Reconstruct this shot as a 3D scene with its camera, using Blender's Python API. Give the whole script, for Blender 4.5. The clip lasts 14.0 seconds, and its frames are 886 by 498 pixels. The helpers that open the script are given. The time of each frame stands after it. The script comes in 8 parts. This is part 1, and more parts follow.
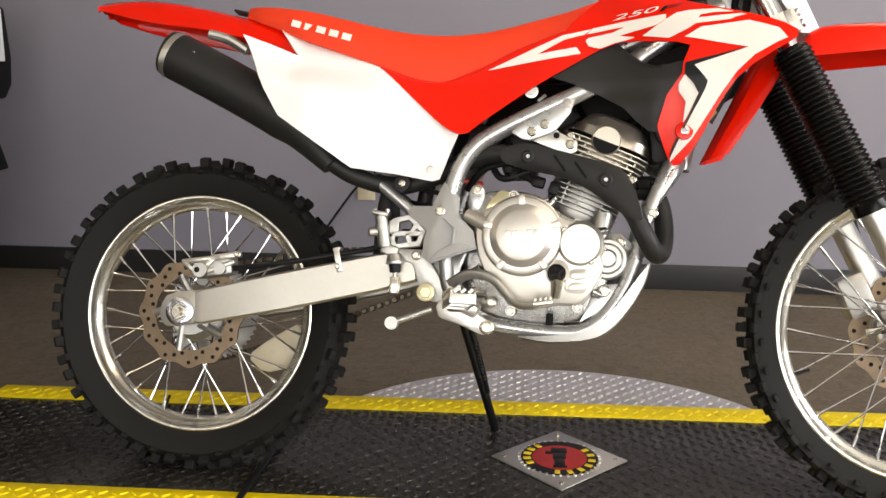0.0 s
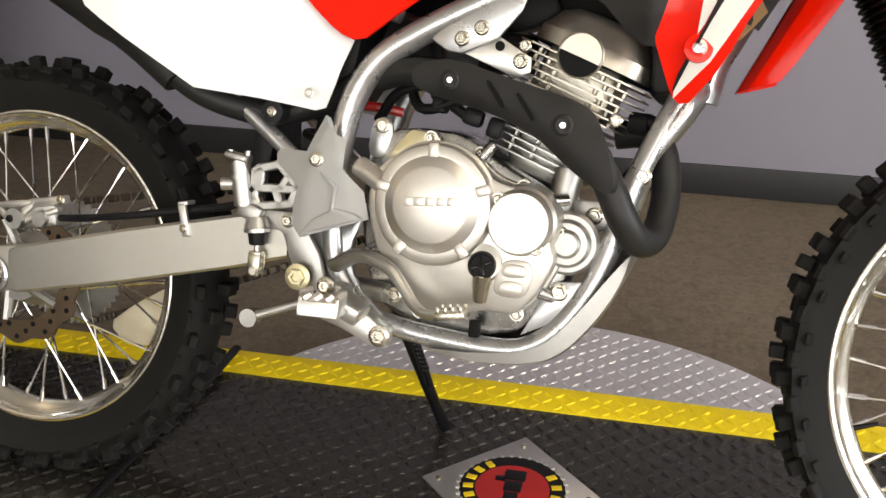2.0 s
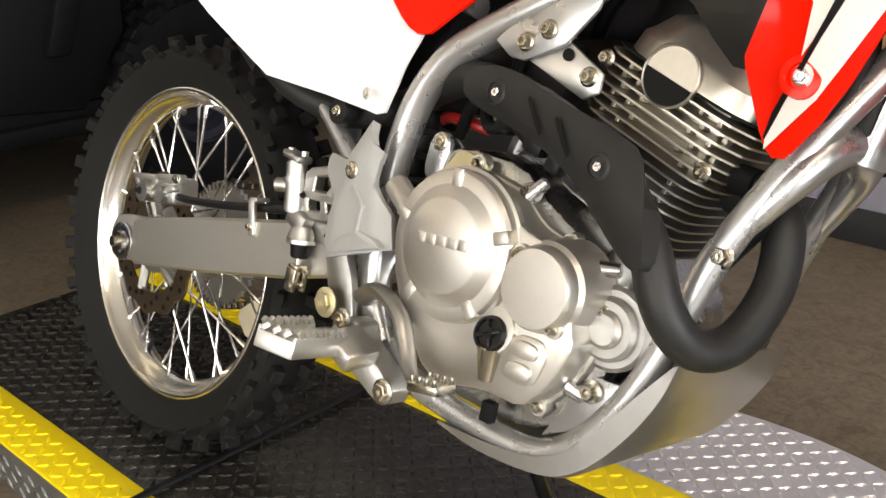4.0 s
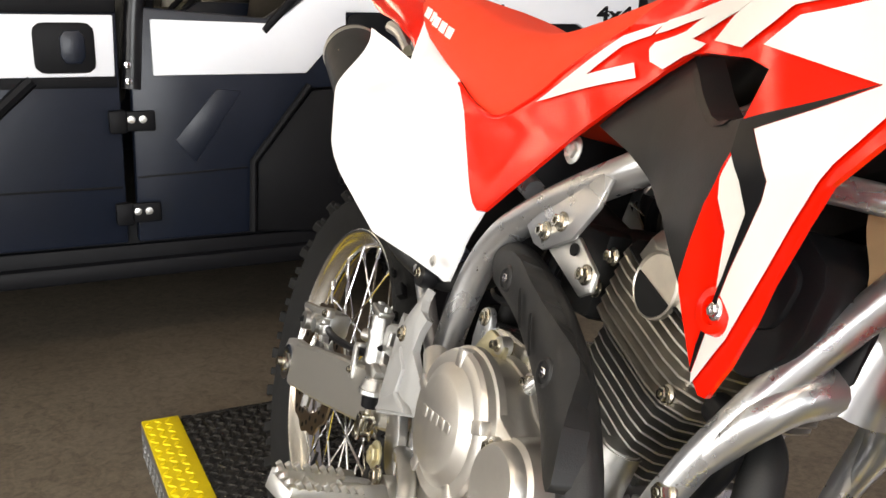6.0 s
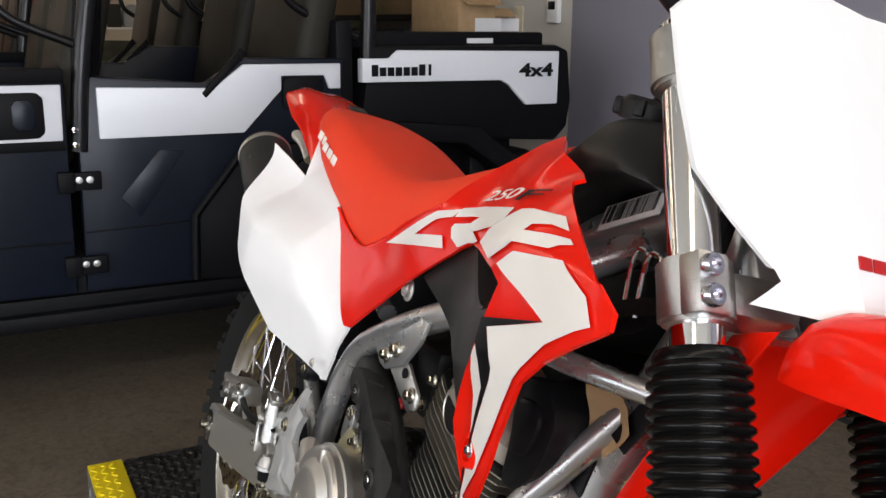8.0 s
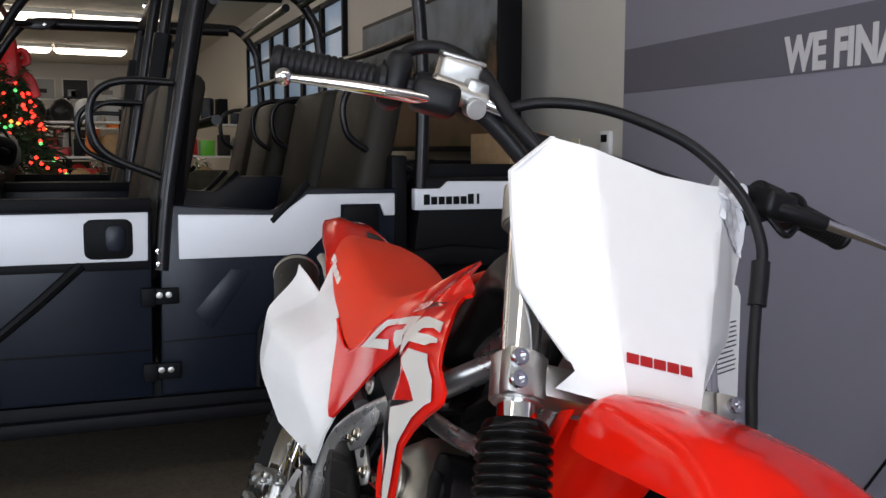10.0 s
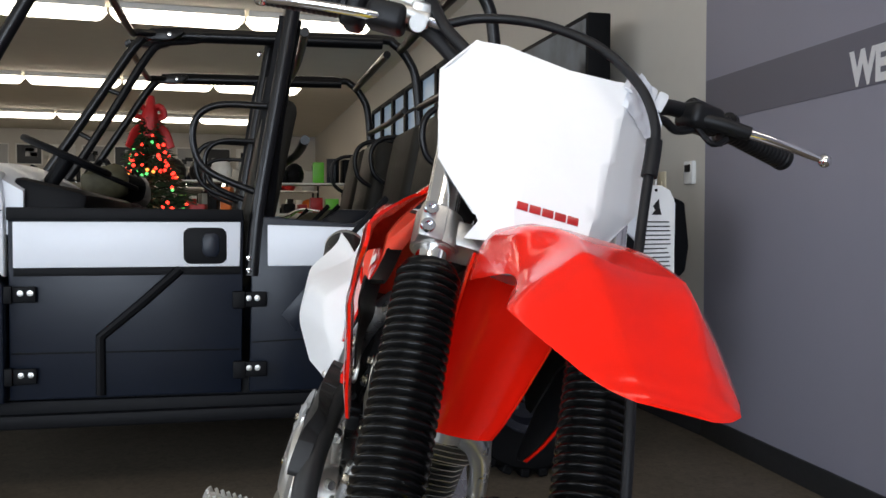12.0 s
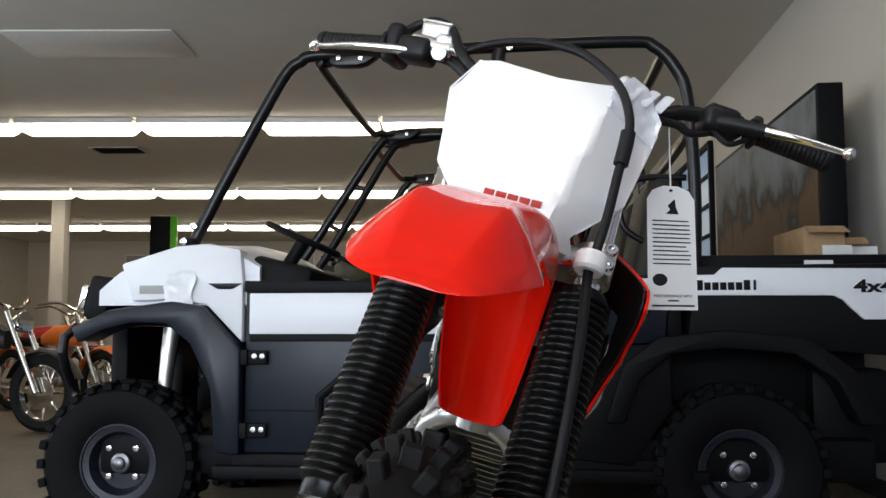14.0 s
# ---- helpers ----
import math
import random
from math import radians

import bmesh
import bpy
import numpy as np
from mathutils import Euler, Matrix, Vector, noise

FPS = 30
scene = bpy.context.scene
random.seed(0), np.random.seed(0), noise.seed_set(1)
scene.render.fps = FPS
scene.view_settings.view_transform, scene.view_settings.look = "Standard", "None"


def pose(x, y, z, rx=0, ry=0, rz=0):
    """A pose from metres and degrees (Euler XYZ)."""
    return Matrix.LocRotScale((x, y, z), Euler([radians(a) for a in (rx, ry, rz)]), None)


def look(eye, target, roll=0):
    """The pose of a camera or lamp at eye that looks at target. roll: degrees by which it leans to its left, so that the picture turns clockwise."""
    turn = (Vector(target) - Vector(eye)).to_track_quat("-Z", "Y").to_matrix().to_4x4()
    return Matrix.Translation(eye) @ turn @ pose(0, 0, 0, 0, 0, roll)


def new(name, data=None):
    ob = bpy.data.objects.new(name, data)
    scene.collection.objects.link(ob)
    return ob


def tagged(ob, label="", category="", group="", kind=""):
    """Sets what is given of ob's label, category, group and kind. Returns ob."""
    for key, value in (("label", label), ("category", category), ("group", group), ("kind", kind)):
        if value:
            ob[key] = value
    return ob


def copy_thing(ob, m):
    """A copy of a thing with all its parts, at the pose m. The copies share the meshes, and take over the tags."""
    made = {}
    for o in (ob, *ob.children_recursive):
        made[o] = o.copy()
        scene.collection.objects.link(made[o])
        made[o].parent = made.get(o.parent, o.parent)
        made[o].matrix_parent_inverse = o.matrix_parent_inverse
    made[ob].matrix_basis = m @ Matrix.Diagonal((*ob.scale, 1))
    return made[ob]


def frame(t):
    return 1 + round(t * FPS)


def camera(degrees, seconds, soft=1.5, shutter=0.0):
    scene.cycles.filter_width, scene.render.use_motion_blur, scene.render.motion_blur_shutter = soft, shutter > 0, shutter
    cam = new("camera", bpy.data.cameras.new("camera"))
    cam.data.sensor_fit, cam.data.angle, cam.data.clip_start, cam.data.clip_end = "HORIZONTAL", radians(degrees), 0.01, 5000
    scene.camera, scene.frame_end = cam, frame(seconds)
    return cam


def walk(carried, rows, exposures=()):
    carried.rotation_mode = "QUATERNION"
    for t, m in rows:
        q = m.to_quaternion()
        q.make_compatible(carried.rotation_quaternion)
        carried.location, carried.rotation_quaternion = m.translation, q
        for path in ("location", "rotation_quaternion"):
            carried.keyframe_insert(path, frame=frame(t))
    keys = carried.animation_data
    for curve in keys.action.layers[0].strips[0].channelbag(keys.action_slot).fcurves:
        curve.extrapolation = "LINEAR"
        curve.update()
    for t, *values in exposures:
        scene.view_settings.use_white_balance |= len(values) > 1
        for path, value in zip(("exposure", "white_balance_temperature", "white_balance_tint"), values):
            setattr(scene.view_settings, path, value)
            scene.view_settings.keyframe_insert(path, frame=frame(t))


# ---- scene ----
cam = camera(51.3, 14.0)
METRES, EYE, TILT, LEAN, TURN = 3.0, 0.955, -12.6, 0.0, 0.0
ROWS = [
    (0.0, 0.0, 0.0, 0.0, 0.0, 0.0, -0.0),
    (0.5, 0.0229, 0.0589, 0.0169, 0.71, -2.45, -0.24),
    (1.0, 0.0508, 0.1175, 0.0305, 1.15, -4.87, -0.38),
    (1.5, 0.0736, 0.1649, 0.0427, 2.14, -8.05, -0.6),
    (2.0, 0.1044, 0.2065, 0.0571, 8.11, -10.18, -1.72),
    (4.5, 0.2318, 0.3509, 0.0661, 42.45, -10.21, -8.45),
    (5.0, 0.2507, 0.3691, 0.0745, 49.08, -8.35, -9.52),
    (5.5, 0.2677, 0.3975, 0.0829, 54.29, -7.31, -10.29),
    (6.0, 0.2843, 0.4106, 0.0997, 58.99, -7.29, -11.18),
    (6.5, 0.3008, 0.4147, 0.1174, 60.46, -7.55, -11.4),
    (7.0, 0.3177, 0.4113, 0.135, 59.64, -7.35, -11.38),
    (7.5, 0.3356, 0.4069, 0.1485, 57.9, -7.01, -11.2),
    (8.0, 0.3592, 0.4018, 0.1627, 57.06, -6.84, -11.06),
    (8.5, 0.3904, 0.3974, 0.1801, 56.9, -6.79, -11.02),
    (9.0, 0.4145, 0.3983, 0.1903, 58.03, -4.97, -11.14),
    (11.5, 0.5323, 0.4578, 0.13, 70.3, 2.58, -12.07),
    (12.0, 0.5483, 0.4748, 0.1193, 71.94, 2.25, -12.1),
    (12.5, 0.5567, 0.5019, 0.123, 78.54, 1.98, -12.41),
    (13.0, 0.5797, 0.5295, 0.1189, 83.08, 3.45, -12.57),
    (13.5, 0.5998, 0.5598, 0.1088, 86.08, 5.32, -12.57),
    (14.0, 0.6082, 0.5953, 0.0947, 90.36, 5.06, -12.55),
]
EXPOSURES = [(0.0, 0.42, 8250, 17), (2.0, 0.48, 8250, 17), (5.5, 0.75, 8050, 17), (7.5, 0.32, 7450, 18), (9.0, -0.28, 6950, 18), (11.5, -0.14, 6700, 15), (12.5, -0.03, 6700, 14), (14.0, -0.03, 6800, 13)]
walk(cam, [(t, pose(0, 0, EYE, TILT, LEAN, TURN) @ pose(METRES * x, METRES * y, METRES * z, 90 + pitch, roll, yaw)) for t, x, y, z, yaw, pitch, roll in ROWS], EXPOSURES)

# ---- world and light ----
world = bpy.data.worlds.new("world")
scene.world = world
world.use_nodes = True
sky = world.node_tree.nodes.new("ShaderNodeTexSky")
sky.sky_type, sky.sun_disc, sky.sun_elevation, sky.sun_rotation = "NISHITA", False, radians(38), radians(200)
world.node_tree.links.new(sky.outputs[0], world.node_tree.nodes["Background"].inputs[0])
world.node_tree.nodes["Background"].inputs[1].default_value = 0.12


def area_lamp(name, eye, target, sx, sy, watts, colour):
    data = bpy.data.lights.new(name, "AREA")
    data.shape, data.size, data.size_y, data.energy, data.color = "RECTANGLE", sx, sy, watts, colour
    ob = new(name, data)
    ob.matrix_world = look(eye, target)
    return ob


# daylight through the shop windows, which stand behind and beside the camera
area_lamp("window_light_south", (-0.15, -3.93, 1.72), (-0.15, 2.0, 1.72), 7.1, 2.25, 200, (0.74, 0.87, 1.0))
area_lamp("window_light_east", (5.73, -0.95, 1.72), (0.0, -0.95, 1.72), 4.5, 2.25, 375, (0.72, 0.86, 1.0))

# ---- small helpers ----
IDENT = Matrix.Identity(4)


def take(bm, other):
    """Adds the bmesh other to bm and frees it."""
    me = bpy.data.meshes.new("tmp")
    other.to_mesh(me)
    other.free()
    bm.from_mesh(me)
    bpy.data.meshes.remove(me)
    return bm


def box(bm, c, s, rot=(0, 0, 0), bevel=0.0, seg=2):
    b = bmesh.new()
    bmesh.ops.create_cube(b, size=1.0, matrix=Matrix.Diagonal((s[0], s[1], s[2], 1)))
    if bevel:
        bmesh.ops.bevel(b, geom=b.edges[:], offset=bevel, segments=seg, affect="EDGES", profile=0.5)
    b.transform(pose(c[0], c[1], c[2], *rot))
    return take(bm, b)


def rod(bm, p, q, r, r2=None, seg=14, bevel=0.0):
    p, q = Vector(p), Vector(q)
    b = bmesh.new()
    bmesh.ops.create_cone(b, cap_ends=True, segments=seg, radius1=r, radius2=r if r2 is None else r2, depth=(q - p).length)
    if bevel:
        bmesh.ops.bevel(b, geom=[e for e in b.edges if len(e.link_faces) == 2 and max(len(f.verts) for f in e.link_faces) > 4], offset=bevel, segments=2, affect="EDGES")
    b.transform(Matrix.Translation((p + q) / 2) @ (q - p).to_track_quat("Z", "Y").to_matrix().to_4x4())
    return take(bm, b)


def curve_points(pts, n):
    pts = [Vector(p) for p in pts]
    if n <= 1 or len(pts) < 3:
        return pts
    ext = [2 * pts[0] - pts[1]] + pts + [2 * pts[-1] - pts[-2]]
    out = []
    for i in range(1, len(ext) - 2):
        a, b, c, d = ext[i - 1:i + 3]
        for k in range(n):
            t = k / n
            out.append(0.5 * ((2 * b) + (c - a) * t + (2 * a - 5 * b + 4 * c - d) * t * t + (3 * b - a - 3 * c + d) * t ** 3))
    return out + [pts[-1]]


def tube(bm, pts, r, seg=12, n=6, flat=1.0):
    """A tube through the points; r is one radius or one per given point."""
    path = curve_points(pts, n)
    rs = [r] * len(path) if isinstance(r, (int, float)) else [float(v) for v in np.interp(np.linspace(0, 1, len(path)), np.linspace(0, 1, len(r)), r)]
    rings, up = [], Vector((0.01, 0.3, 1))
    for i, p in enumerate(path):
        d = (path[min(i + 1, len(path) - 1)] - path[max(i - 1, 0)]).normalized()
        side = d.cross(up).normalized()
        up = side.cross(d).normalized()
        rings.append([bm.verts.new(p + rs[i] * (math.cos(2 * math.pi * k / seg) * side + flat * math.sin(2 * math.pi * k / seg) * up)) for k in range(seg)])
    for a, b in zip(rings, rings[1:]):
        for k in range(seg):
            bm.faces.new((a[k], a[(k + 1) % seg], b[(k + 1) % seg], b[k]))
    bm.faces.new(rings[0][::-1]), bm.faces.new(rings[-1])
    return bm


def lathe(bm, prof, m=IDENT, seg=32, close=False):
    """Turns the profile of (radius, height) round the z axis, then places it by m."""
    b = bmesh.new()
    rings = [[b.verts.new((r * math.cos(2 * math.pi * k / seg), r * math.sin(2 * math.pi * k / seg), h)) for k in range(seg)] for r, h in prof]
    pairs = list(zip(rings, rings[1:])) + ([(rings[-1], rings[0])] if close else [])
    for a, c in pairs:
        for k in range(seg):
            b.faces.new((a[k], a[(k + 1) % seg], c[(k + 1) % seg], c[k]))
    if not close:
        for ring, rr in ((rings[0], prof[0][0]), (rings[-1], prof[-1][0])):
            if rr > 1e-4:
                b.faces.new(ring)
    bmesh.ops.remove_doubles(b, verts=b.verts[:], dist=1e-6)
    b.transform(m)
    return take(bm, b)


def prism(bm, outline, y0, y1, bevel=0.0, m=IDENT):
    """A plate: the outline in x and z, from y0 to y1."""
    b = bmesh.new()
    f = b.faces.new([b.verts.new((x, y0, z)) for x, z in outline])
    ret = bmesh.ops.extrude_face_region(b, geom=[f])
    bmesh.ops.translate(b, verts=[v for v in ret["geom"] if isinstance(v, bmesh.types.BMVert)], vec=(0, y1 - y0, 0))
    bmesh.ops.recalc_face_normals(b, faces=b.faces[:])
    if bevel:
        bmesh.ops.bevel(b, geom=b.edges[:], offset=bevel, segments=2, affect="EDGES", profile=0.5, clamp_overlap=True)
    b.transform(m)
    return take(bm, b)


def rounded(outline, times=1, keep=0.25):
    """Cuts the corners of a closed outline."""
    for _ in range(times):
        out = []
        for (ax, ay), (bx, by) in zip(outline, outline[1:] + outline[:1]):
            out += [(ax + keep * (bx - ax), ay + keep * (by - ay)), (bx - keep * (bx - ax), by - keep * (by - ay))]
        outline = out
    return outline


def sheet(bm, outline, place, thick, cell=0.02, folds=()):
    """A shaped sheet: the flat outline, cut fine, each point set by place(u, v), then given a thickness."""
    b = bmesh.new()
    f = b.faces.new([b.verts.new((u, 0, v)) for u, v in outline])
    b.normal_update()
    bmesh.ops.triangulate(b, faces=[f])
    us, vs = [u for u, v in outline], [v for u, v in outline]
    for lo, hi, no in ((min(us), max(us), (1, 0, 0)), (min(vs), max(vs), (0, 0, 1))):
        for k in range(1, max(2, int((hi - lo) / cell))):
            at = lo + k * (hi - lo) / max(2, int((hi - lo) / cell))
            bmesh.ops.bisect_plane(b, geom=b.verts[:] + b.edges[:] + b.faces[:], plane_co=Vector(no) * at, plane_no=no, dist=1e-6)
    for co, no in folds:
        bmesh.ops.bisect_plane(b, geom=b.verts[:] + b.edges[:] + b.faces[:], plane_co=Vector(co), plane_no=Vector(no).normalized(), dist=1e-6)
    bmesh.ops.remove_doubles(b, verts=b.verts[:], dist=2e-4)
    bmesh.ops.recalc_face_normals(b, faces=b.faces[:])
    for v in b.verts:
        v.co = place(v.co.x, v.co.z)
    if thick:
        b.normal_update()
        front, rim = b.faces[:], [e for e in b.edges if len(e.link_faces) == 1]
        back = {v: b.verts.new(v.co - thick * v.normal) for v in b.verts[:]}
        for f in front:
            b.faces.new([back[v] for v in reversed(f.verts)])
        for e in rim:
            p, q = e.verts
            b.faces.new((p, q, back[q], back[p]))
    return take(bm, b)


def loft(bm, sections, closed=True, caps=True):
    """A skin over sections of the same number of points."""
    rings = [[bm.verts.new(p) for p in s] for s in sections]
    n = len(rings[0])
    for a, b in zip(rings, rings[1:]):
        for k in range(n if closed else n - 1):
            bm.faces.new((a[k], a[(k + 1) % n], b[(k + 1) % n], b[k]))
    if caps and closed:
        bm.faces.new(rings[0][::-1]), bm.faces.new(rings[-1])
    return bm


def mirrored(bm):
    b = bm.copy()
    b.transform(Matrix.Diagonal((1, -1, 1, 1)))
    bmesh.ops.reverse_faces(b, faces=b.faces[:])
    return b


def mesh_of(name, bm, material, sharp=35):
    bmesh.ops.recalc_face_normals(bm, faces=bm.faces[:])
    me = bpy.data.meshes.new(name)
    bm.to_mesh(me)
    bm.free()
    for p in me.polygons:
        p.use_smooth = True
    me.set_sharp_from_angle(angle=radians(sharp))
    me.materials.append(material)
    return me


def part(name, bm, material, parent=None, label="", sharp=35):
    ob = new(name, mesh_of(name, bm, material, sharp))
    ob.parent = parent
    return tagged(ob, label)


def thing(name, m, label, category, group="", kind=""):
    ob = new(name)
    ob.empty_display_size = 0.1
    ob.matrix_world = m
    return tagged(ob, label, category, group, kind)


def piece(name, me, m, parent):
    ob = new(name, me)
    ob.parent = parent
    ob.matrix_local = m
    return ob


def writing(body, size, depth=0.0005, spacing=1.0, fat=0.0):
    """A bmesh of letters in x and z, standing up, middle at the origin."""
    cu = bpy.data.curves.new("letters", "FONT")
    cu.body, cu.size, cu.extrude, cu.align_x, cu.align_y, cu.space_character, cu.offset = body, size, depth, "CENTER", "CENTER", spacing, fat
    ob = bpy.data.objects.new("letters", cu)
    me = bpy.data.meshes.new_from_object(ob)
    b = bmesh.new()
    b.from_mesh(me)
    bpy.data.objects.remove(ob)
    bpy.data.meshes.remove(me)
    b.transform(pose(0, 0, 0, 90, 0, 0))
    return b


# ---- materials ----
def mat(name, col, rough=0.5, metal=0.0, var=0.10, scale=40.0, bump=0.0, fine=400.0, coat=0.0, stain=0.0, big=3.0, rvar=0.12, emit=0.0, aniso=0.0, spec=0.5):
    m = bpy.data.materials.new(name)
    m.use_nodes = True
    nt = m.node_tree
    N, L = nt.nodes, nt.links
    b = N["Principled BSDF"]
    co = N.new("ShaderNodeTexCoord")
    n1 = N.new("ShaderNodeTexNoise")
    n1.inputs["Scale"].default_value, n1.inputs["Detail"].default_value = scale, 6
    n2 = N.new("ShaderNodeTexNoise")
    n2.inputs["Scale"].default_value, n2.inputs["Detail"].default_value = big, 4
    L.new(co.outputs["Object"], n1.inputs["Vector"]), L.new(co.outputs["Object"], n2.inputs["Vector"])
    mixed = N.new("ShaderNodeMix")
    mixed.data_type = "RGBA"
    L.new(n1.outputs[0], mixed.inputs["Factor"])
    mixed.inputs["A"].default_value = (*[c * (1 - var) for c in col], 1)
    mixed.inputs["B"].default_value = (*[min(1, c * (1 + var)) for c in col], 1)
    second = N.new("ShaderNodeMix")
    second.data_type, second.blend_type = "RGBA", "MULTIPLY"
    ramp = N.new("ShaderNodeMapRange")
    ramp.inputs["From Min"].default_value, ramp.inputs["From Max"].default_value = 0.35, 0.75
    L.new(n2.outputs[0], ramp.inputs["Value"])
    ramp.inputs["To Max"].default_value = stain
    L.new(ramp.outputs[0], second.inputs["Factor"])
    L.new(mixed.outputs["Result"], second.inputs["A"])
    second.inputs["B"].default_value = (0.55, 0.52, 0.48, 1)
    L.new(second.outputs["Result"], b.inputs["Base Color"])
    rr = N.new("ShaderNodeMapRange")
    rr.inputs["To Min"].default_value, rr.inputs["To Max"].default_value = max(0.02, rough * (1 - rvar)), min(1, rough * (1 + rvar))
    L.new(n1.outputs[0], rr.inputs["Value"]), L.new(rr.outputs[0], b.inputs["Roughness"])
    b.inputs["Metallic"].default_value = metal
    b.inputs["Coat Weight"].default_value, b.inputs["Coat Roughness"].default_value = coat, 0.06
    b.inputs["Anisotropic"].default_value = aniso
    b.inputs["Specular IOR Level"].default_value = spec
    if bump:
        n3 = N.new("ShaderNodeTexNoise")
        n3.inputs["Scale"].default_value, n3.inputs["Detail"].default_value = fine, 3
        L.new(co.outputs["Object"], n3.inputs["Vector"])
        bp = N.new("ShaderNodeBump")
        bp.inputs["Strength"].default_value, bp.inputs["Distance"].default_value = bump, 0.001
        L.new(n3.outputs[0], bp.inputs["Height"]), L.new(bp.outputs[0], b.inputs["Normal"])
    if emit:
        b.inputs["Emission Color"].default_value = (*col, 1)
        b.inputs["Emission Strength"].default_value = emit
    return m


RED = mat("glossy_red_plastic", (0.84, 0.014, 0.005), 0.13, var=0.03, bump=0.02, fine=150, spec=0.24)
SEATRED = mat("red_seat_vinyl", (0.86, 0.050, 0.016), 0.60, var=0.05, bump=0.25, fine=900, spec=0.3)
WHITE = mat("white_plastic", (0.82, 0.82, 0.82), 0.33, var=0.02, bump=0.02, fine=120)
CREAM = mat("cream_white_graphic", (0.80, 0.77, 0.72), 0.35, var=0.02)
INK = mat("black_graphic", (0.005, 0.005, 0.006), 0.35, spec=0.2)
BLACKP = mat("black_plastic", (0.008, 0.008, 0.009), 0.42, var=0.15, bump=0.15, fine=800, spec=0.22)
TANK = mat("dark_tank_plastic", (0.012, 0.0115, 0.011), 0.40, var=0.1, bump=0.1, fine=500, spec=0.3)
SATIN = mat("satin_black_coating", (0.014, 0.014, 0.014), 0.50, var=0.2, bump=0.2, fine=700, spec=0.35)
RUBBER = mat("tyre_rubber", (0.0088, 0.0086, 0.0082), 0.70, var=0.25, scale=60, bump=0.4, fine=500, spec=0.22)
BOOT = mat("fork_boot_rubber", (0.003, 0.003, 0.003), 0.24, var=0.2, bump=0.1, spec=0.17)
ALU = mat("brushed_aluminium", (0.66, 0.65, 0.62), 0.40, 1.0, var=0.06, scale=120, bump=0.08, fine=600, aniso=0.4)
SWING = mat("clear_coated_swingarm_aluminium", (0.50, 0.48, 0.435), 0.42, 0.9, var=0.06, scale=90, bump=0.06, fine=500, aniso=0.3)
CAST = mat("cast_aluminium", (0.48, 0.475, 0.455), 0.36, 1.0, var=0.10, scale=160, bump=0.35, fine=900)
CRANK = mat("bright_cast_crankcase", (0.50, 0.50, 0.49), 0.27, 1.0, var=0.08, scale=60, bump=0.06, fine=900)
HEADCAST = mat("warm_grey_cylinder_head", (0.57, 0.53, 0.46), 0.36, 0.92, var=0.08, scale=140, bump=0.2, fine=800)
CASE = mat("painted_engine_case", (0.61, 0.585, 0.54), 0.36, 0.88, var=0.05, scale=200, bump=0.15, fine=900)
SKID = mat("satin_skid_plate", (0.47, 0.465, 0.45), 0.38, 0.95, var=0.08, scale=90, bump=0.1, fine=700, stain=0.1, big=25)
FRAME = mat("silver_painted_frame", (0.47, 0.475, 0.48), 0.28, 0.8, var=0.05, bump=0.06, fine=500, coat=0.3)
CHROME = mat("chrome", (0.82, 0.82, 0.82), 0.10, 1.0, var=0.03)
YELLOWZINC = mat("yellow_passivated_steel", (0.62, 0.56, 0.36), 0.34, 0.75, var=0.12, scale=60)
ZINC = mat("zinc_bolt", (0.50, 0.47, 0.40), 0.24, 1.0, var=0.1)
RIM = mat("polished_rim", (0.80, 0.775, 0.71), 0.23, 1.0, var=0.04, bump=0.05, fine=300)
STEEL = mat("brake_disc_steel", (0.20, 0.145, 0.10), 0.40, 1.0, var=0.2, stain=0.3, big=30)
CHAIN = mat("dark_chain_steel", (0.12, 0.10, 0.08), 0.45, 1.0, var=0.3)
GUARD = mat("grey_guard_plastic", (0.33, 0.33, 0.32), 0.40, var=0.06, bump=0.1, fine=700)
# black for the shade in holes and recesses, and for some black parts
DARK = mat("black_shade_and_parts", (0.006, 0.006, 0.006), 0.7, spec=0.15)
STICKER = mat("white_label", (0.80, 0.80, 0.79), 0.45, var=0.04)
KRAFT = mat("brown_card", (0.45, 0.29, 0.15), 0.75, var=0.12, stain=0.3, big=25)
REDPART = mat("red_anodised_part", (0.45, 0.02, 0.02), 0.35, var=0.1)
FILM = mat("clear_wrap_film", (0.78, 0.80, 0.84), 0.12, var=0.1, bump=0.8, fine=40)
BOLTBLUE = mat("steel_bolt", (0.62, 0.63, 0.68), 0.18, 1.0, var=0.08)
WALLGREY = mat("grey_wall_paint", (0.245, 0.235, 0.285), 0.55, var=0.04, scale=12, bump=0.3, fine=180, stain=0.05, big=0.7)
WALLDARK = mat("dark_grey_wall_stripe", (0.118, 0.112, 0.138), 0.55, var=0.04, scale=12, bump=0.3, fine=180)
WALLCREAM = mat("cream_wall_paint", (0.58, 0.55, 0.495), 0.6, var=0.04, scale=10, bump=0.3, fine=180, stain=0.08, big=0.8)
LETTER = mat("pale_wall_lettering", (0.62, 0.61, 0.62), 0.5, var=0.04)
CEIL = mat("ceiling_paint", (0.72, 0.69, 0.62), 0.85, var=0.06, scale=4, bump=0.5, fine=60)
BASE = mat("dark_rubber_baseboard", (0.022, 0.022, 0.024), 0.5, var=0.15)
TUBELIGHT = mat("fluorescent_diffuser", (1.0, 0.92, 0.76), 0.4, emit=6.0)
# diffusers of the two added rows, strengths set only to balance the light
TUBEDIM = mat("dim_unseen_row_diffuser", (1.0, 0.92, 0.76), 0.4, emit=1.2)
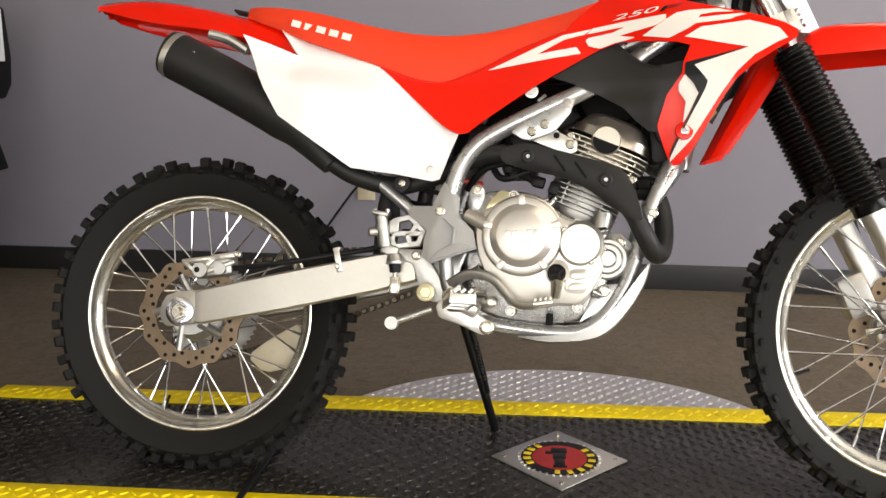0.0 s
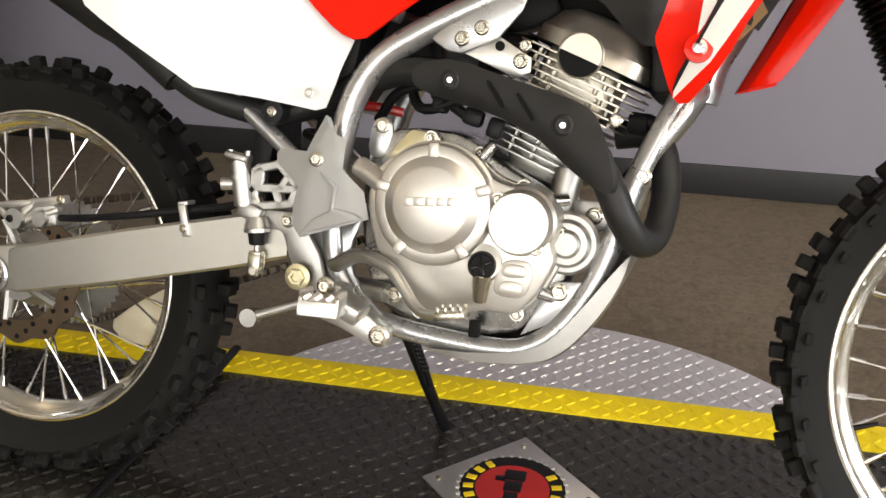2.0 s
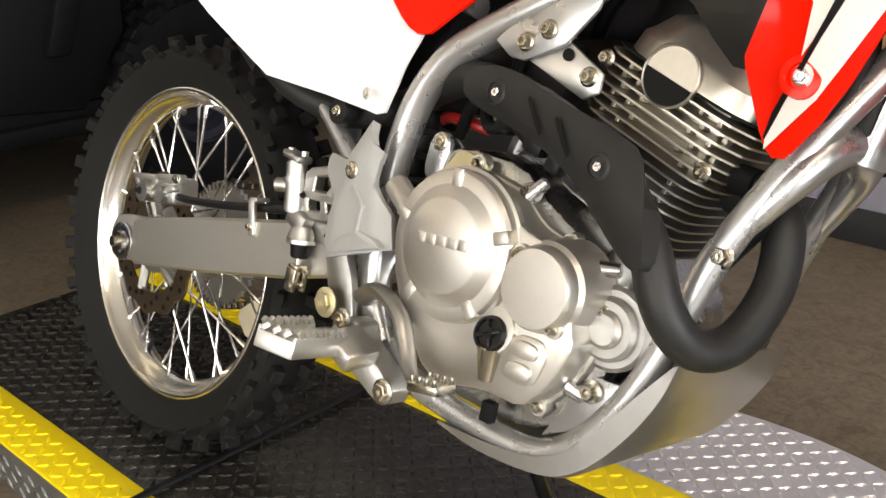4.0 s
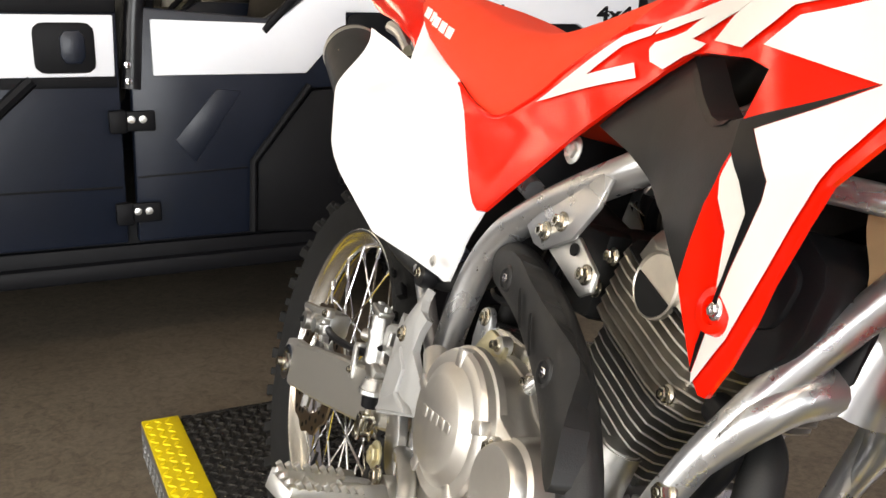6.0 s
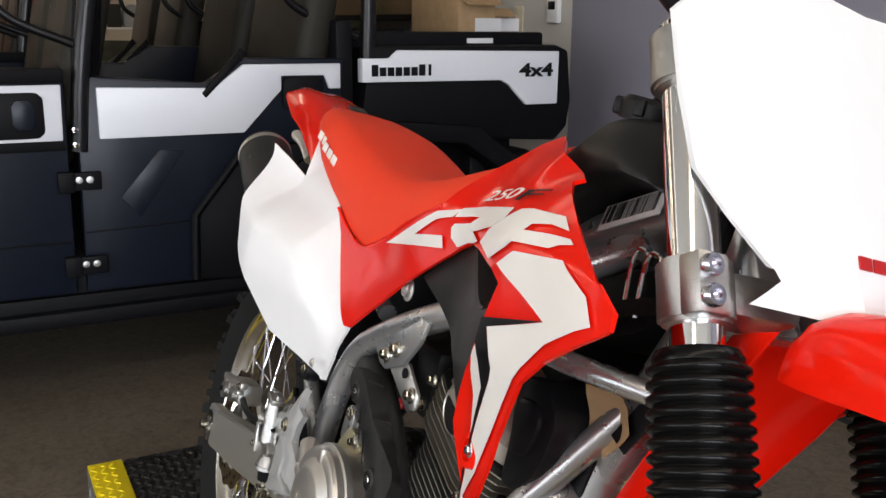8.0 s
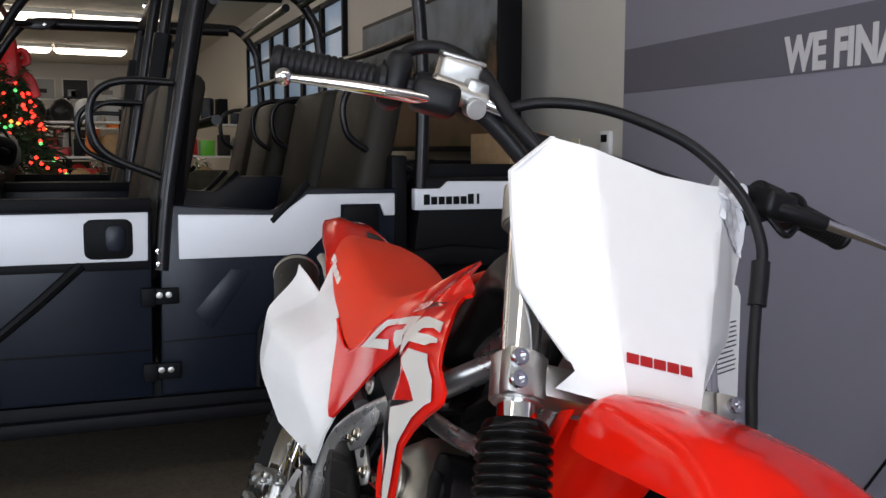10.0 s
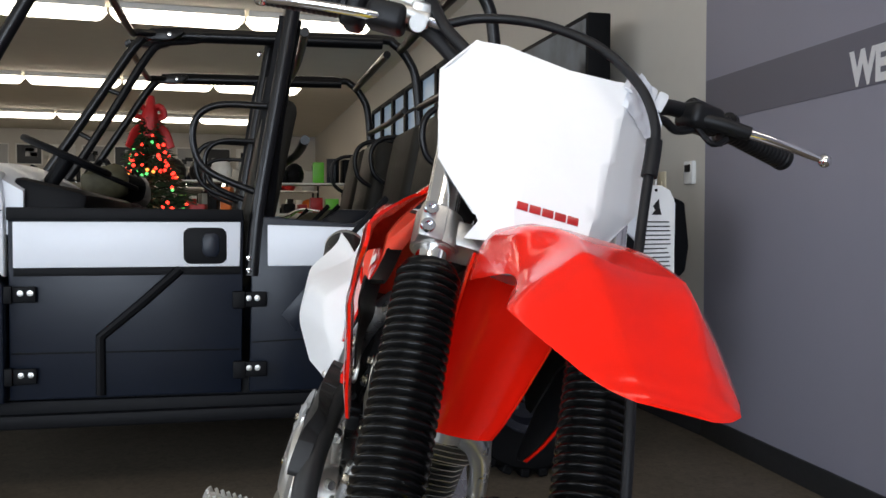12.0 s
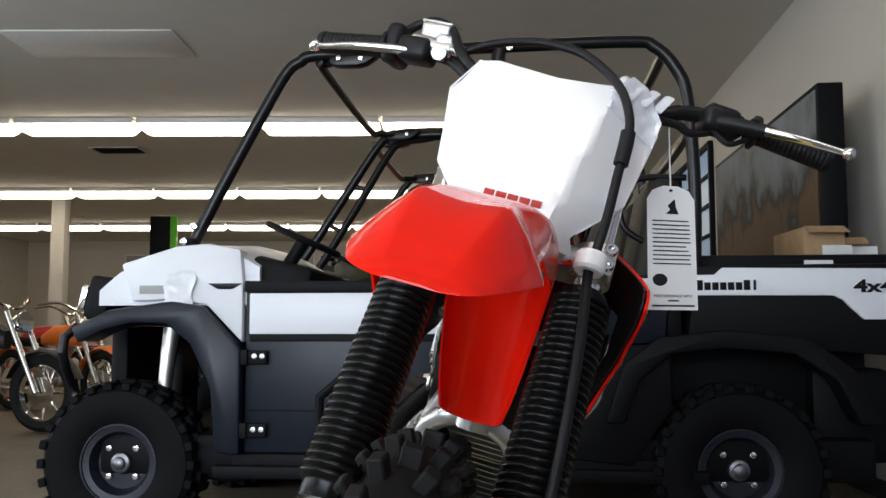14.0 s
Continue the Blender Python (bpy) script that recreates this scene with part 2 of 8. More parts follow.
TUBENEAR = mat("bright_unseen_row_diffuser", (1.0, 0.95, 0.86), 0.4, emit=6.0)
LAMPHOUSE = mat("white_lamp_housing", (0.75, 0.74, 0.70), 0.5)
UTVBLACK = mat("dark_grey_body_plastic", (0.006, 0.0095, 0.0185), 0.34, var=0.1, bump=0.25, fine=300, stain=0.2, big=4, spec=0.32)
UTVDARK = mat("black_trim_plastic", (0.0042, 0.0044, 0.0055), 0.55, var=0.2, bump=0.2, fine=500, spec=0.14)
# same rubber as RUBBER, darkened for the shade the vehicle's tyres stand in
UTVTYRE = mat("shaded_tyre_rubber", (0.0045, 0.0047, 0.0055), 0.70, var=0.25, scale=60, bump=0.4, fine=500, spec=0.12)
UTVWHITE = mat("white_body_paint", (0.80, 0.825, 0.87), 0.42, var=0.015, coat=0.12)
CAGE = mat("black_steel_tube", (0.005, 0.005, 0.006), 0.30, var=0.15, spec=0.35)
VINYL = mat("grey_seat_vinyl", (0.024, 0.021, 0.016), 0.6, spec=0.25, var=0.1, bump=0.3, fine=300)
WHEELDARK = mat("dark_steel_wheel", (0.013, 0.015, 0.024), 0.40, 0.2, var=0.1)
STEELHUB = mat("worn_steel_hub", (0.22, 0.22, 0.24), 0.35, 0.9, var=0.3)
YELLOW = mat("yellow_floor_paint", (0.90, 0.68, 0.012), 0.52, var=0.08, scale=60, stain=0.12, big=14, bump=0.2)
PLATEBLACK = mat("black_painted_tread_plate", (0.020, 0.0185, 0.0165), 0.27, var=0.25, scale=50, stain=0.1, big=9, bump=0.2)
SKIRT = mat("dull_tread_plate_edge", (0.24, 0.235, 0.225), 0.38, 0.7, var=0.3, scale=90, stain=0.3, big=20)
TREAD = mat("bare_aluminium_tread_plate", (0.74, 0.74, 0.77), 0.30, 0.72, var=0.08, scale=50, stain=0.2, big=8)
BADGERED = mat("red_badge_print", (0.42, 0.012, 0.012), 0.35, var=0.25, scale=25)
BADGEYELLOW = mat("yellow_badge_print", (0.80, 0.58, 0.02), 0.35)
GREENP = mat("lime_green_plastic", (0.12, 0.55, 0.03), 0.35, coat=0.3)
ORANGE = mat("orange_plastic", (0.75, 0.17, 0.02), 0.4)
IVORY = mat("ivory_plastic", (0.66, 0.58, 0.42), 0.4)
LEAF = mat("fir_needles", (0.015, 0.05, 0.018), 0.6, var=0.4)
BOWRED = mat("red_ribbon", (0.55, 0.02, 0.02), 0.5, var=0.15)
GLOWRED = mat("red_fairy_light", (1.0, 0.035, 0.02), 0.4, emit=4.5)
GLOWAMB = mat("amber_fairy_light", (1.0, 0.30, 0.05), 0.4, emit=3.0)
GLOWGRN = mat("green_fairy_light", (0.1, 0.8, 0.2), 0.4, emit=1.6)
GLASSDAY = mat("bright_window_pane", (0.30, 0.46, 0.66), 0.3, emit=0.20)


def floor_material():
    m = mat("worn_brown_floor", (0.165, 0.135, 0.101), 0.50, spec=0.25, var=0.42, scale=75, bump=0.55, fine=170, stain=0.40, big=2.2)
    nt = m.node_tree
    co = nt.nodes.new("ShaderNodeTexCoord")
    vo = nt.nodes.new("ShaderNodeTexNoise")
    vo.inputs["Scale"].default_value, vo.inputs["Detail"].default_value, vo.inputs["Roughness"].default_value = 24, 9, 0.8
    rp = nt.nodes.new("ShaderNodeValToRGB")
    rp.color_ramp.elements[0].position, rp.color_ramp.elements[1].position = 0.34, 0.56
    vo.inputs["Distortion"].default_value = 1.2
    rp.color_ramp.elements[0].color, rp.color_ramp.elements[1].color = (0.30, 0.27, 0.23, 1), (1, 1, 1, 1)
    mx = nt.nodes.new("ShaderNodeMix")
    mx.data_type, mx.blend_type = "RGBA", "MULTIPLY"
    mx.inputs["Factor"].default_value = 0.65
    b = nt.nodes["Principled BSDF"]
    old = b.inputs["Base Color"].links[0].from_socket
    nt.links.new(co.outputs["Object"], vo.inputs["Vector"]), nt.links.new(vo.outputs[0], rp.inputs[0])
    nt.links.new(old, mx.inputs["A"]), nt.links.new(rp.outputs[0], mx.inputs["B"])
    nt.links.new(mx.outputs["Result"], b.inputs["Base Color"])
    return m


FLOOR = floor_material()

# ---- the shop: floor, walls, ceiling ----
def slab(name, p, q, z0, z1, thick, material, label=""):
    """An upright wall from p to q (plan), its thickness laid to the left of p to q."""
    p, q = Vector((p[0], p[1], 0)), Vector((q[0], q[1], 0))
    d = (q - p)
    bm = bmesh.new()
    box(bm, (d.length / 2, thick / 2, (z0 + z1) / 2), (d.length, thick, z1 - z0))
    ob = part(name, bm, material, None, label)
    ob.matrix_world = Matrix.Translation(p) @ pose(0, 0, 0, 0, 0, math.degrees(math.atan2(d.y, d.x)))
    return tagged(ob, label, "wall", kind="structure")


H = 3.0
CORNER = (-2.08, 3.93)
EAST = (5.5, 2.945)
FAR = (-20.0, 5.20)
bm = bmesh.new()
box(bm, (-7.0, -0.85, -0.05), (26.5, 15.2, 0.1))
tagged(part("floor", bm, FLOOR), "worn brown mottled vinyl shop floor", "floor", kind="structure")
bm = bmesh.new()
box(bm, (-7.0, -0.85, H + 0.05), (26.5, 15.2, 0.1))
tagged(part("ceiling", bm, CEIL), "plain grey painted showroom ceiling", "ceiling", kind="structure")
wall_grey = slab("wall_north", EAST[::1], CORNER, 0, H, -0.15, WALLGREY, "smooth wall painted purple-grey")
wall_cream = slab("wall_north_far", CORNER, FAR, 0, H, -0.15, WALLCREAM, "plain cream painted wall")
slab("wall_west", FAR, (-20.0, -8.2), 0, H, -0.15, WALLCREAM, "far cream wall of the showroom")


def wall_with_opening(name, p, q, a0, a1, z0, z1, material, label):
    """A wall from p to q with one window opening between a0 and a1 along it."""
    d = Vector((q[0] - p[0], q[1] - p[1], 0))
    n = d.length
    bm = bmesh.new()
    for x0, x1, b0, b1 in ((0, a0, 0, H), (a1, n, 0, H), (a0, a1, 0, z0), (a0, a1, z1, H)):
        box(bm, ((x0 + x1) / 2, -0.075, (b0 + b1) / 2), (x1 - x0, 0.15, b1 - b0))
    ob = part(name, bm, material)
    ob.matrix_world = Matrix.Translation((p[0], p[1], 0)) @ pose(0, 0, 0, 0, 0, math.degrees(math.atan2(d.y, d.x)))
    return tagged(ob, label, "wall", kind="structure")


# unseen wall, its grey chosen to keep bounced light low
wall_with_opening("wall_east", (5.5, -6.5), (5.5, 2.945), 3.3, 7.8, 0.6, 2.85, WALLGREY, "unseen grey shop-front wall with a wide window")
slab("wall_south_far", (-20.0, -8.2), (-3.9, -8.2), 0, H, -0.15, WALLCREAM, "far cream wall of the showroom")
slab("wall_return", (-3.9, -8.2), (-3.9, -3.7), 0, H, -0.15, WALLCREAM, "cream wall beside the shop front")
# also out of view and grey to hold down the fill
wall_with_opening("wall_south", (-3.9, -3.7), (5.5, -3.7), 0.2, 7.3, 0.6, 2.85, WALLGREY, "unseen grey shop-front wall with a wide window")

# mullions added to the two unseen shop-front windows, to stripe their reflections in metal
def shop_window(name, p, turn, width, n):
    w = thing(name, pose(p[0], p[1], 0, 0, 0, turn), "wide unseen shop window with added dark mullions", "window", kind="structure")
    for k in range(n + 1):
        bm = bmesh.new()
        box(bm, (-width / 2 + width * k / n, 0, 1.725), (0.09, 0.08, 2.25), bevel=0.006)
        part("mullion", bm, UTVDARK, w)
    for z in (0.635, 2.05, 2.815):
        bm = bmesh.new()
        box(bm, (0, 0.002, z), (width, 0.07, 0.07), bevel=0.006)
        part("transom", bm, UTVDARK, w)


shop_window("window_7", (-0.15, -3.775), 0, 7.1, 4)
shop_window("window_8", (5.575, -0.95), 90, 4.5, 3)

# baseboards
def board(name, p, q, h=0.10):
    d = Vector((q[0] - p[0], q[1] - p[1], 0))
    bm = bmesh.new()
    box(bm, (d.length / 2, 0.006, h / 2), (d.length, 0.012, h), bevel=0.003)
    ob = part(name, bm, BASE)
    ob.matrix_world = Matrix.Translation((p[0], p[1], 0)) @ pose(0, 0, 0, 0, 0, math.degrees(math.atan2(d.y, d.x)))
    tagged(ob, "dark rubber baseboard along the wall", "baseboard", kind="structure")


board("baseboard", EAST, CORNER)
board("baseboard", CORNER, FAR)

# the dark stripe on the grey wall, with its lettering
WANG = math.degrees(math.atan2(EAST[1] - CORNER[1], EAST[0] - CORNER[0]))
WM = Matrix.Translation((CORNER[0], CORNER[1], 0)) @ pose(0, 0, 0, 0, 0, WANG)
bm = bmesh.new()
box(bm, (3.79, -0.002, 1.552), (7.56, 0.004, 0.195))
ob = part("wall_stripe", bm, WALLDARK)
ob.matrix_world = WM
tagged(ob, "dark grey painted stripe across the wall", "trim", kind="structure")
bm = writing("WE", 0.16, 0.001, fat=0.007)
wide = max(v.co.x for v in bm.verts) - min(v.co.x for v in bm.verts)
bm.free()
bm = writing("WE FINANCE", 0.16, 0.001, fat=0.007)
bm.transform(Matrix.Diagonal((0.205 / wide, 1, 1, 1)))
bm.transform(pose(1.10 - min(v.co.x for v in bm.verts), -0.006, 1.517))
ob = part("wall_lettering", bm, LETTER)
ob.matrix_world = WM
tagged(ob, "pale block lettering on the dark wall stripe", "lettering", kind="structure")

# socket with a plugged cable, light switch and thermostat
sock = thing("wall_socket", WM @ pose(1.785, 0, 0.39), "ivory wall socket with a black plug in it", "socket")
bm = bmesh.new()
box(bm, (0, -0.004, 0), (0.072, 0.008, 0.116), bevel=0.003)
part("cover_plate", bm, IVORY, sock)
for dz in (-0.022, 0.022):
    bm = bmesh.new()
    box(bm, (0, -0.009, dz), (0.034, 0.004, 0.030), bevel=0.001)
    part("outlet", bm, IVORY, sock)
bm = bmesh.new()
box(bm, (0, -0.024, 0.022), (0.026, 0.030, 0.026), bevel=0.006)
tube(bm, [(0, -0.036, 0.02), (-0.04, -0.045, -0.01), (-0.14, -0.03, -0.14), (-0.25, -0.03, -0.30), (-0.30, -0.05, -0.375)], 0.005, 8)
part("plug_and_cable", bm, BLACKP, sock, "black plug with its cable")
CM = Matrix.Translation((CORNER[0], CORNER[1], 0)) @ pose(0, 0, 0, 0, 0, math.degrees(math.atan2(CORNER[1] - FAR[1], CORNER[0] - FAR[0])))
th = thing("thermostat", CM @ pose(-0.12, 0, 1.235), "white wall thermostat with a dark display", "thermostat")
bm = bmesh.new()
box(bm, (0, -0.012, 0), (0.085, 0.024, 0.11), bevel=0.006)
part("case", bm, STICKER, th)
bm = bmesh.new()
box(bm, (0, -0.026, 0.02), (0.05, 0.004, 0.035), bevel=0.001)
part("display", bm, INK, th)
sw = thing("light_switch", CM @ pose(-0.42, 0, 1.19), "ivory double light switch on the wall", "switch")
bm = bmesh.new()
box(bm, (0, -0.004, 0), (0.085, 0.008, 0.13), bevel=0.003)
part("cover_plate", bm, IVORY, sw)
bm = bmesh.new()
box(bm, (0, -0.010, 0), (0.02, 0.01, 0.03), bevel=0.002)
part("toggle", bm, IVORY, sw)

# large landscape print in a deep black case on the cream wall
pic = thing("display_case_picture", CM @ pose(-1.90, 0, 1.65), "wide landscape print in a deep black case", "picture")
bm = bmesh.new()
box(bm, (0, -0.23, 0), (2.4, 0.13, 0.92), bevel=0.008)
part("case", bm, UTVDARK, pic)
bm = bmesh.new()
box(bm, (0, -0.0835, 0), (1.2, 0.163, 0.5), bevel=0.01)
part("wall_mount", bm, UTVDARK, pic)


def landscape():
    m = bpy.data.materials.new("landscape_print")
    m.use_nodes = True
    N, L = m.node_tree.nodes, m.node_tree.links
    b = N["Principled BSDF"]
    b.inputs["Roughness"].default_value, b.inputs["Specular IOR Level"].default_value = 0.6, 0.12
    co, mp = N.new("ShaderNodeTexCoord"), N.new("ShaderNodeSeparateXYZ")
    no = N.new("ShaderNodeTexNoise")
    no.inputs["Scale"].default_value, no.inputs["Detail"].default_value = 3.2, 6
    ad = N.new("ShaderNodeMath")
    ad.operation = "MULTIPLY_ADD"
    ad.inputs[1].default_value = 0.75
    rp = N.new("ShaderNodeValToRGB")
    cols = ((0.0, (0.03, 0.04, 0.012, 1)), (0.28, (0.10, 0.06, 0.025, 1)), (0.48, (0.13, 0.075, 0.04, 1)), (0.60, (0.02, 0.022, 0.018, 1)), (0.78, (0.16, 0.17, 0.18, 1)), (1.0, (0.22, 0.25, 0.28, 1)))
    el = rp.color_ramp.elements
    el[0].position, el[0].color, el[1].position, el[1].color = cols[0][0], cols[0][1], cols[-1][0], cols[-1][1]
    for p, c in cols[1:-1]:
        e = el.new(p)
        e.color = c
    sc = N.new("ShaderNodeMath")
    sc.operation = "ADD"
    sc.inputs[1].default_value = 0.12
    L.new(co.outputs["Object"], no.inputs["Vector"]), L.new(co.outputs["Object"], mp.inputs[0])
    L.new(mp.outputs["Z"], ad.inputs[0]), L.new(no.outputs[0], ad.inputs[2]), L.new(ad.outputs[0], sc.inputs[0])
    L.new(sc.outputs[0], rp.inputs[0]), L.new(rp.outputs[0], b.inputs["Base Color"])
    return m


bm = bmesh.new()
box(bm, (0, -0.297, 0), (2.34, 0.004, 0.86))
part("print", bm, landscape(), pic, "print of rocks and pines")

# rows of fluorescent lights under the ceiling
def diffuser_shape(bm):
    """A wrap-round lens: a shallow trough that narrows towards its two ends."""
    return loft(bm, [[(-w, y, -0.058), (-w * 0.96, y, -0.058 - 0.6 * d), (-w * 0.7, y, -0.058 - d), (w * 0.7, y, -0.058 - d), (w * 0.96, y, -0.058 - 0.6 * d), (w, y, -0.058)] for y, w, d in ((-0.605, 0.130, 0.012), (-0.56, 0.155, 0.060), (-0.52, 0.160, 0.078), (0.52, 0.160, 0.078), (0.56, 0.155, 0.060), (0.605, 0.130, 0.012))])


lamp = thing("ceiling_light", pose(-7.45, 0.5, H), "long white fluorescent ceiling light, lit", "ceiling light", "rows of ceiling lights")
bm = bmesh.new()
box(bm, (0, 0, -0.03), (0.34, 1.20, 0.06), bevel=0.01)
part("housing", bm, LAMPHOUSE, lamp)
bm = bmesh.new()
diffuser_shape(bm)
part("diffuser", bm, TUBELIGHT, lamp, "glowing white diffuser")
DIM = mesh_of("diffuser", diffuser_shape(bmesh.new()), TUBEDIM)
BRIGHT = mesh_of("diffuser", diffuser_shape(bmesh.new()), TUBENEAR)
# rows -2.95 and 1.55 are unseen, added at the same spacing for overhead light
for x in (-16.4, -11.95, -7.45, -2.95, 1.55):
    for k in range(-6 if x < -4 else -3, 4):
        y = 0.5 + 1.24 * k
        if (x, k) != (-7.45, 0) and y < (4.1 if x < -4 else 3.2):
            near = copy_thing(lamp, pose(x, y, H))
            for ch in near.children if x > -4 else ():
                if ch.name.startswith("diffuser"):
                    ch.data = DIM if x < 0 else BRIGHT

# pale flat rectangle and dark air vent on the ceiling
pan = thing("ceiling_panel", pose(-4.91, -0.80, H), "large pale flat rectangle on the ceiling", "ceiling panel", kind="structure")
bm = bmesh.new()
box(bm, (0, 0, -0.006), (0.64, 1.25, 0.012), bevel=0.003)
part("panel_sheet", bm, LAMPHOUSE, pan)
vent = thing("ceiling_vent", pose(-8.95, -2.10, H), "dark slatted ceiling air vent", "ceiling vent")
for x, y, w, d in ((0, -0.28, 0.40, 0.03), (0, 0.28, 0.40, 0.03), (-0.185, 0, 0.03, 0.53), (0.185, 0, 0.03, 0.53)):
    bm = bmesh.new()
    box(bm, (x, y, -0.008), (w, d, 0.016), bevel=0.003)
    part("frame", bm, GUARD, vent)
for k in range(8):
    bm = bmesh.new()
    box(bm, (-0.140 + 0.04 * k, 0, -0.010), (0.026, 0.53, 0.002), (0, 35, 0))
    part("slat", bm, TANK, vent)

# ---- the display turntable ----
PANG = -5.0
PM = pose(0.25, 1.845, 0, 0, 0, PANG)


def lozenges(x0, x1, y0, y1, z, step=0.0215, inside=None):
    """Raised tread marks, two ways in turn."""
    vs, fs = [], []
    i = 0
    for r in range(int((y1 - y0) / step)):
        for c in range(int((x1 - x0) / step)):
            x, y = x0 + (c + 0.5) * step, y0 + (r + 0.5) * step
            if inside and not inside(x, y):
                continue
            a = radians(45 if (r + c) % 2 else -45)
            ca, sa = math.cos(a), math.sin(a)
            n = len(vs)
            for u, v, h in ((-0.0118, 0, 0), (0, -0.0042, 0), (0.0118, 0, 0), (0, 0.0042, 0), (-0.0055, 0, 0.0024), (0.0055, 0, 0.0024)):
                vs.append((x + u * ca - v * sa, y + u * sa + v * ca, z + h))
            fs += [(n, n + 1, n + 4), (n + 1, n + 5, n + 4), (n + 1, n + 2, n + 5), (n + 2, n + 3, n + 5), (n + 3, n + 4, n + 5), (n + 3, n, n + 4)]
    me = bpy.data.meshes.new("tread_pattern")
    me.from_pydata(vs, [], fs)
    return me


def treads(me, material, parent):
    me.materials.append(material)
    ob = new("tread_pattern", me)
    ob.parent = parent
    return tagged(ob, "raised tread marks of the plate", kind="stuff")


disc = thing("turntable_disc", PM, "round bare aluminium tread-plate disc on the floor", "turntable")
bm = bmesh.new()
lathe(bm, [(0.0, 0.0), (0.640, 0.0), (0.645, 0.004), (0.645, 0.044), (0.640, 0.048), (0.0, 0.048)], seg=96)
part("disc_plate", bm, TREAD, disc)
treads(lozenges(-0.66, 0.66, -0.66, 0.66, 0.048, inside=lambda x, y: x * x + y * y < 0.63 ** 2 and y > 0.30 or (x * x + y * y < 0.63 ** 2 and y < -0.30)), TREAD, disc)

plat = thing("display_platform", PM, "black tread-plate display platform with yellow painted edges", "platform")
LX, LY, PZ = 1.42, 0.305, 0.085
bm = bmesh.new()
box(bm, (0, 0, PZ - 0.017), (2 * LX - 0.04, 2 * LY - 0.17, 0.034), bevel=0.002)
part("deck", bm, PLATEBLACK, plat)
treads(lozenges(-LX + 0.03, LX - 0.03, -LY + 0.09, LY - 0.09, PZ), PLATEBLACK, plat)
for s in (-1, 1):
    bm = bmesh.new()
    box(bm, (0, s * (LY - 0.0435), PZ - 0.017), (2 * LX, 0.083, 0.036), bevel=0.002)
    yb = part("yellow_border", bm, YELLOW, plat, "yellow painted border")
    me = lozenges(-LX + 0.01, LX - 0.01, s * (LY - 0.0435) - 0.0405, s * (LY - 0.0435) + 0.0405, PZ + 0.001)
    treads(me, YELLOW, plat)
    bm = bmesh.new()
    prism(bm, [(-0.007, 0.0), (-0.001, 0.0), (-0.001, PZ - 0.004), (-0.007, PZ - 0.004)], -LX, LX, 0, pose(0, 0, 0, 0, 0, 90))
    if s < 0:
        bm.transform(pose(0, 0, 0, 0, 0, 180))
    bm.transform(Matrix.Translation((0, s * LY, 0)))
    part("side_edge", bm, SKIRT, plat, "dull upright tread-plate edge")
    me = lozenges(-LX + 0.01, LX - 0.01, 0.0, 0.083, 0.0)
    me.transform(Matrix.Translation((0, s * (LY - 0.0008), 0.0)) @ (pose(0, 0, 0, 90, 0, 0) if s < 0 else pose(0, 0, 0, 90, 0, 180)))
    treads(me, SKIRT, plat)
for s in (-1, 1):
    bm = bmesh.new()
    box(bm, (s * (LX - 0.01), 0, PZ - 0.019), (0.018, 2 * LY - 0.18, 0.034), bevel=0.002)
    part("end_strip", bm, PLATEBLACK, plat)

# square badge on the deck, laid cornerwise
badge = thing("platform_badge", PM @ pose(0, -0.02, PZ + 0.002), "square aluminium badge with a round red print, screwed to the deck", "badge")
bm = bmesh.new()
box(bm, (0, 0, 0.0015), (0.205, 0.205, 0.003), (0, 0, 45), bevel=0.001)
part("badge_plate", bm, ALU, badge)
bm = bmesh.new()
lathe(bm, [(0.0, 0.003), (0.083, 0.003), (0.083, 0.0040), (0.0, 0.0040)], seg=48)
part("dark_ring", bm, INK, badge)
bm = bmesh.new()
lathe(bm, [(0.0, 0.0042), (0.058, 0.0042), (0.058, 0.0050), (0.0, 0.0050)], seg=48)
part("red_disc", bm, BADGERED, badge)
for a0, a1, n in ((205, 130, 5), (-95, 35, 7)):
    for k in range(n):
        a = radians(a0 + (a1 - a0) * k / (n - 1))
        bm = bmesh.new()
        box(bm, (0.069 * math.cos(a), 0.069 * math.sin(a), 0.0046), (0.016, 0.011, 0.0014), (0, 0, math.degrees(a)), bevel=0.0004)
        part("yellow_mark", bm, BADGEYELLOW, badge)
bm = bmesh.new()
for c, s in (((0, -0.028), (0.022, 0.034)), ((0, 0.004), (0.028, 0.026)), ((0, 0.032), (0.034, 0.026)), ((-0.022, 0.02), (0.016, 0.012)), ((0.0, -0.045), (0.03, 0.012))):
    box(bm, (c[0], c[1], 0.0054), (s[0], s[1], 0.001), bevel=0.0004)
part("dark_emblem", bm, INK, badge)
for k in range(36):
    a = radians(10 * k)
    if k == 0:
        bm = bmesh.new()
        box(bm, (0, 0, 0), (0.007, 0.005, 0.003), bevel=0.0008)
        link = mesh_of("ring_link", bm, ALU)
    piece("ring_link", link, pose(0.085 * math.cos(a), 0.085 * math.sin(a), 0.004, 0, 0, math.degrees(a)), badge)
for k in range(4):
    bm = bmesh.new()
    a = radians(90 * k)
    lathe(bm, [(0.005, 0.003), (0.0045, 0.0055), (0.0, 0.006)], pose(0.118 * math.cos(a), 0.118 * math.sin(a), 0), 12)
    part("screw", bm, ZINC, badge)

# narrow black cable cover laid across the deck, under the rear tyre
strap = thing("cable_cover", pose(-0.362, 1.90, PZ + 0.0035), "narrow black rubber cable cover across the deck", "cable cover")
bm = bmesh.new()
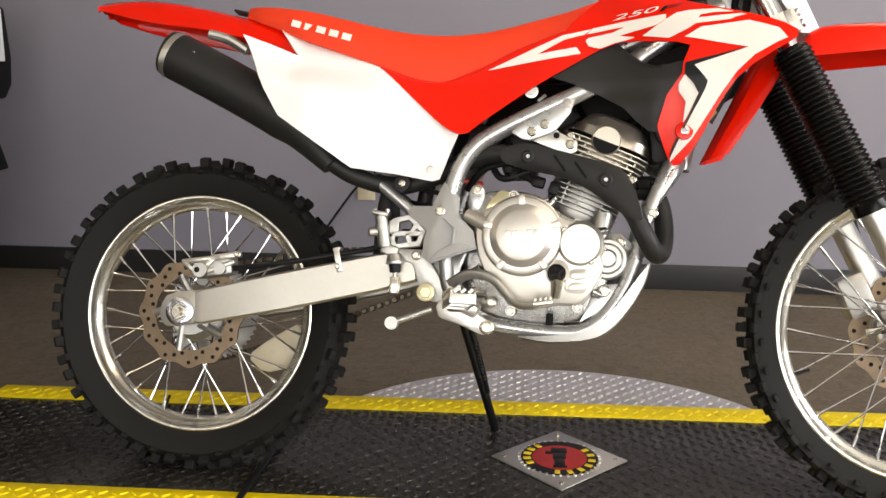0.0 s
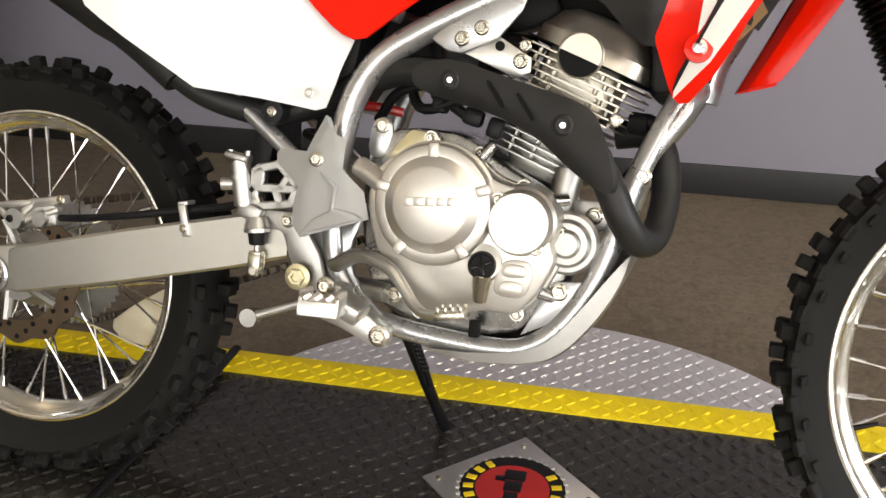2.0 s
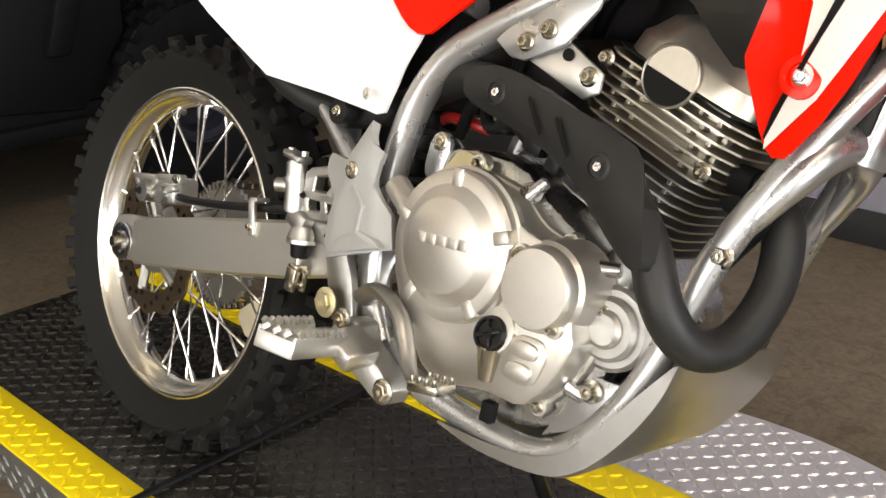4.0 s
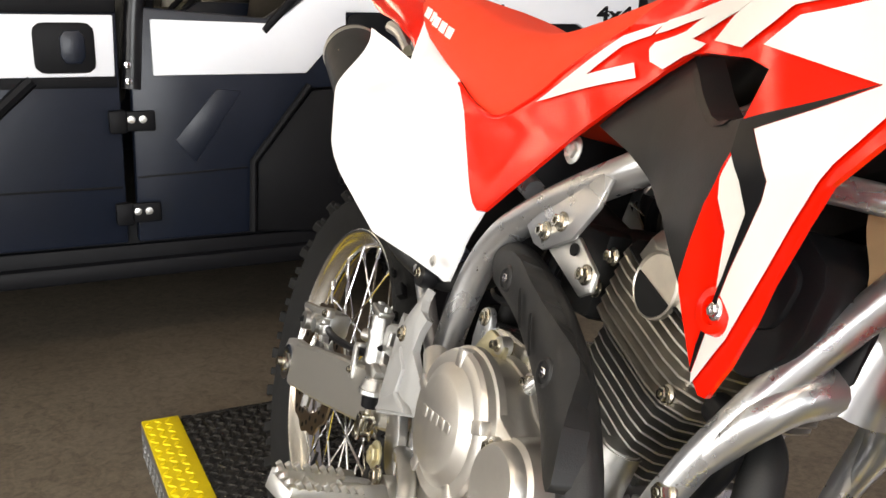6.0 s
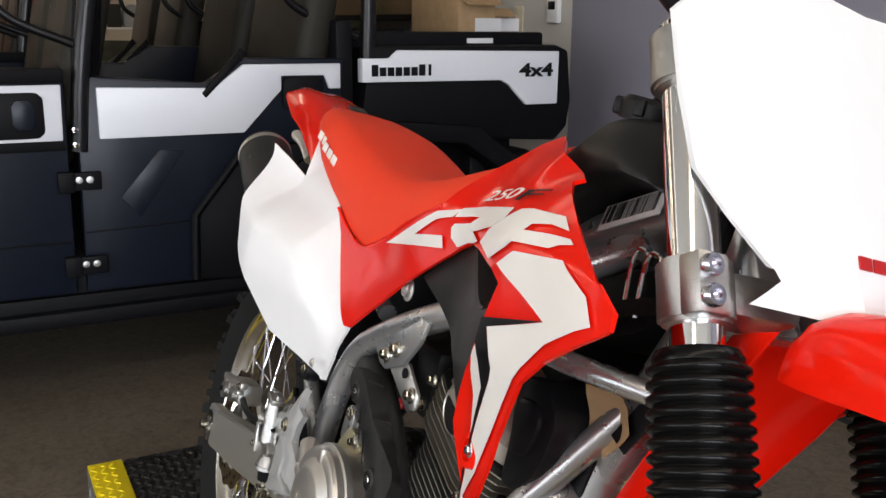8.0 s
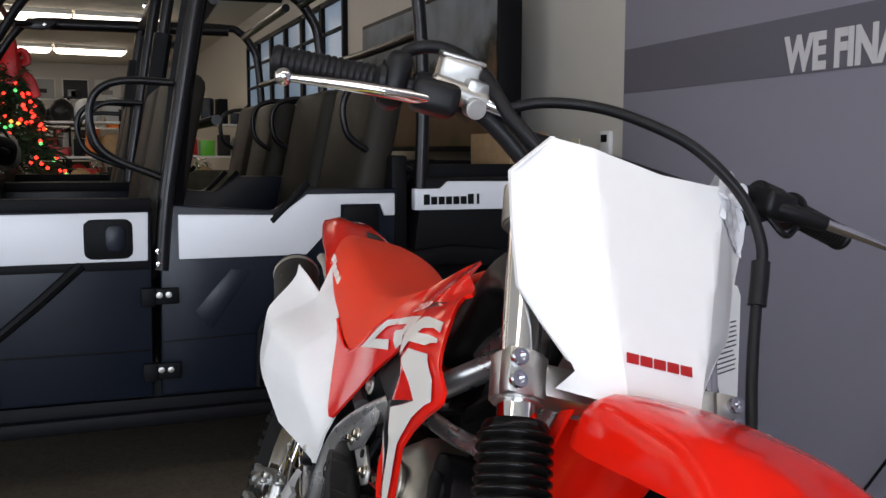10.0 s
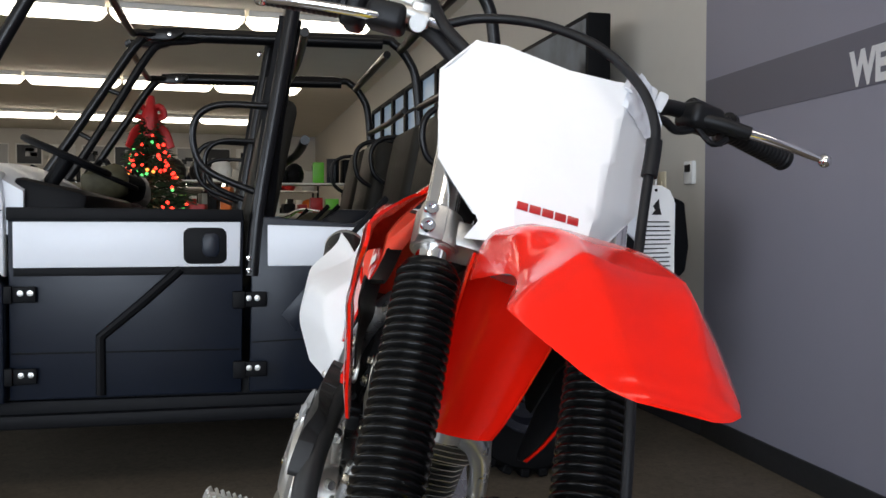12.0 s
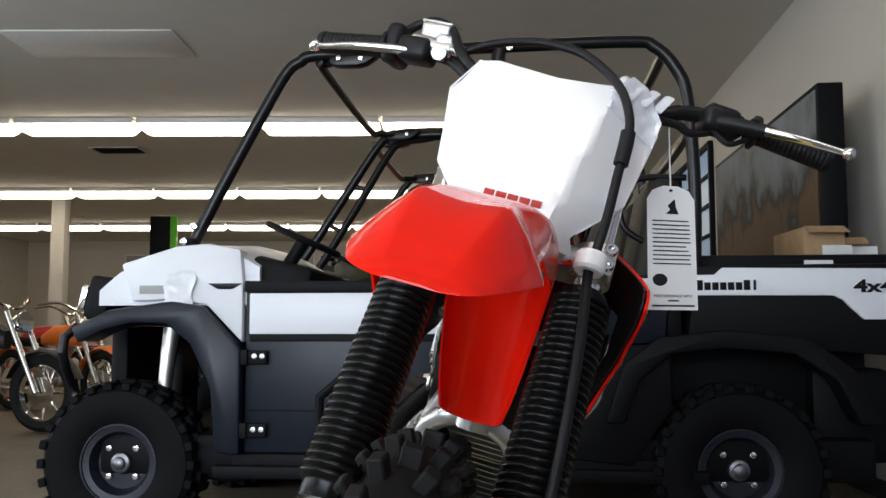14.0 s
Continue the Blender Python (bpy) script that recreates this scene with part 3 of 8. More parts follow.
tube(bm, [(-0.034, -0.300, 0.003), (-0.030, -0.225, 0.0045), (-0.003, -0.024, 0.0045), (0.018, 0.13, 0.0045), (0.029, 0.262, 0.006), (0.033, 0.292, 0.008)], [0.007, 0.0075, 0.0075, 0.0085, 0.010, 0.009], 12, 4, 0.55)
part("rubber_strip", bm, BLACKP, strap)

# ---- utility vehicle: x runs rearwards along its side, y goes across it, away from the motorcycle ----
UM = pose(-1.81, 1.05, 0, 0, 0, 85.2)
utv = thing("utility_vehicle", UM, "white and dark grey four-seat utility vehicle with a black roll cage", "utility vehicle")
WU = 1.62


def both(name, make, material, label=""):
    """A part on the near side and the same on the far side."""
    for far in (False, True):
        bm = make()
        if far:
            bm.transform(Matrix.Translation((0, WU, 0)) @ Matrix.Diagonal((1, -1, 1, 1)))
            bmesh.ops.reverse_faces(bm, faces=bm.faces[:])
        yield part(name, bm, material, utv, label)


def twice(name, make, material, label=""):
    return list(both(name, make, material, label))


def plate_side(outline, y0, y1, bevel=0.006):
    def make():
        return prism(bmesh.new(), outline, y0, y1, bevel)
    return make


bm = bmesh.new()
box(bm, (0.85, WU / 2, 0.36), (3.0, WU - 0.10, 0.16), bevel=0.02)
box(bm, (0.78, WU / 2, 0.30), (1.9, WU + 0.01, 0.05), bevel=0.01)
part("chassis", bm, UTVDARK, utv)
# front fender flare with its arch, and the white hood above it
twice("front_flare", plate_side([(-0.10, 0.37), (-0.055, 0.37), (-0.055, 0.78), (-0.21, 0.945), (-0.34, 0.965), (-0.60, 0.93), (-0.75, 0.86), (-0.72, 0.80), (-0.62, 0.85), (-0.50, 0.88), (-0.36, 0.875), (-0.26, 0.80), (-0.175, 0.62), (-0.155, 0.38)], -0.03, 0.16, 0.012), UTVBLACK, "dark grey plastic fender flare")
twice("hood_side", plate_side([(-0.058, 0.80), (-0.058, 1.05), (-0.07, 1.17), (-0.20, 1.195), (-0.33, 1.185), (-0.56, 1.115), (-0.51, 0.965), (-0.34, 0.972), (-0.205, 0.95)], 0.0, 0.10, 0.010), UTVWHITE, "white painted hood side")
twice("hood_vent", plate_side([(-0.20, 1.035), (-0.06, 1.035), (-0.10, 1.012), (-0.16, 1.012)], -0.004, 0.01, 0.002), INK)
twice("hood_badge", plate_side([(-0.48, 1.028), (-0.36, 1.028), (-0.36, 0.995), (-0.48, 0.995)], -0.002, 0.004, 0.0005), GUARD)
bm = bmesh.new()
loft(bm, [[(x, 0.03, z - 0.02), (x, 0.10, z), (x, 0.35, z + 0.035), (x, WU / 2, z + 0.045), (x, WU - 0.35, z + 0.035), (x, WU - 0.10, z), (x, WU - 0.03, z - 0.02), (x, WU - 0.03, 0.95), (x, 0.03, 0.95)] for x, z in ((-0.66, 1.03), (-0.58, 1.10), (-0.45, 1.15), (-0.30, 1.185), (-0.10, 1.18), (0.0, 1.12))])
part("hood", bm, UTVWHITE, utv, "white painted hood")
bm = bmesh.new()
box(bm, (-0.68, WU / 2, 0.98), (0.10, WU - 0.10, 0.18), (0, 12, 0), bevel=0.02)
box(bm, (-0.72, WU / 2, 0.62), (0.08, 0.9, 0.5), bevel=0.02)
part("grille", bm, UTVDARK, utv)
for y in (0.16, WU - 0.16):
    bm = bmesh.new()
    box(bm, (-0.745, y, 0.985), (0.03, 0.20, 0.10), (0, 12, 0), bevel=0.01)
    part("headlight", bm, CHROME, utv)
bm = bmesh.new()
tube(bm, [(-0.72, 0.12, 0.55), (-0.80, 0.12, 0.60), (-0.80, 0.12, 0.86), (-0.80, WU - 0.12, 0.86), (-0.80, WU - 0.12, 0.60), (-0.72, WU - 0.12, 0.55)], 0.02, 10, 5)
part("bumper_bar", bm, CAGE, utv)
twice("shock_absorber", lambda: rod(rod(bmesh.new(), (-0.42, 0.20, 0.45), (-0.40, 0.22, 0.86), 0.022, seg=12), (-0.42, 0.20, 0.50), (-0.405, 0.215, 0.75), 0.04, seg=12), SATIN)
twice("shock_body", lambda: rod(bmesh.new(), (-0.43, 0.15, 0.60), (-0.41, 0.17, 0.86), 0.026, 0.034, seg=16, bevel=0.002), ALU, "bright shock absorber body")
# doors
DOOR_F = [(-0.048, 0.375), (0.735, 0.375), (0.745, 1.03), (-0.048, 1.035)]
twice("front_door", plate_side(DOOR_F, 0.012, 0.06, 0.008), UTVBLACK, "dark grey plastic front door")
DOOR_R = [(0.762, 0.375), (1.085, 0.375), (1.10, 0.58), (1.27, 0.79), (1.58, 0.80), (1.60, 1.06), (1.27, 1.065), (1.15, 0.99), (0.775, 1.02)]
twice("rear_door", plate_side(DOOR_R, 0.012, 0.06, 0.008), UTVBLACK, "dark grey plastic rear door")
twice("front_door_panel", plate_side([(-0.03, 0.835), (0.73, 0.835), (0.735, 0.995), (-0.03, 0.995)], 0.0, 0.02, 0.004), UTVWHITE, "white painted door panel")
twice("rear_door_panel", plate_side([(0.83, 0.835), (1.26, 0.835), (1.385, 0.965), (1.385, 1.008), (1.53, 1.008), (1.545, 0.965), (1.585, 0.965), (1.585, 1.045), (1.265, 1.045), (1.17, 0.975), (0.83, 0.985)], 0.0, 0.02, 0.004), UTVWHITE, "white painted door panel")
twice("door_handle", plate_side(rounded([(0.535, 0.845), (0.685, 0.845), (0.685, 0.975), (0.535, 0.975)], 2, 0.12), -0.004, 0.02, 0.003), UTVDARK)
twice("handle_paddle", plate_side(rounded([(0.60, 0.87), (0.66, 0.87), (0.66, 0.955), (0.60, 0.955)], 1, 0.2), -0.012, 0.0, 0.003), UTVBLACK)
twice("rear_door_handle", plate_side(rounded([(1.39, 0.90), (1.525, 0.90), (1.525, 1.005), (1.39, 1.005)], 2, 0.12), -0.004, 0.02, 0.003), UTVDARK)
twice("door_rib", lambda: tube(bmesh.new(), [(0.252, 0.010, 0.385), (0.252, 0.010, 0.590), (0.40, 0.010, 0.715), (0.525, 0.010, 0.828)], 0.018, 8, 1), UTVDARK)
twice("door_rib", lambda: tube(bmesh.new(), [(1.085, 0.006, 0.38), (1.095, 0.006, 0.585), (1.27, 0.006, 0.80)], 0.012, 8, 1), UTVDARK)
twice("door_facet", plate_side([(0.932, 0.591), (0.879, 0.657), (1.000, 0.795), (1.071, 0.788)], 0.0095, 0.02, 0.002), UTVBLACK)
twice("door_slot", plate_side([(1.132, 0.961), (1.145, 0.945), (1.279, 1.078), (1.262, 1.096)], -0.003, 0.02, 0.004), UTVDARK)
twice("door_groove", plate_side([(-0.03, 0.806), (0.735, 0.806), (0.735, 0.834), (-0.03, 0.834)], 0.008, 0.02, 0.001), UTVDARK)
twice("door_seam", plate_side([(-0.04, 0.535), (0.73, 0.530), (0.73, 0.537), (-0.04, 0.542)], 0.009, 0.02, 0.001), UTVDARK)
twice("door_seam", plate_side([(0.77, 0.555), (1.08, 0.565), (1.08, 0.571), (0.77, 0.561)], 0.009, 0.02, 0.001), UTVDARK)
twice("sill_trim", plate_side([(-0.10, 0.30), (1.62, 0.27), (1.62, 0.36), (-0.10, 0.37)], 0.03, 0.10, 0.008), UTVDARK)
twice("door_top_trim", plate_side([(-0.05, 1.0), (0.74, 1.0), (0.745, 1.04), (-0.05, 1.045)], -0.004, 0.07, 0.004), UTVDARK)
twice("rear_quarter", plate_side([(1.10, 0.375), (1.45, 0.34), (1.60, 0.55), (1.60, 0.80), (1.28, 0.785), (1.11, 0.58)], 0.016, 0.10, 0.008), UTVDARK)


def hinge(a, z):
    def make():
        bm = bmesh.new()
        box(bm, (a - 0.013, -0.006, z), (0.046, 0.03, 0.062), bevel=0.006)
        box(bm, (a + 0.045, -0.002, z), (0.08, 0.016, 0.055), bevel=0.005)
        return bm
    def bolts():
        bm = bmesh.new()
        for d in ((0.035, 0.067) if a < 0 else (0.022, 0.052)):
            lathe(bm, [(0.011, 0.0), (0.010, 0.004), (0.0, 0.006)], pose(a + d, -0.010, z + 0.005, 90, 0, 0), 12)
        return bm
    twice("door_hinge", make, UTVDARK)
    twice("hinge_bolts", bolts, ALU)


for a, z in ((-0.040, 0.744), (-0.040, 0.461), (0.740, 0.715), (0.740, 0.462)):
    hinge(a, z)
for dz in (0.865, 0.822):
    twice("door_pin", lambda: lathe(bmesh.new(), [(0.01, 0), (0.009, 0.004), (0, 0.006)], pose(0.764, 0.0, dz, 90, 0, 0), 12), CHROME)
# roll cage
def cage(*paths):
    def make():
        bm = bmesh.new()
        for pts, r in paths:
            tube(bm, pts, r, 12, 5)
        return bm
    return make


NEAR_RAIL = cage(([(-0.30, 0.05, 1.16), (-0.18, 0.05, 1.40), (-0.02, 0.05, 1.70), (0.09, 0.05, 1.89), (0.15, 0.05, 1.94), (0.24, 0.05, 1.965), (0.8, 0.05, 1.975), (1.45, 0.05, 1.985), (1.57, 0.05, 1.96), (1.65, 0.05, 1.87), (1.69, 0.05, 1.75), (1.71, 0.05, 1.40), (1.70, 0.05, 1.02)], 0.025))
part("cage_side_rail", NEAR_RAIL(), CAGE, utv, "black steel cage tube")
FY = WU - 0.05
FAR_RAIL = cage(([(-0.26, FY, 1.16), (-0.12, FY, 1.37), (0.05, FY, 1.63), (0.225, FY, 1.895), (0.31, FY, 1.955), (0.42, FY, 1.972), (0.8, FY, 1.975), (1.45, FY, 1.985), (1.57, FY, 1.96), (1.65, FY, 1.87), (1.69, FY, 1.75), (1.71, FY, 1.40), (1.70, FY, 1.02)], 0.025))
part("cage_side_rail", FAR_RAIL(), CAGE, utv, "black steel cage tube")
# stands for the neighbouring vehicle's near pillar, built onto this cage
bm = bmesh.new()
tube(bm, [(-0.14, FY, 1.16), (-0.04, FY, 1.31), (0.12, FY, 1.57), (0.28, FY, 1.84), (0.36, FY, 1.915), (0.5, FY, 1.935), (0.62, FY, 1.96)], 0.022, 10, 4)
for a, b in (((-0.06, 1.45), (0.03, 1.40)), ((0.08, 1.67), (0.17, 1.64))):
    rod(bm, (a[0], FY, a[1]), (b[0], FY, b[1]), 0.012)
part("cage_inner_pillar", bm, CAGE, utv)
twice("cage_middle_post", cage(([(0.775, 0.03, 0.80), (0.80, 0.03, 1.05), (0.86, 0.04, 1.40), (0.93, 0.05, 1.80), (0.96, 0.05, 1.965)], 0.028)), CAGE)
twice("cage_post_pad", lambda: tube(bmesh.new(), [(0.815, 0.11, 1.02), (0.86, 0.10, 1.40), (0.92, 0.08, 1.75)], 0.045, 8, 3, 0.7), UTVDARK)
twice("grab_handle", cage(([(0.83, 0.05, 1.42), (0.66, 0.05, 1.42), (0.58, 0.05, 1.37), (0.57, 0.05, 1.27), (0.62, 0.05, 1.18), (0.80, 0.05, 1.10)], 0.013)), CAGE)
twice("rear_grab_handle", cage(([(1.69, 0.12, 1.45), (1.52, 0.12, 1.45), (1.44, 0.12, 1.40), (1.43, 0.12, 1.30), (1.48, 0.12, 1.22), (1.69, 0.12, 1.12)], 0.013)), CAGE)
bm = bmesh.new()
tube(bm, [(0.37, 0.065, 1.945), (0.25, 0.09, 1.94), (0.222, 0.16, 1.932), (0.222, 1.32, 1.932), (0.25, 1.44, 1.94), (0.37, 1.52, 1.950)], 0.018, 10, 4)
part("cage_cross_bar", bm, CAGE, utv)
for y in (0.062, FY - 0.06):
    bm = bmesh.new()
    prism(bm, rounded([(0.27, 1.930), (0.30, 1.915), (0.41, 1.915), (0.47, 1.955), (0.47, 1.975), (0.28, 1.968)], 1, 0.2), y - 0.03, y + 0.03, 0.004)
    joint = part("cage_joint", bm, CAGE, utv, "black cast cage joint")
    for dx in (0.31, 0.40):
        bm = bmesh.new()
        lathe(bm, [(0.011, 0.0), (0.010, 0.006), (0.0, 0.008)], pose(dx, y - 0.031, 1.945, 90, 0, 0), 12)
        part("joint_bolt", bm, CHROME, joint)
# thick beam stands for the two vehicles' overlapping roof rails
bm = bmesh.new()
tube(bm, [(0.30, FY, 1.955), (0.62, FY, 1.958), (1.50, FY, 1.965)], 0.034, 12, 3)
part("cage_far_beam", bm, CAGE, utv)
for dx in (0.90, 1.00):
    bm = bmesh.new()
    lathe(bm, [(0.013, 0.0), (0.012, 0.007), (0.0, 0.009)], pose(dx, 0.022, 1.90 if dx < 0.95 else 1.965, 90, 0, 0), 12)
    part("post_bolt", bm, CHROME, utv)
for a, z in ((0.96, 1.965), (1.60, 1.93)):
    bm = bmesh.new()
    tube(bm, [(a, 0.05, z), (a, WU / 2, z), (a, WU - 0.05, z)], 0.022, 10, 2)
    part("cage_cross_bar", bm, CAGE, utv)
for a, z in ((0.97, 1.70), (1.70, 1.62), (0.97, 1.30)):
    bm = bmesh.new()
    tube(bm, [(a, 0.06, z), (a + 0.02, WU / 2, z), (a, WU - 0.06, z)], 0.018, 10, 2)
    part("cage_cross_bar", bm, CAGE, utv)
twice("cage_foot", lambda: rod(rod(bmesh.new(), (-0.30, 0.05, 1.14), (-0.285, 0.05, 1.22), 0.034), (-0.27, 0.03, 1.27), (-0.27, 0.06, 1.27), 0.012), UTVDARK)
def foot_film():
    b = sheet(bmesh.new(), [(-0.375, 0.955), (-0.262, 0.945), (-0.255, 1.03), (-0.262, 1.165), (-0.285, 1.19), (-0.325, 1.185), (-0.335, 1.13), (-0.385, 1.02)], lambda u, v: Vector((u, -0.010 + 0.35 * max(0.0, v - 1.06), v)), 0.0012, 0.012)
    for v in b.verts:
        v.co += 0.016 * noise.noise_vector(v.co * 17)
    return b


twice("cage_foot_film", foot_film, FILM, "crumpled clear film round the cage foot")
for x, z in ((-0.308, 1.205), (-0.268, 1.265)):
    twice("foot_bolt", lambda: lathe(bmesh.new(), [(0.015, 0.0), (0.014, 0.008), (0.0, 0.011)], pose(x, 0.012, z, 90, 0, 0), 14), CHROME)
# cabin
bm = bmesh.new()
box(bm, (0.06, WU / 2, 1.02), (0.26, WU - 0.12, 0.22), (0, 14, 0), bevel=0.03)
part("dashboard", bm, UTVDARK, utv)
bm = bmesh.new()
lathe(bm, [(0.165 + 0.014 * math.cos(t), 0.014 * math.sin(t)) for t in np.linspace(0, 2 * math.pi, 9)[:-1]], pose(0.08, 0.42, 1.25, 0, 24, 0), 28, close=True)
for k in range(3):
    a = radians(90 + 120 * k)
    b2 = bmesh.new()
    rod(b2, (0, 0, 0), (0.16 * math.cos(a), 0.16 * math.sin(a), 0), 0.012, seg=8)
    b2.transform(pose(0.08, 0.42, 1.25, 0, 24, 0))
    take(bm, b2)
rod(bm, (-0.02, 0.42, 1.08), (0.08, 0.42, 1.24), 0.03)
part("steering_wheel", bm, UTVDARK, utv)
for a in (0.70, 1.42):
    bm = bmesh.new()
    box(bm, (a - 0.18, WU / 2, 0.80), (0.50, WU - 0.20, 0.14), (0, -4, 0), bevel=0.04, seg=3)
    part("seat_cushion", bm, VINYL, utv, "grey vinyl bench cushion")
    for y in (0.41, WU - 0.41):
        bm = bmesh.new()
        box(bm, (a + 0.13, y, 1.15), (0.12, 0.62, 0.64), (0, 12, 0), bevel=0.045, seg=3)
        part("seat_backrest", bm, VINYL, utv, "grey vinyl backrest")
    bm = bmesh.new()
    tube(bm, [(a + 0.18, 0.15, 1.30), (a + 0.10, 0.2, 0.95), (a - 0.2, 0.30, 0.9)], 0.02, 6, 4, 0.2)
    part("seat_belt", bm, UTVDARK, utv)
bm = bmesh.new()
box(bm, (1.62, WU / 2, 0.98), (0.06, WU - 0.1, 0.40), bevel=0.01)
part("cabin_back_panel", bm, UTVDARK, utv)
# cargo bed
bm = bmesh.new()
prism(bm, [(1.665, 0.80), (1.70, 1.095), (2.45, 1.10), (2.50, 1.08), (2.52, 0.90), (2.505, 0.80), (2.455, 0.75)], 0.03, WU - 0.03, 0.012)
box(bm, (2.08, 0.195, 1.11), (0.80, 0.05, 0.07), bevel=0.012)
box(bm, (2.08, WU - 0.195, 1.11), (0.80, 0.05, 0.07), bevel=0.012)
part("cargo_bed", bm, UTVDARK, utv, "black plastic cargo bed")
twice("bed_panel", plate_side([(1.668, 0.980), (2.205, 0.978), (2.240, 0.960), (2.268, 0.930), (2.312, 0.888), (2.446, 0.888), (2.449, 1.078), (1.798, 1.085), (1.768, 1.058), (1.668, 1.058)], 0.015, 0.06, 0.004), UTVWHITE, "white painted bed panel")
bm = bmesh.new()
box(bm, (2.20, 0.1685, 1.113), (0.11, 0.002, 0.018))
part("bed_label", bm, STICKER, utv, "small white label on the bed rim")
bm = writing("4x4", 0.085, 0.001, fat=0.003)
bm.transform(pose(2.349, 0.012, 1.010) @ Matrix.Diagonal((1.12, 1, 0.75, 1)))
part("drive_lettering", bm, INK, utv, "dark drive-type lettering")
for k in range(8):
    tall = k in (0, 6, 7)
    bm = bmesh.new()
    box(bm, (1.712 + 0.0292 * k, 0.0135, 1.0145 + (0.004 if tall else 0)), (0.010 if k == 7 else 0.0235, 0.003, 0.038 if tall else 0.029), bevel=0.0006)
    part("brand_bar", bm, INK, utv)
twice("rear_flare", plate_side([(1.35, 0.50), (1.42, 0.72), (1.55, 0.82), (1.80, 0.85), (2.10, 0.82), (2.27, 0.70), (2.36, 0.50), (2.28, 0.50), (2.20, 0.66), (2.05, 0.76), (1.80, 0.78), (1.60, 0.76), (1.48, 0.66), (1.42, 0.50)], -0.01, 0.14, 0.01), UTVDARK)
# dark block added to close the light gap under the bed
bm = bmesh.new()
box(bm, (1.90, WU / 2, 0.63), (0.98, WU - 0.46, 0.32), bevel=0.03)
part("bed_gap_block", bm, UTVDARK, utv)
bm = bmesh.new()
box(bm, (2.30, WU / 2, 0.52), (0.30, WU - 0.3, 0.36), bevel=0.03)
part("tail_frame", bm, UTVDARK, utv)


KNOBS = {}


def utv_wheel(a, near):
    """One wheel: rim mesh with its tyre, hub cap and bolts below it."""
    y = 0.10 if near else WU - 0.10
    m = pose(a, y, 0.325, 90 if near else -90, 0, 0)
    bm = bmesh.new()
    lathe(bm, [(0.0, 0.06), (0.04, 0.06), (0.05, 0.03), (0.105, 0.03), (0.125, 0.075), (0.155, 0.08), (0.160, 0.09), (0.150, 0.09), (0.150, -0.09), (0.0, -0.09)], m, 40)
    rim = part("wheel", bm, WHEELDARK, utv, "dark steel wheel")
    bm = bmesh.new()
    prof = [(0.150, 0.085), (0.175, 0.105), (0.235, 0.12), (0.285, 0.112), (0.305, 0.09), (0.312, 0.0), (0.305, -0.09), (0.285, -0.112), (0.235, -0.12), (0.175, -0.105), (0.150, -0.085)]
    lathe(bm, prof, m, 56, close=True)
    part("tyre", bm, UTVTYRE, rim, "chunky black off-road tyre")
    for k in range(26):
        for h, dd, sz in ((0.092, 0.0, (0.03, 0.035, 0.055)), (-0.092, 0.5, (0.03, 0.035, 0.055)), (0.03, 0.25, (0.026, 0.05, 0.04)), (-0.03, 0.75, (0.026, 0.05, 0.04))):
            t = (k + dd) * 360 / 26
            rr = 0.305 if abs(h) > 0.05 else 0.315
            key = ("utv", sz)
            if key not in KNOBS:
                KNOBS[key] = mesh_of("tread_knob", box(bmesh.new(), (0, 0, 0), sz, bevel=0.004, seg=1), UTVTYRE)
            piece("tread_knob", KNOBS[key], m @ pose(0, 0, 0, 0, 0, t) @ pose(rr, 0, h), rim)
    bm = bmesh.new()
    lathe(bm, [(0.040, 0.05), (0.038, 0.068), (0.026, 0.072), (0.024, 0.086), (0.016, 0.092), (0.0, 0.093)], m, 20)
    part("hub_cap", bm, STEELHUB, rim)
    for k in range(4):
        t = radians(45 + 90 * k)
        bm = bmesh.new()
        lathe(bm, [(0.0135, 0.028), (0.0125, 0.050), (0.0, 0.053)], m @ pose(0.078 * math.cos(t), 0.078 * math.sin(t), 0), 6)
        part("wheel_nut", bm, CHROME, rim)


for a in (-0.555, 1.845):
    for near in (True, False):
        utv_wheel(a, near)

# ---- the motorcycle: x forwards, y to its left, z up; it leans on its side stand ----
BM = pose(-0.523, 1.800, 0.077, -15.7, 0, -8.0)
bike = thing("motorcycle", BM, "red and white off-road trail motorcycle leaning on its side stand", "motorcycle")


def ease(v):
    v = min(1.0, max(0.0, v))
    return v * v * (3 - 2 * v)


def bolt(p, r=0.007, h=0.006, axis="-y", material=None, name="bolt", parent=None, flange=True):
    r, h = (r * 0.78, h * 0.85) if flange else (r, h)
    rot = {"-y": (90, 0, 0), "+y": (-90, 0, 0), "x": (0, 90, 0), "z": (0, 0, 0)}[axis]
    bm = bmesh.new()
    if flange:
        lathe(bm, [(r * 1.45, 0), (r * 1.45, h * 0.2), (r * 1.1, h * 0.35)], pose(*p, *rot), 16)
    lathe(bm, [(r, 0), (r, h * 0.85), (r * 0.85, h), (r * 0.5, h), (r * 0.45, h * 0.6), (0, h * 0.6)], pose(*p, *rot), 6)
    return part(name, bm, material or ZINC, parent or bike, sharp=30)


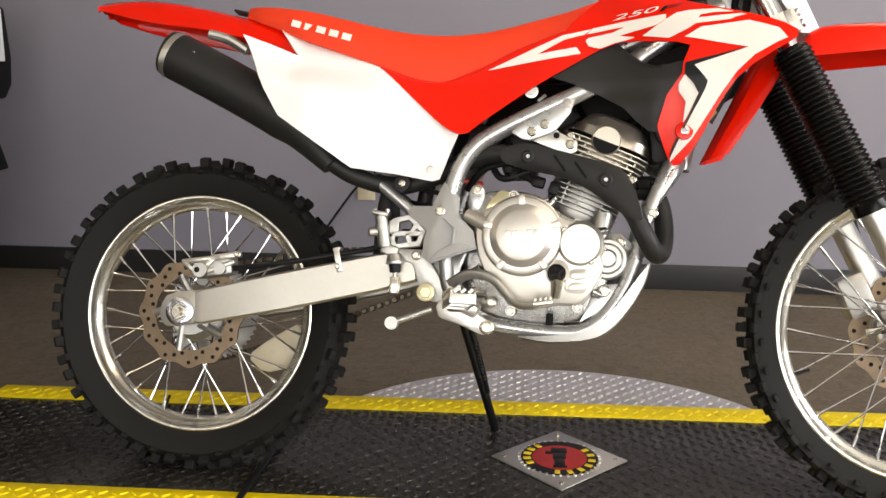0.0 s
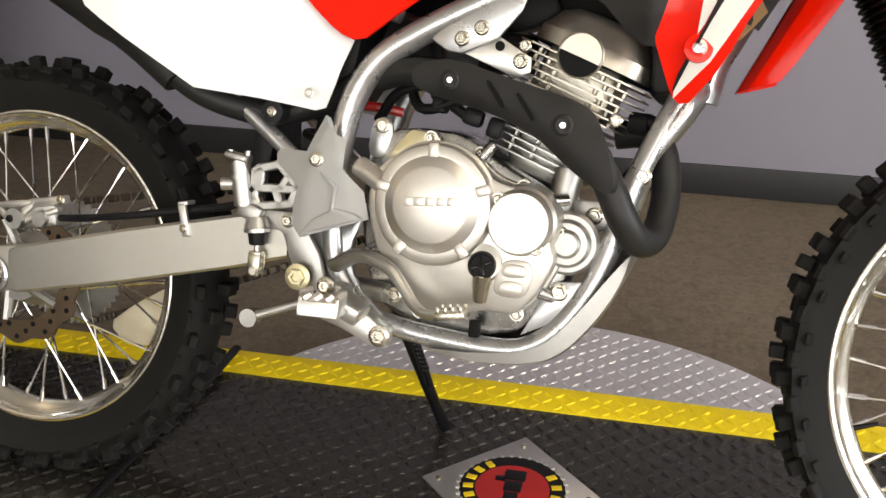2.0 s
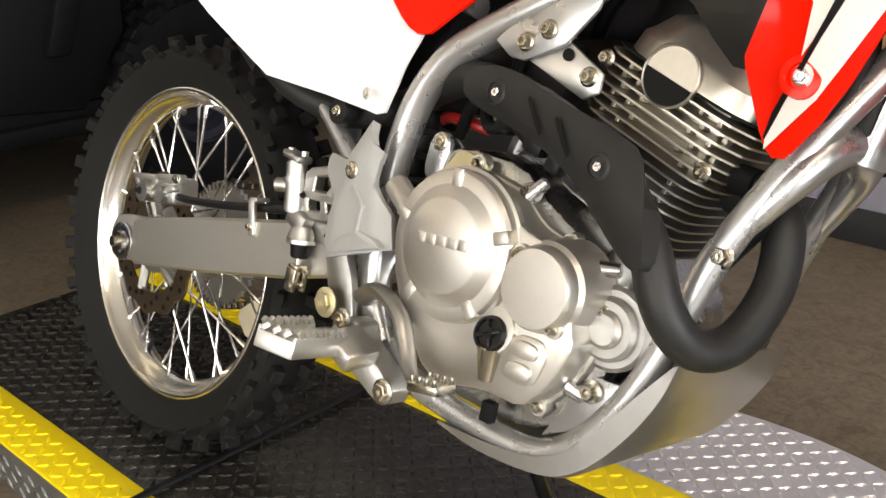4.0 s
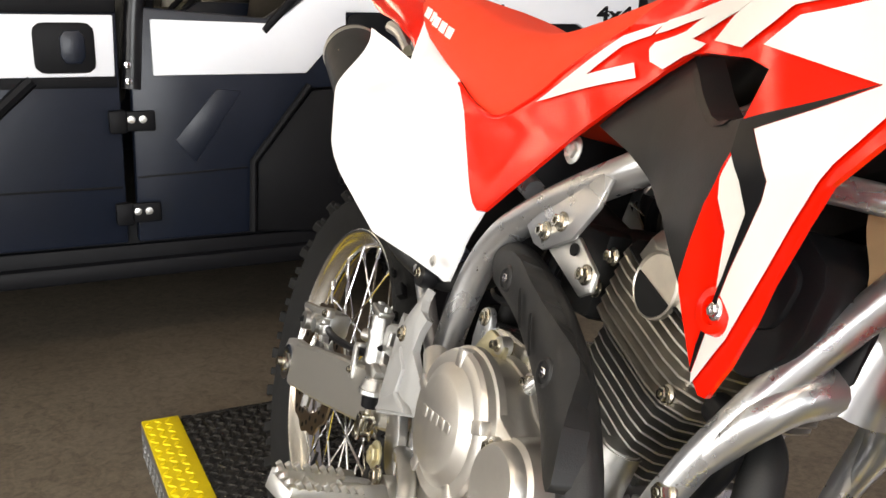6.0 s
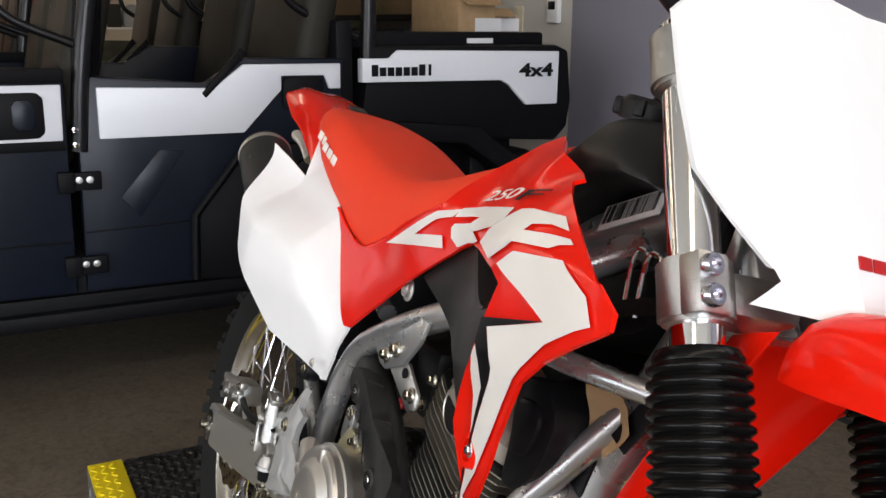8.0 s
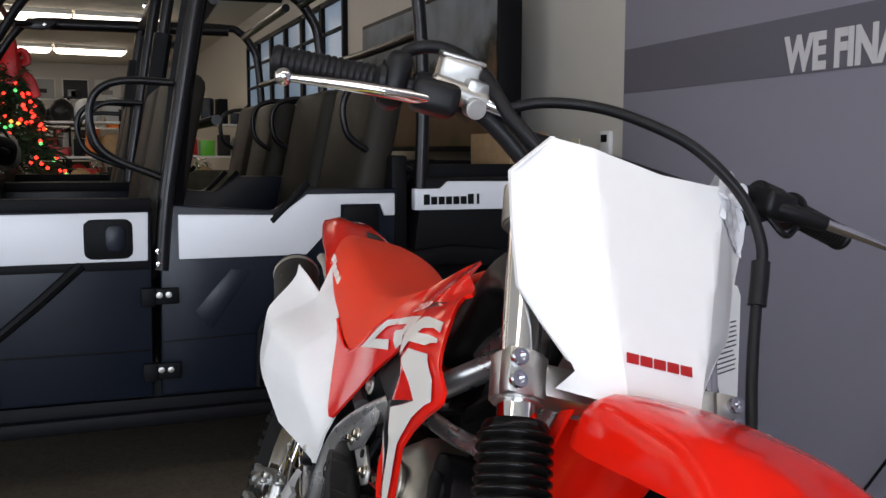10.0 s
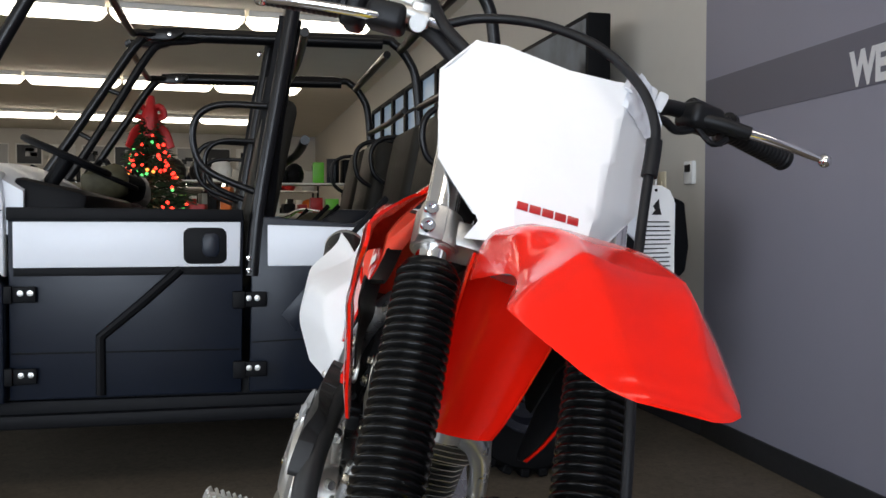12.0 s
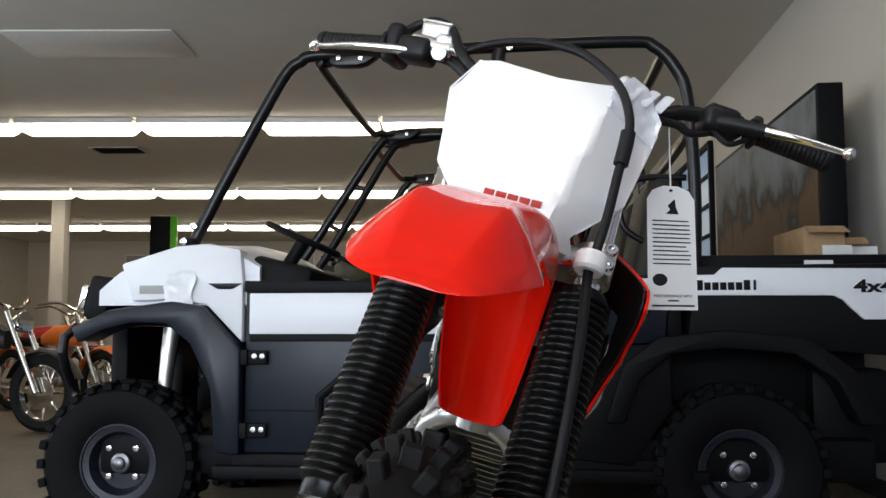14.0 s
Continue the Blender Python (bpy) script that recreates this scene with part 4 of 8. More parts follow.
# -- wheels --
def wheel(name, x, z, r_rim, r_tyre, half, rear):
    m = pose(x, 0, z, 90, 0, 0)
    bm = bmesh.new()
    w = 0.031 if rear else 0.026
    lip = [(r_rim + 0.002, w - 0.005), (r_rim + 0.002, w - 0.001), (r_rim, w + 0.0005), (r_rim - 0.0035, w + 0.0005), (r_rim - 0.006, w - 0.0015), (r_rim - 0.008, w - 0.006), (r_rim - 0.0105, w * 0.62), (r_rim - 0.018, w * 0.42), (r_rim - 0.0245, w * 0.26), (r_rim - 0.027, 0.0)]
    prof = lip + [(r, -h) for r, h in lip[-2::-1]] + [(r_rim - 0.010, -w * 0.5), (r_rim - 0.014, 0.0), (r_rim - 0.010, w * 0.5)]
    lathe(bm, prof, m, 96, close=True)
    rim = part(name, bm, RIM, bike, "polished silver spoked wheel rim", 50)
    bm = bmesh.new()
    prof = [(r_rim - 0.004, w - 0.004), (r_rim + 0.018, half * 0.82), (r_rim + 0.045, half * 0.98), (r_tyre - 0.034, half * 0.93), (r_tyre - 0.020, half * 0.62), (r_tyre - 0.014, 0.0),
            (r_tyre - 0.020, -half * 0.62), (r_tyre - 0.034, -half * 0.93), (r_rim + 0.045, -half * 0.98), (r_rim + 0.018, -half * 0.82), (r_rim - 0.004, -w + 0.004)]
    lathe(bm, prof, m, 96, close=True)
    part("tyre", bm, RUBBER, rim, "knobbly black off-road tyre")
    n = 26 if rear else 36
    rng = random.Random(3)
    for k in range(n):
        for i, (u, dr, off, sx, sy, sz, tilt) in enumerate(((0.0, -0.006, 0.0, 0.020, 0.018, half * 0.50, 0), (0.52, -0.011, 0.5, 0.020, 0.020, half * 0.36, 22), (-0.52, -0.011, 0.5, 0.020, 0.020, half * 0.36, -22), (0.92, -0.024, 0.0, 0.020, 0.021, half * 0.24, 48), (-0.92, -0.024, 0.0, 0.020, 0.021, half * 0.24, -48), (0.98, -0.036, 0.5, 0.016, 0.015, half * 0.12, 62), (-0.98, -0.036, 0.5, 0.016, 0.015, half * 0.12, -62))):
            if u == 0 and k % 2:
                continue
            key = (name, abs(u))
            if key not in KNOBS:
                KNOBS[key] = mesh_of("tread_knob", box(bmesh.new(), (0, 0, 0), (sx, sy, sz), bevel=0.0018, seg=1), RUBBER)
            t = (k + off) * 360 / n
            piece("tread_knob", KNOBS[key], m @ pose(0, 0, 0, 0, 0, t) @ pose(r_tyre + dr, 0, u * half) @ pose(0, 0, 0, rng.uniform(-4, 4), -tilt + rng.uniform(-3, 3), 0), rim)
    # hub with two flanges
    hw = 0.030
    bm = bmesh.new()
    lathe(bm, [(0.0, 0.062), (0.022, 0.062), (0.026, 0.05), (0.052, hw + 0.008), (0.058, hw + 0.004), (0.058, hw - 0.002), (0.030, hw - 0.006), (0.027, 0.0), (0.030, -hw + 0.006), (0.058, -hw + 0.002), (0.058, -hw - 0.004), (0.052, -hw - 0.008), (0.026, -0.05), (0.022, -0.062), (0.0, -0.062)], m, 40)
    part("hub", bm, CAST, rim)
    # spokes: all share one mesh per side and slant
    made = {}
    for k in range(36):
        side, lead = (1 if k % 2 else -1), (1 if (k // 2) % 2 else -1)
        key = (side, lead)
        if key not in made:
            a = radians(42) * lead
            b2 = bmesh.new()
            p = Vector((0.055 * math.cos(a), 0.055 * math.sin(a), side * hw))
            q = Vector((r_rim - 0.024, 0, side * 0.006))
            rod(b2, p, q, 0.0019, seg=8)
            rod(b2, p + 0.90 * (q - p), q, 0.0034, seg=8)
            made[key] = mesh_of("spoke", b2, CHROME)
        piece("spoke", made[key], m @ pose(0, 0, 0, 0, 0, 10 * k), rim)
    a = radians(250 if rear else 200)
    bm = bmesh.new()
    rod(bm, (r_rim - 0.02, 0, 0), (r_rim - 0.055, 0, 0), 0.004, 0.0028)
    bm.transform(m @ pose(0, 0, 0, 0, 0, math.degrees(a)))
    part("tyre_valve", bm, BLACKP, rim)
    return rim


def brake_disc(x, z, y, r, parent):
    """A waved and drilled disc with its carrier."""
    bm = bmesh.new()
    out = []
    for k in range(120):
        t = 2 * math.pi * k / 120
        out.append(((r + 0.0035 * math.cos(12 * t)) * math.cos(t), (r + 0.0035 * math.cos(12 * t)) * math.sin(t)))
    inner = [(0.70 * r * math.cos(2 * math.pi * k / 120), 0.70 * r * math.sin(2 * math.pi * k / 120)) for k in range(120)]
    rings = [[bm.verts.new((u, h, v)) for u, v in ring] for ring, h in ((out, -0.0022), (inner, -0.0022), (inner, 0.0022), (out, 0.0022))]
    for a, b in zip(rings, rings[1:] + rings[:1]):
        for k in range(120):
            bm.faces.new((a[k], a[(k + 1) % 120], b[(k + 1) % 120], b[k]))
    bm.transform(Matrix.Translation((x, y, z)))
    d = part("brake_disc", bm, STEEL, parent, "rust-tinted drilled brake disc")
    # black dots stand in for the shade inside the drilled holes
    hole = bmesh.new()
    lathe(hole, [(0.0042, -0.0004), (0.0042, 0.0052), (0.0, 0.0052)], IDENT, 10)
    hole = mesh_of("drill_hole_shade", hole, DARK)
    for k in range(36):
        t, rr = 2 * math.pi * k / 36, r * (0.93, 0.85, 0.77)[k % 3]
        piece("drill_hole_shade", hole, pose(x + rr * math.cos(t), y + 0.0024, z + rr * math.sin(t), 90, 0, 0), parent)
    bm = bmesh.new()
    for k in range(5):
        t = 2 * math.pi * k / 5 + 0.3
        rod(bm, (x + 0.03 * math.cos(t), y + 0.002, z + 0.03 * math.sin(t)), (x + 0.74 * r * math.cos(t + 0.35), y + 0.002, z + 0.74 * r * math.sin(t + 0.35)), 0.008, seg=8)
    lathe(bm, [(0.045, -0.004), (0.045, 0.004), (0.0, 0.004)], pose(x, y, z, 90, 0, 0), 30)
    part("disc_carrier", bm, CAST, parent)


rear = wheel("rear_wheel", 0.0, 0.33, 0.245, 0.328, 0.052, True)
front = wheel("front_wheel", 1.450, 0.345, 0.281, 0.348, 0.042, False)
brake_disc(0.0, 0.33, -0.062, 0.110, rear)
brake_disc(1.450, 0.345, 0.070, 0.120, front)
# sprocket and chain on the left
bm = bmesh.new()
out = []
for k in range(96):
    t = 2 * math.pi * k / 96
    rr = 0.100 + (0.004 if k % 2 else -0.003)
    out.append((rr * math.cos(t), 0.33 + rr * math.sin(t)))
prism(bm, out, 0.056, 0.062)
part("sprocket", bm, CAST, rear, "pale rear sprocket")
loop = [(0.0, 0.43), (0.30, 0.475), (0.50, 0.470), (0.54, 0.445), (0.50, 0.415), (0.30, 0.330), (0.10, 0.255), (0.0, 0.229), (-0.07, 0.258), (-0.10, 0.33), (-0.07, 0.40)]
path = curve_points([(x, 0.06, z) for x, z in loop + loop[:1]], 14)
bm = bmesh.new()
for k in range(0, len(path) - 1):
    a, b = path[k], path[k + 1]
    mid, d = (a + b) / 2, b - a
    box(bm, mid, (d.length * 0.75, 0.012 if k % 2 else 0.007, 0.012), (0, -math.degrees(math.atan2(d.z, d.x)), 0), bevel=0.002, seg=1)
part("drive_chain", bm, CHAIN, bike, "dark oiled drive chain")
bm = bmesh.new()
prism(bm, rounded([(0.084, 0.238), (0.133, 0.277), (0.207, 0.320), (0.195, 0.235), (0.187, 0.218), (0.124, 0.203)], 1, 0.2), 0.045, 0.075, 0.003)
part("chain_guide", bm, IVORY, bike, "pale chain guide")

# -- swingarm --
for s in (-1, 1):
    bm = bmesh.new()
    secs = []
    for x, zt, zb, h in ((0.030, 0.374, 0.312, 0.012), (0.045, 0.380, 0.310, 0.015), (0.22, 0.422, 0.346, 0.016), (0.40, 0.461, 0.388, 0.016), (0.475, 0.472, 0.410, 0.015)):
        y = s * (0.108 + 0.01 * (x - 0.03))
        secs.append([(x, y - h, zb + 0.004), (x, y - h + 0.004, zb), (x, y + h - 0.004, zb), (x, y + h, zb + 0.004), (x, y + h, zt - 0.004), (x, y + h - 0.004, zt), (x, y - h + 0.004, zt), (x, y - h, zt - 0.004)])
    loft(bm, secs)
    part("swingarm_side", bm, SWING, bike, "brushed aluminium swingarm")
    bm = bmesh.new()
    prism(bm, rounded([(-0.045, 0.345), (-0.03, 0.37), (0.06, 0.382), (0.06, 0.316), (-0.03, 0.300), (-0.045, 0.318)], 1, 0.2), s * 0.105 - 0.008, s * 0.105 + 0.008, 0.002)
    part("axle_plate", bm, SWING, bike)
    bm = bmesh.new()
    lathe(bm, [(0.029, 0.0), (0.029, 0.004), (0.0265, 0.005), (0.018, 0.005), (0.017, 0.003), (0.0, 0.003)], pose(-0.002, s * 0.114, 0.333, 90 * -s if s < 0 else -90, 0, 0), 28)
    part("axle_adjuster_cam", bm, BOLTBLUE, bike, "bright axle adjuster cam")
    bm = bmesh.new()
    rod(bm, (-0.002, s * 0.112, 0.333), (-0.002, s * 0.124, 0.333), 0.015, seg=6)
    rod(bm, (-0.002, s * 0.112, 0.333), (-0.002, s * 0.134, 0.333), 0.008, seg=16)
    part("axle_nut", bm, ZINC, bike)
bm = bmesh.new()
rod(bm, (0.47, -0.12, 0.44), (0.47, 0.12, 0.44), 0.026)
box(bm, (0.40, 0, 0.43), (0.06, 0.20, 0.06), (0, -14, 0), bevel=0.01)
part("swingarm_pivot", bm, ALU, bike)
bm = bmesh.new()
tube(bm, [(0.07, -0.085, 0.428), (0.10, -0.095, 0.424), (0.20, -0.112, 0.437), (0.32, -0.115, 0.458), (0.40, -0.125, 0.475), (0.425, -0.14, 0.50)], 0.0055, 10)
part("brake_hose", bm, BLACKP, bike, "black rear brake hose")
bm = bmesh.new()
box(bm, (0.322, -0.128, 0.445), (0.012, 0.006, 0.045), (0, -12, 0), bevel=0.002)
box(bm, (0.318, -0.118, 0.468), (0.016, 0.022, 0.006), (0, -12, 0), bevel=0.002)
part("hose_clip", bm, ALU, bike)
bolt((0.322, -0.131, 0.434), 0.005, 0.005)
# rear caliper
carrier = None
ARMS = [((-0.002, 0.434), (0.062, 0.4435), 0.010), ((0.062, 0.4435), (0.110, 0.452), 0.013), ((0.000, 0.432), (0.024, 0.412), 0.011), ((0.024, 0.410), (0.062, 0.4435), 0.011), ((0.028, 0.408), (0.100, 0.436), 0.009)]
for (x0, z0), (x1, z1), w in ARMS:
    bm = bmesh.new()
    n = math.hypot(x1 - x0, z1 - z0)
    box(bm, ((x0 + x1) / 2, -0.103, (z0 + z1) / 2), (n + w, 0.014, w), (0, -math.degrees(math.atan2(z1 - z0, x1 - x0)), 0), bevel=0.003)
    if carrier is None:
        carrier = part("caliper_bracket", bm, CASE, bike, "bright cast caliper bracket")
    else:
        part("bracket_arm", bm, CASE, carrier)
bm = bmesh.new()
box(bm, (0.055, -0.082, 0.425), (0.085, 0.045, 0.040), (0, -8, 0), bevel=0.008)
rod(bm, (0.035, -0.10, 0.418), (0.035, -0.118, 0.418), 0.015)
rod(bm, (0.075, -0.10, 0.422), (0.075, -0.113, 0.422), 0.012)
part("rear_caliper", bm, CAST, bike)
bolt((0.110, -0.110, 0.452), 0.006)
bolt((0.030, -0.118, 0.418), 0.005, material=BLACKP)

# -- frame --
R_MAIN = [(0.565, -0.105, 0.362), (0.540, -0.105, 0.405), (0.530, -0.105, 0.47), (0.529, -0.105, 0.53), (0.538, -0.105, 0.590), (0.555, -0.105, 0.640), (0.585, -0.105, 0.680), (0.630, -0.105, 0.710), (0.698, -0.104, 0.746), (0.783, -0.096, 0.788), (0.85, -0.065, 0.835), (0.91, -0.03, 0.885), (0.96, -0.005, 0.925)]
R_CRADLE = [(0.60, -0.105, 0.338), (0.66, -0.105, 0.328), (0.76, -0.105, 0.322), (0.810, -0.105, 0.334), (0.850, -0.104, 0.372), (0.885, -0.10, 0.44), (0.912, -0.09, 0.545), (0.950, -0.068, 0.640), (0.985, -0.04, 0.715), (1.02, -0.02, 0.78)]
for s in (1, -1):
    for pts, r in ((R_MAIN, 0.0170), (R_CRADLE, 0.0140)):
        bm = bmesh.new()
        tube(bm, [(x, y * s, z) for x, y, z in pts], r, 18, 6)
        part("frame_tube", bm, FRAME, bike, "silver painted steel frame tube")
    bm = bmesh.new()
    tube(bm, [(0.345, 0.100 * -s, 0.640), (0.495, 0.102 * -s, 0.520), (0.530, 0.103 * -s, 0.495)], 0.011, 14, 2)
    tube(bm, [(0.10, 0.07 * -s, 0.885), (0.35, 0.085 * -s, 0.80), (0.60, 0.09 * -s, 0.735)], 0.012, 12, 3)
    part("subframe_tube", bm, FRAME, bike)
    bm = bmesh.new()
    prism(bm, rounded([(0.502, 0.460), (0.516, 0.390), (0.540, 0.352), (0.579, 0.330), (0.622, 0.318), (0.628, 0.335), (0.604, 0.352), (0.578, 0.376), (0.562, 0.402), (0.560, 0.435), (0.574, 0.475)], 1, 0.15), -0.114 * s, -0.104 * s, 0.002)
    part("frame_gusset", bm, FRAME, bike, "silver pressed frame plate")
bm = bmesh.new()
tube(bm, [(0.985, 0, 0.70), (1.02, 0, 0.78), (1.055, 0, 0.86), (1.085, 0, 0.93)], [0.024, 0.028, 0.030, 0.030], 20, 4)
part("down_tube", bm, FRAME, bike, "silver painted steering down tube")
bm = bmesh.new()
tube(bm, [(0.925, -0.085, 0.575), (0.958, -0.066, 0.634), (0.970, -0.040, 0.660), (0.972, 0.0, 0.667), (0.970, 0.040, 0.660), (0.958, 0.066, 0.634), (0.925, 0.085, 0.575)], [0.010, 0.016, 0.019, 0.019, 0.019, 0.016, 0.010], 16, 5)
tube(bm, [(0.972, 0, 0.655), (0.980, 0, 0.690), (0.990, 0, 0.72)], [0.030, 0.028, 0.025], 18, 3)
part("frame_yoke", bm, FRAME, bike, "silver yoke where the cradle tubes part")
bm = bmesh.new()
rod(bm, (1.120, 0, 0.875), (1.053, 0, 1.025), 0.030, seg=24, bevel=0.003)
tube(bm, [(1.07, 0, 0.989), (0.95, 0, 0.940), (0.82, 0, 0.887)], 0.027, 20, 3)
part("steering_head", bm, FRAME, bike)
for y in (-0.05, 0.05):
    bm = bmesh.new()
    tube(bm, [(1.055, y * 0.6, 0.802), (0.985, y * 1.6, 0.803), (0.88, y * 1.8, 0.80)], 0.011, 12, 3)
    part("frame_brace", bm, FRAME, bike)
bm = bmesh.new()
box(bm, (0, 0, 0), (0.090, 0.002, 0.030), bevel=0.0005)
bm.transform(pose(0.944, -0.0266, 0.9492, -24, -22, 0))
lab = part("frame_label", bm, STICKER, bike, "white printed frame label")
rng = random.Random(8)
x = -0.040
while x < 0.040:
    w = rng.choice((0.0004, 0.0005, 0.0008))
    bm = bmesh.new()
    box(bm, (x, -0.0014, 0.002), (w, 0.0008, 0.022))
    bm.transform(pose(0.944, -0.0266, 0.9492, -24, -22, 0))
    part("label_bar", bm, INK, lab)
    x += w + rng.choice((0.0014, 0.0018, 0.0026))
bm = bmesh.new()
sheet(bm, [(0.985, 0.742), (1.018, 0.728), (1.046, 0.762), (1.034, 0.782), (1.004, 0.790), (0.978, 0.800)], lambda u, v: Vector((u, -0.032 - 0.9 * abs(u - 1.012 - 0.3 * (v - 0.76)) * 0.4 - 0.004 * math.sin(90 * v), v)), 0.0012, 0.008)
part("brown_paper_wrap", bm, KRAFT, bike, "brown card wrapped round the down tube")
bm = bmesh.new()
box(bm, (1.052, -0.030, 0.79), (0.10, 0.002, 0.022), (0, -62, 12))
part("warning_label", bm, INK, bike)
# bracket from frame to head
bm = bmesh.new()
prism(bm, [(0.650, 0.704), (0.690, 0.742), (0.752, 0.772), (0.772, 0.770), (0.762, 0.742), (0.735, 0.708), (0.690, 0.688), (0.672, 0.690)], -0.118, -0.112, 0.002)
part("engine_bracket", bm, FRAME, bike)
bm = bmesh.new()
prism(bm, [(0.690, 0.690), (0.735, 0.712), (0.777, 0.688), (0.777, 0.670), (0.760, 0.662)], -0.111, -0.106, 0.0015)
part("head_stay", bm, ALU, bike)
for p in ((0.690, -0.118, 0.706), (0.714, -0.118, 0.720), (0.764, -0.111, 0.683)):
    bolt(p, 0.0085, 0.011)
bolt((0.686, -0.110, 0.786), 0.012, 0.008, material=ALU)
# black disc coloured as the shade of a through hole
bm = bmesh.new()
lathe(bm, [(0.006, 0), (0.006, 0.002), (0, 0.002)], pose(0.737, -0.112, 0.700, 90, 0, 0), 14)
part("bracket_hole_shade", bm, DARK, bike)
# skid plate under the cradle
bm = bmesh.new()
upper = curve_points([(0.676, 0, 0.3145), (0.736, 0, 0.3165), (0.794, 0, 0.326), (0.830, 0, 0.345), (0.8637, 0, 0.385), (0.8959, 0, 0.431), (0.916, 0, 0.458)], 5)
lower = curve_points([(0.676, 0, 0.311), (0.732, 0, 0.305), (0.806, 0, 0.312), (0.847, 0, 0.332), (0.882, 0, 0.373), (0.908, 0, 0.420), (0.9195, 0, 0.460)], 5)
secs = []
for h, d in zip(upper, lower):
    out = (d - h).normalized() * 0.003
    half = [(h.x, 0.1225, h.z), (d.x, 0.1205, d.z), (d.x + out.x, 0.112, d.z + out.z), (d.x + out.x, 0.0, d.z + out.z)]
    back = [(d.x, 0.0, d.z), (d.x, 0.112, d.z), (d.x - out.x, 0.1175, d.z - out.z), (h.x, 0.1195, h.z)]
    secs.append([(x, -y, z) for x, y, z in half] + [(x, y, z) for x, y, z in half[-2::-1]] + [(x, y, z) for x, y, z in back[::-1]] + [(x, -y, z) for x, y, z in back[1:]])
loft(bm, secs)
part("skid_plate", bm, SKID, bike, "satin silver skid plate")
for p in ((0.922, -0.094, 0.556), (0.865, -0.057, 0.499), (0.836, -0.105, 0.404)):
    bolt(p, 0.010, 0.014)
bm = bmesh.new()
prism(bm, [(0.835, 0.484), (0.839, 0.518), (0.868, 0.518), (0.900, 0.488), (0.868, 0.478)], -0.056, -0.050, 0.002)
part("engine_mount_plate", bm, ALU, bike)
bm = bmesh.new()
prism(bm, [(0.812, 0.390), (0.831, 0.416), (0.884, 0.4225), (0.846, 0.372), (0.79, 0.342), (0.808, 0.378)], -0.104, -0.098, 0.002)
part("engine_mount_plate", bm, FRAME, bike)
# side stand on the left
bm = bmesh.new()
tube(bm, [(0.545, 0.115, 0.335), (0.575, 0.175, 0.22), (0.615, 0.262, 0.072)], [0.0125, 0.0105, 0.0095], 14, 3)
box(bm, (0.621, 0.272, 0.062), (0.055, 0.036, 0.008), (-30, 0, 10), bevel=0.003)
stand = part("side_stand", bm, CAGE, bike, "glossy black steel side stand, folded out")
bm = bmesh.new()
tube(bm, [(0.558, 0.104, 0.335), (0.580, 0.150, 0.255), (0.597, 0.196, 0.172)], 0.0050, 10, 3)
for k in range(14):
    lathe(bm, [(0.0062 + 0.0014 * math.cos(t), 0.0014 * math.sin(t)) for t in np.linspace(0, 2 * math.pi, 7)[:-1]], Matrix.Translation(Vector((0.566, 0.120, 0.307)).lerp(Vector((0.590, 0.178, 0.205)), k / 13)) @ pose(0, 0, 0, 28, 12, 0), 10, close=True)
part("stand_spring", bm, CAGE, stand)

# -- engine --
bm = bmesh.new()
case = rounded([(0.573, 0.575), (0.560, 0.50), (0.572, 0.42), (0.590, 0.362), (0.647, 0.338), (0.739, 0.333), (0.79, 0.345), (0.822, 0.378), (0.845, 0.425), (0.848, 0.48), (0.812, 0.525), (0.74, 0.560), (0.70, 0.590), (0.62, 0.595)], 1, 0.2)
prism(bm, case, -0.098, 0.115, 0.008)
part("crankcase", bm, CRANK, bike, "cast aluminium crankcase")
bm = bmesh.new()
cover = rounded([(0.590, 0.500), (0.596, 0.534), (0.614, 0.553), (0.634, 0.563), (0.6715, 0.5735), (0.719, 0.5634), (0.742, 0.544), (0.757, 0.536), (0.786, 0.530), (0.814, 0.518), (0.828, 0.493), (0.825, 0.466), (0.833, 0.449), (0.825, 0.4256), (0.812, 0.401), (0.79, 0.3755), (0.745, 0.3768), (0.70, 0.366), (0.665, 0.368), (0.640, 0.395), (0.615, 0.425), (0.598, 0.459)], 1, 0.2)
prism(bm, cover, -0.148, -0.100, 0.008)
prism(bm, [(0.705 + 1.035 * (x - 0.705), 0.470 + 1.035 * (z - 0.470)) for x, z in cover], -0.110, -0.094, 0.003)
part("right_engine_cover", bm, CASE, bike, "satin silver engine cover")
bm = bmesh.new()
lathe(bm, [(0.0785, 0.0), (0.0785, 0.008), (0.0755, 0.0095), (0.0750, 0.0180), (0.0725, 0.0225), (0.0690, 0.0240), (0.0600, 0.0246), (0.0575, 0.0262), (0.0480, 0.0320), (0.0455, 0.0330), (0.0, 0.0346)], pose(0.679, -0.139, 0.502, 90, 0, 0), 64)
clutch = part("clutch_cover", bm, CASE, bike, "round satin silver clutch cover", 25)
for k in range(5):
    t = radians(20 + 72 * k)
    bm = bmesh.new()
    box(bm, (0.679 + 0.0665 * math.cos(t), -0.1590, 0.502 + 0.0665 * math.sin(t)), (0.019, 0.012, 0.013), (0, -math.degrees(t), 0), bevel=0.002)
    part("cover_lug", bm, CASE, clutch)
for k in range(5):
    bm = bmesh.new()
    box(bm, (0.6525 + 0.0135 * k, -0.1733, 0.5045 + 0.001 * k), (0.0105, 0.0012, 0.0105), bevel=0.0005)
    part("cast_mark", bm, CASE, clutch)
bm = bmesh.new()
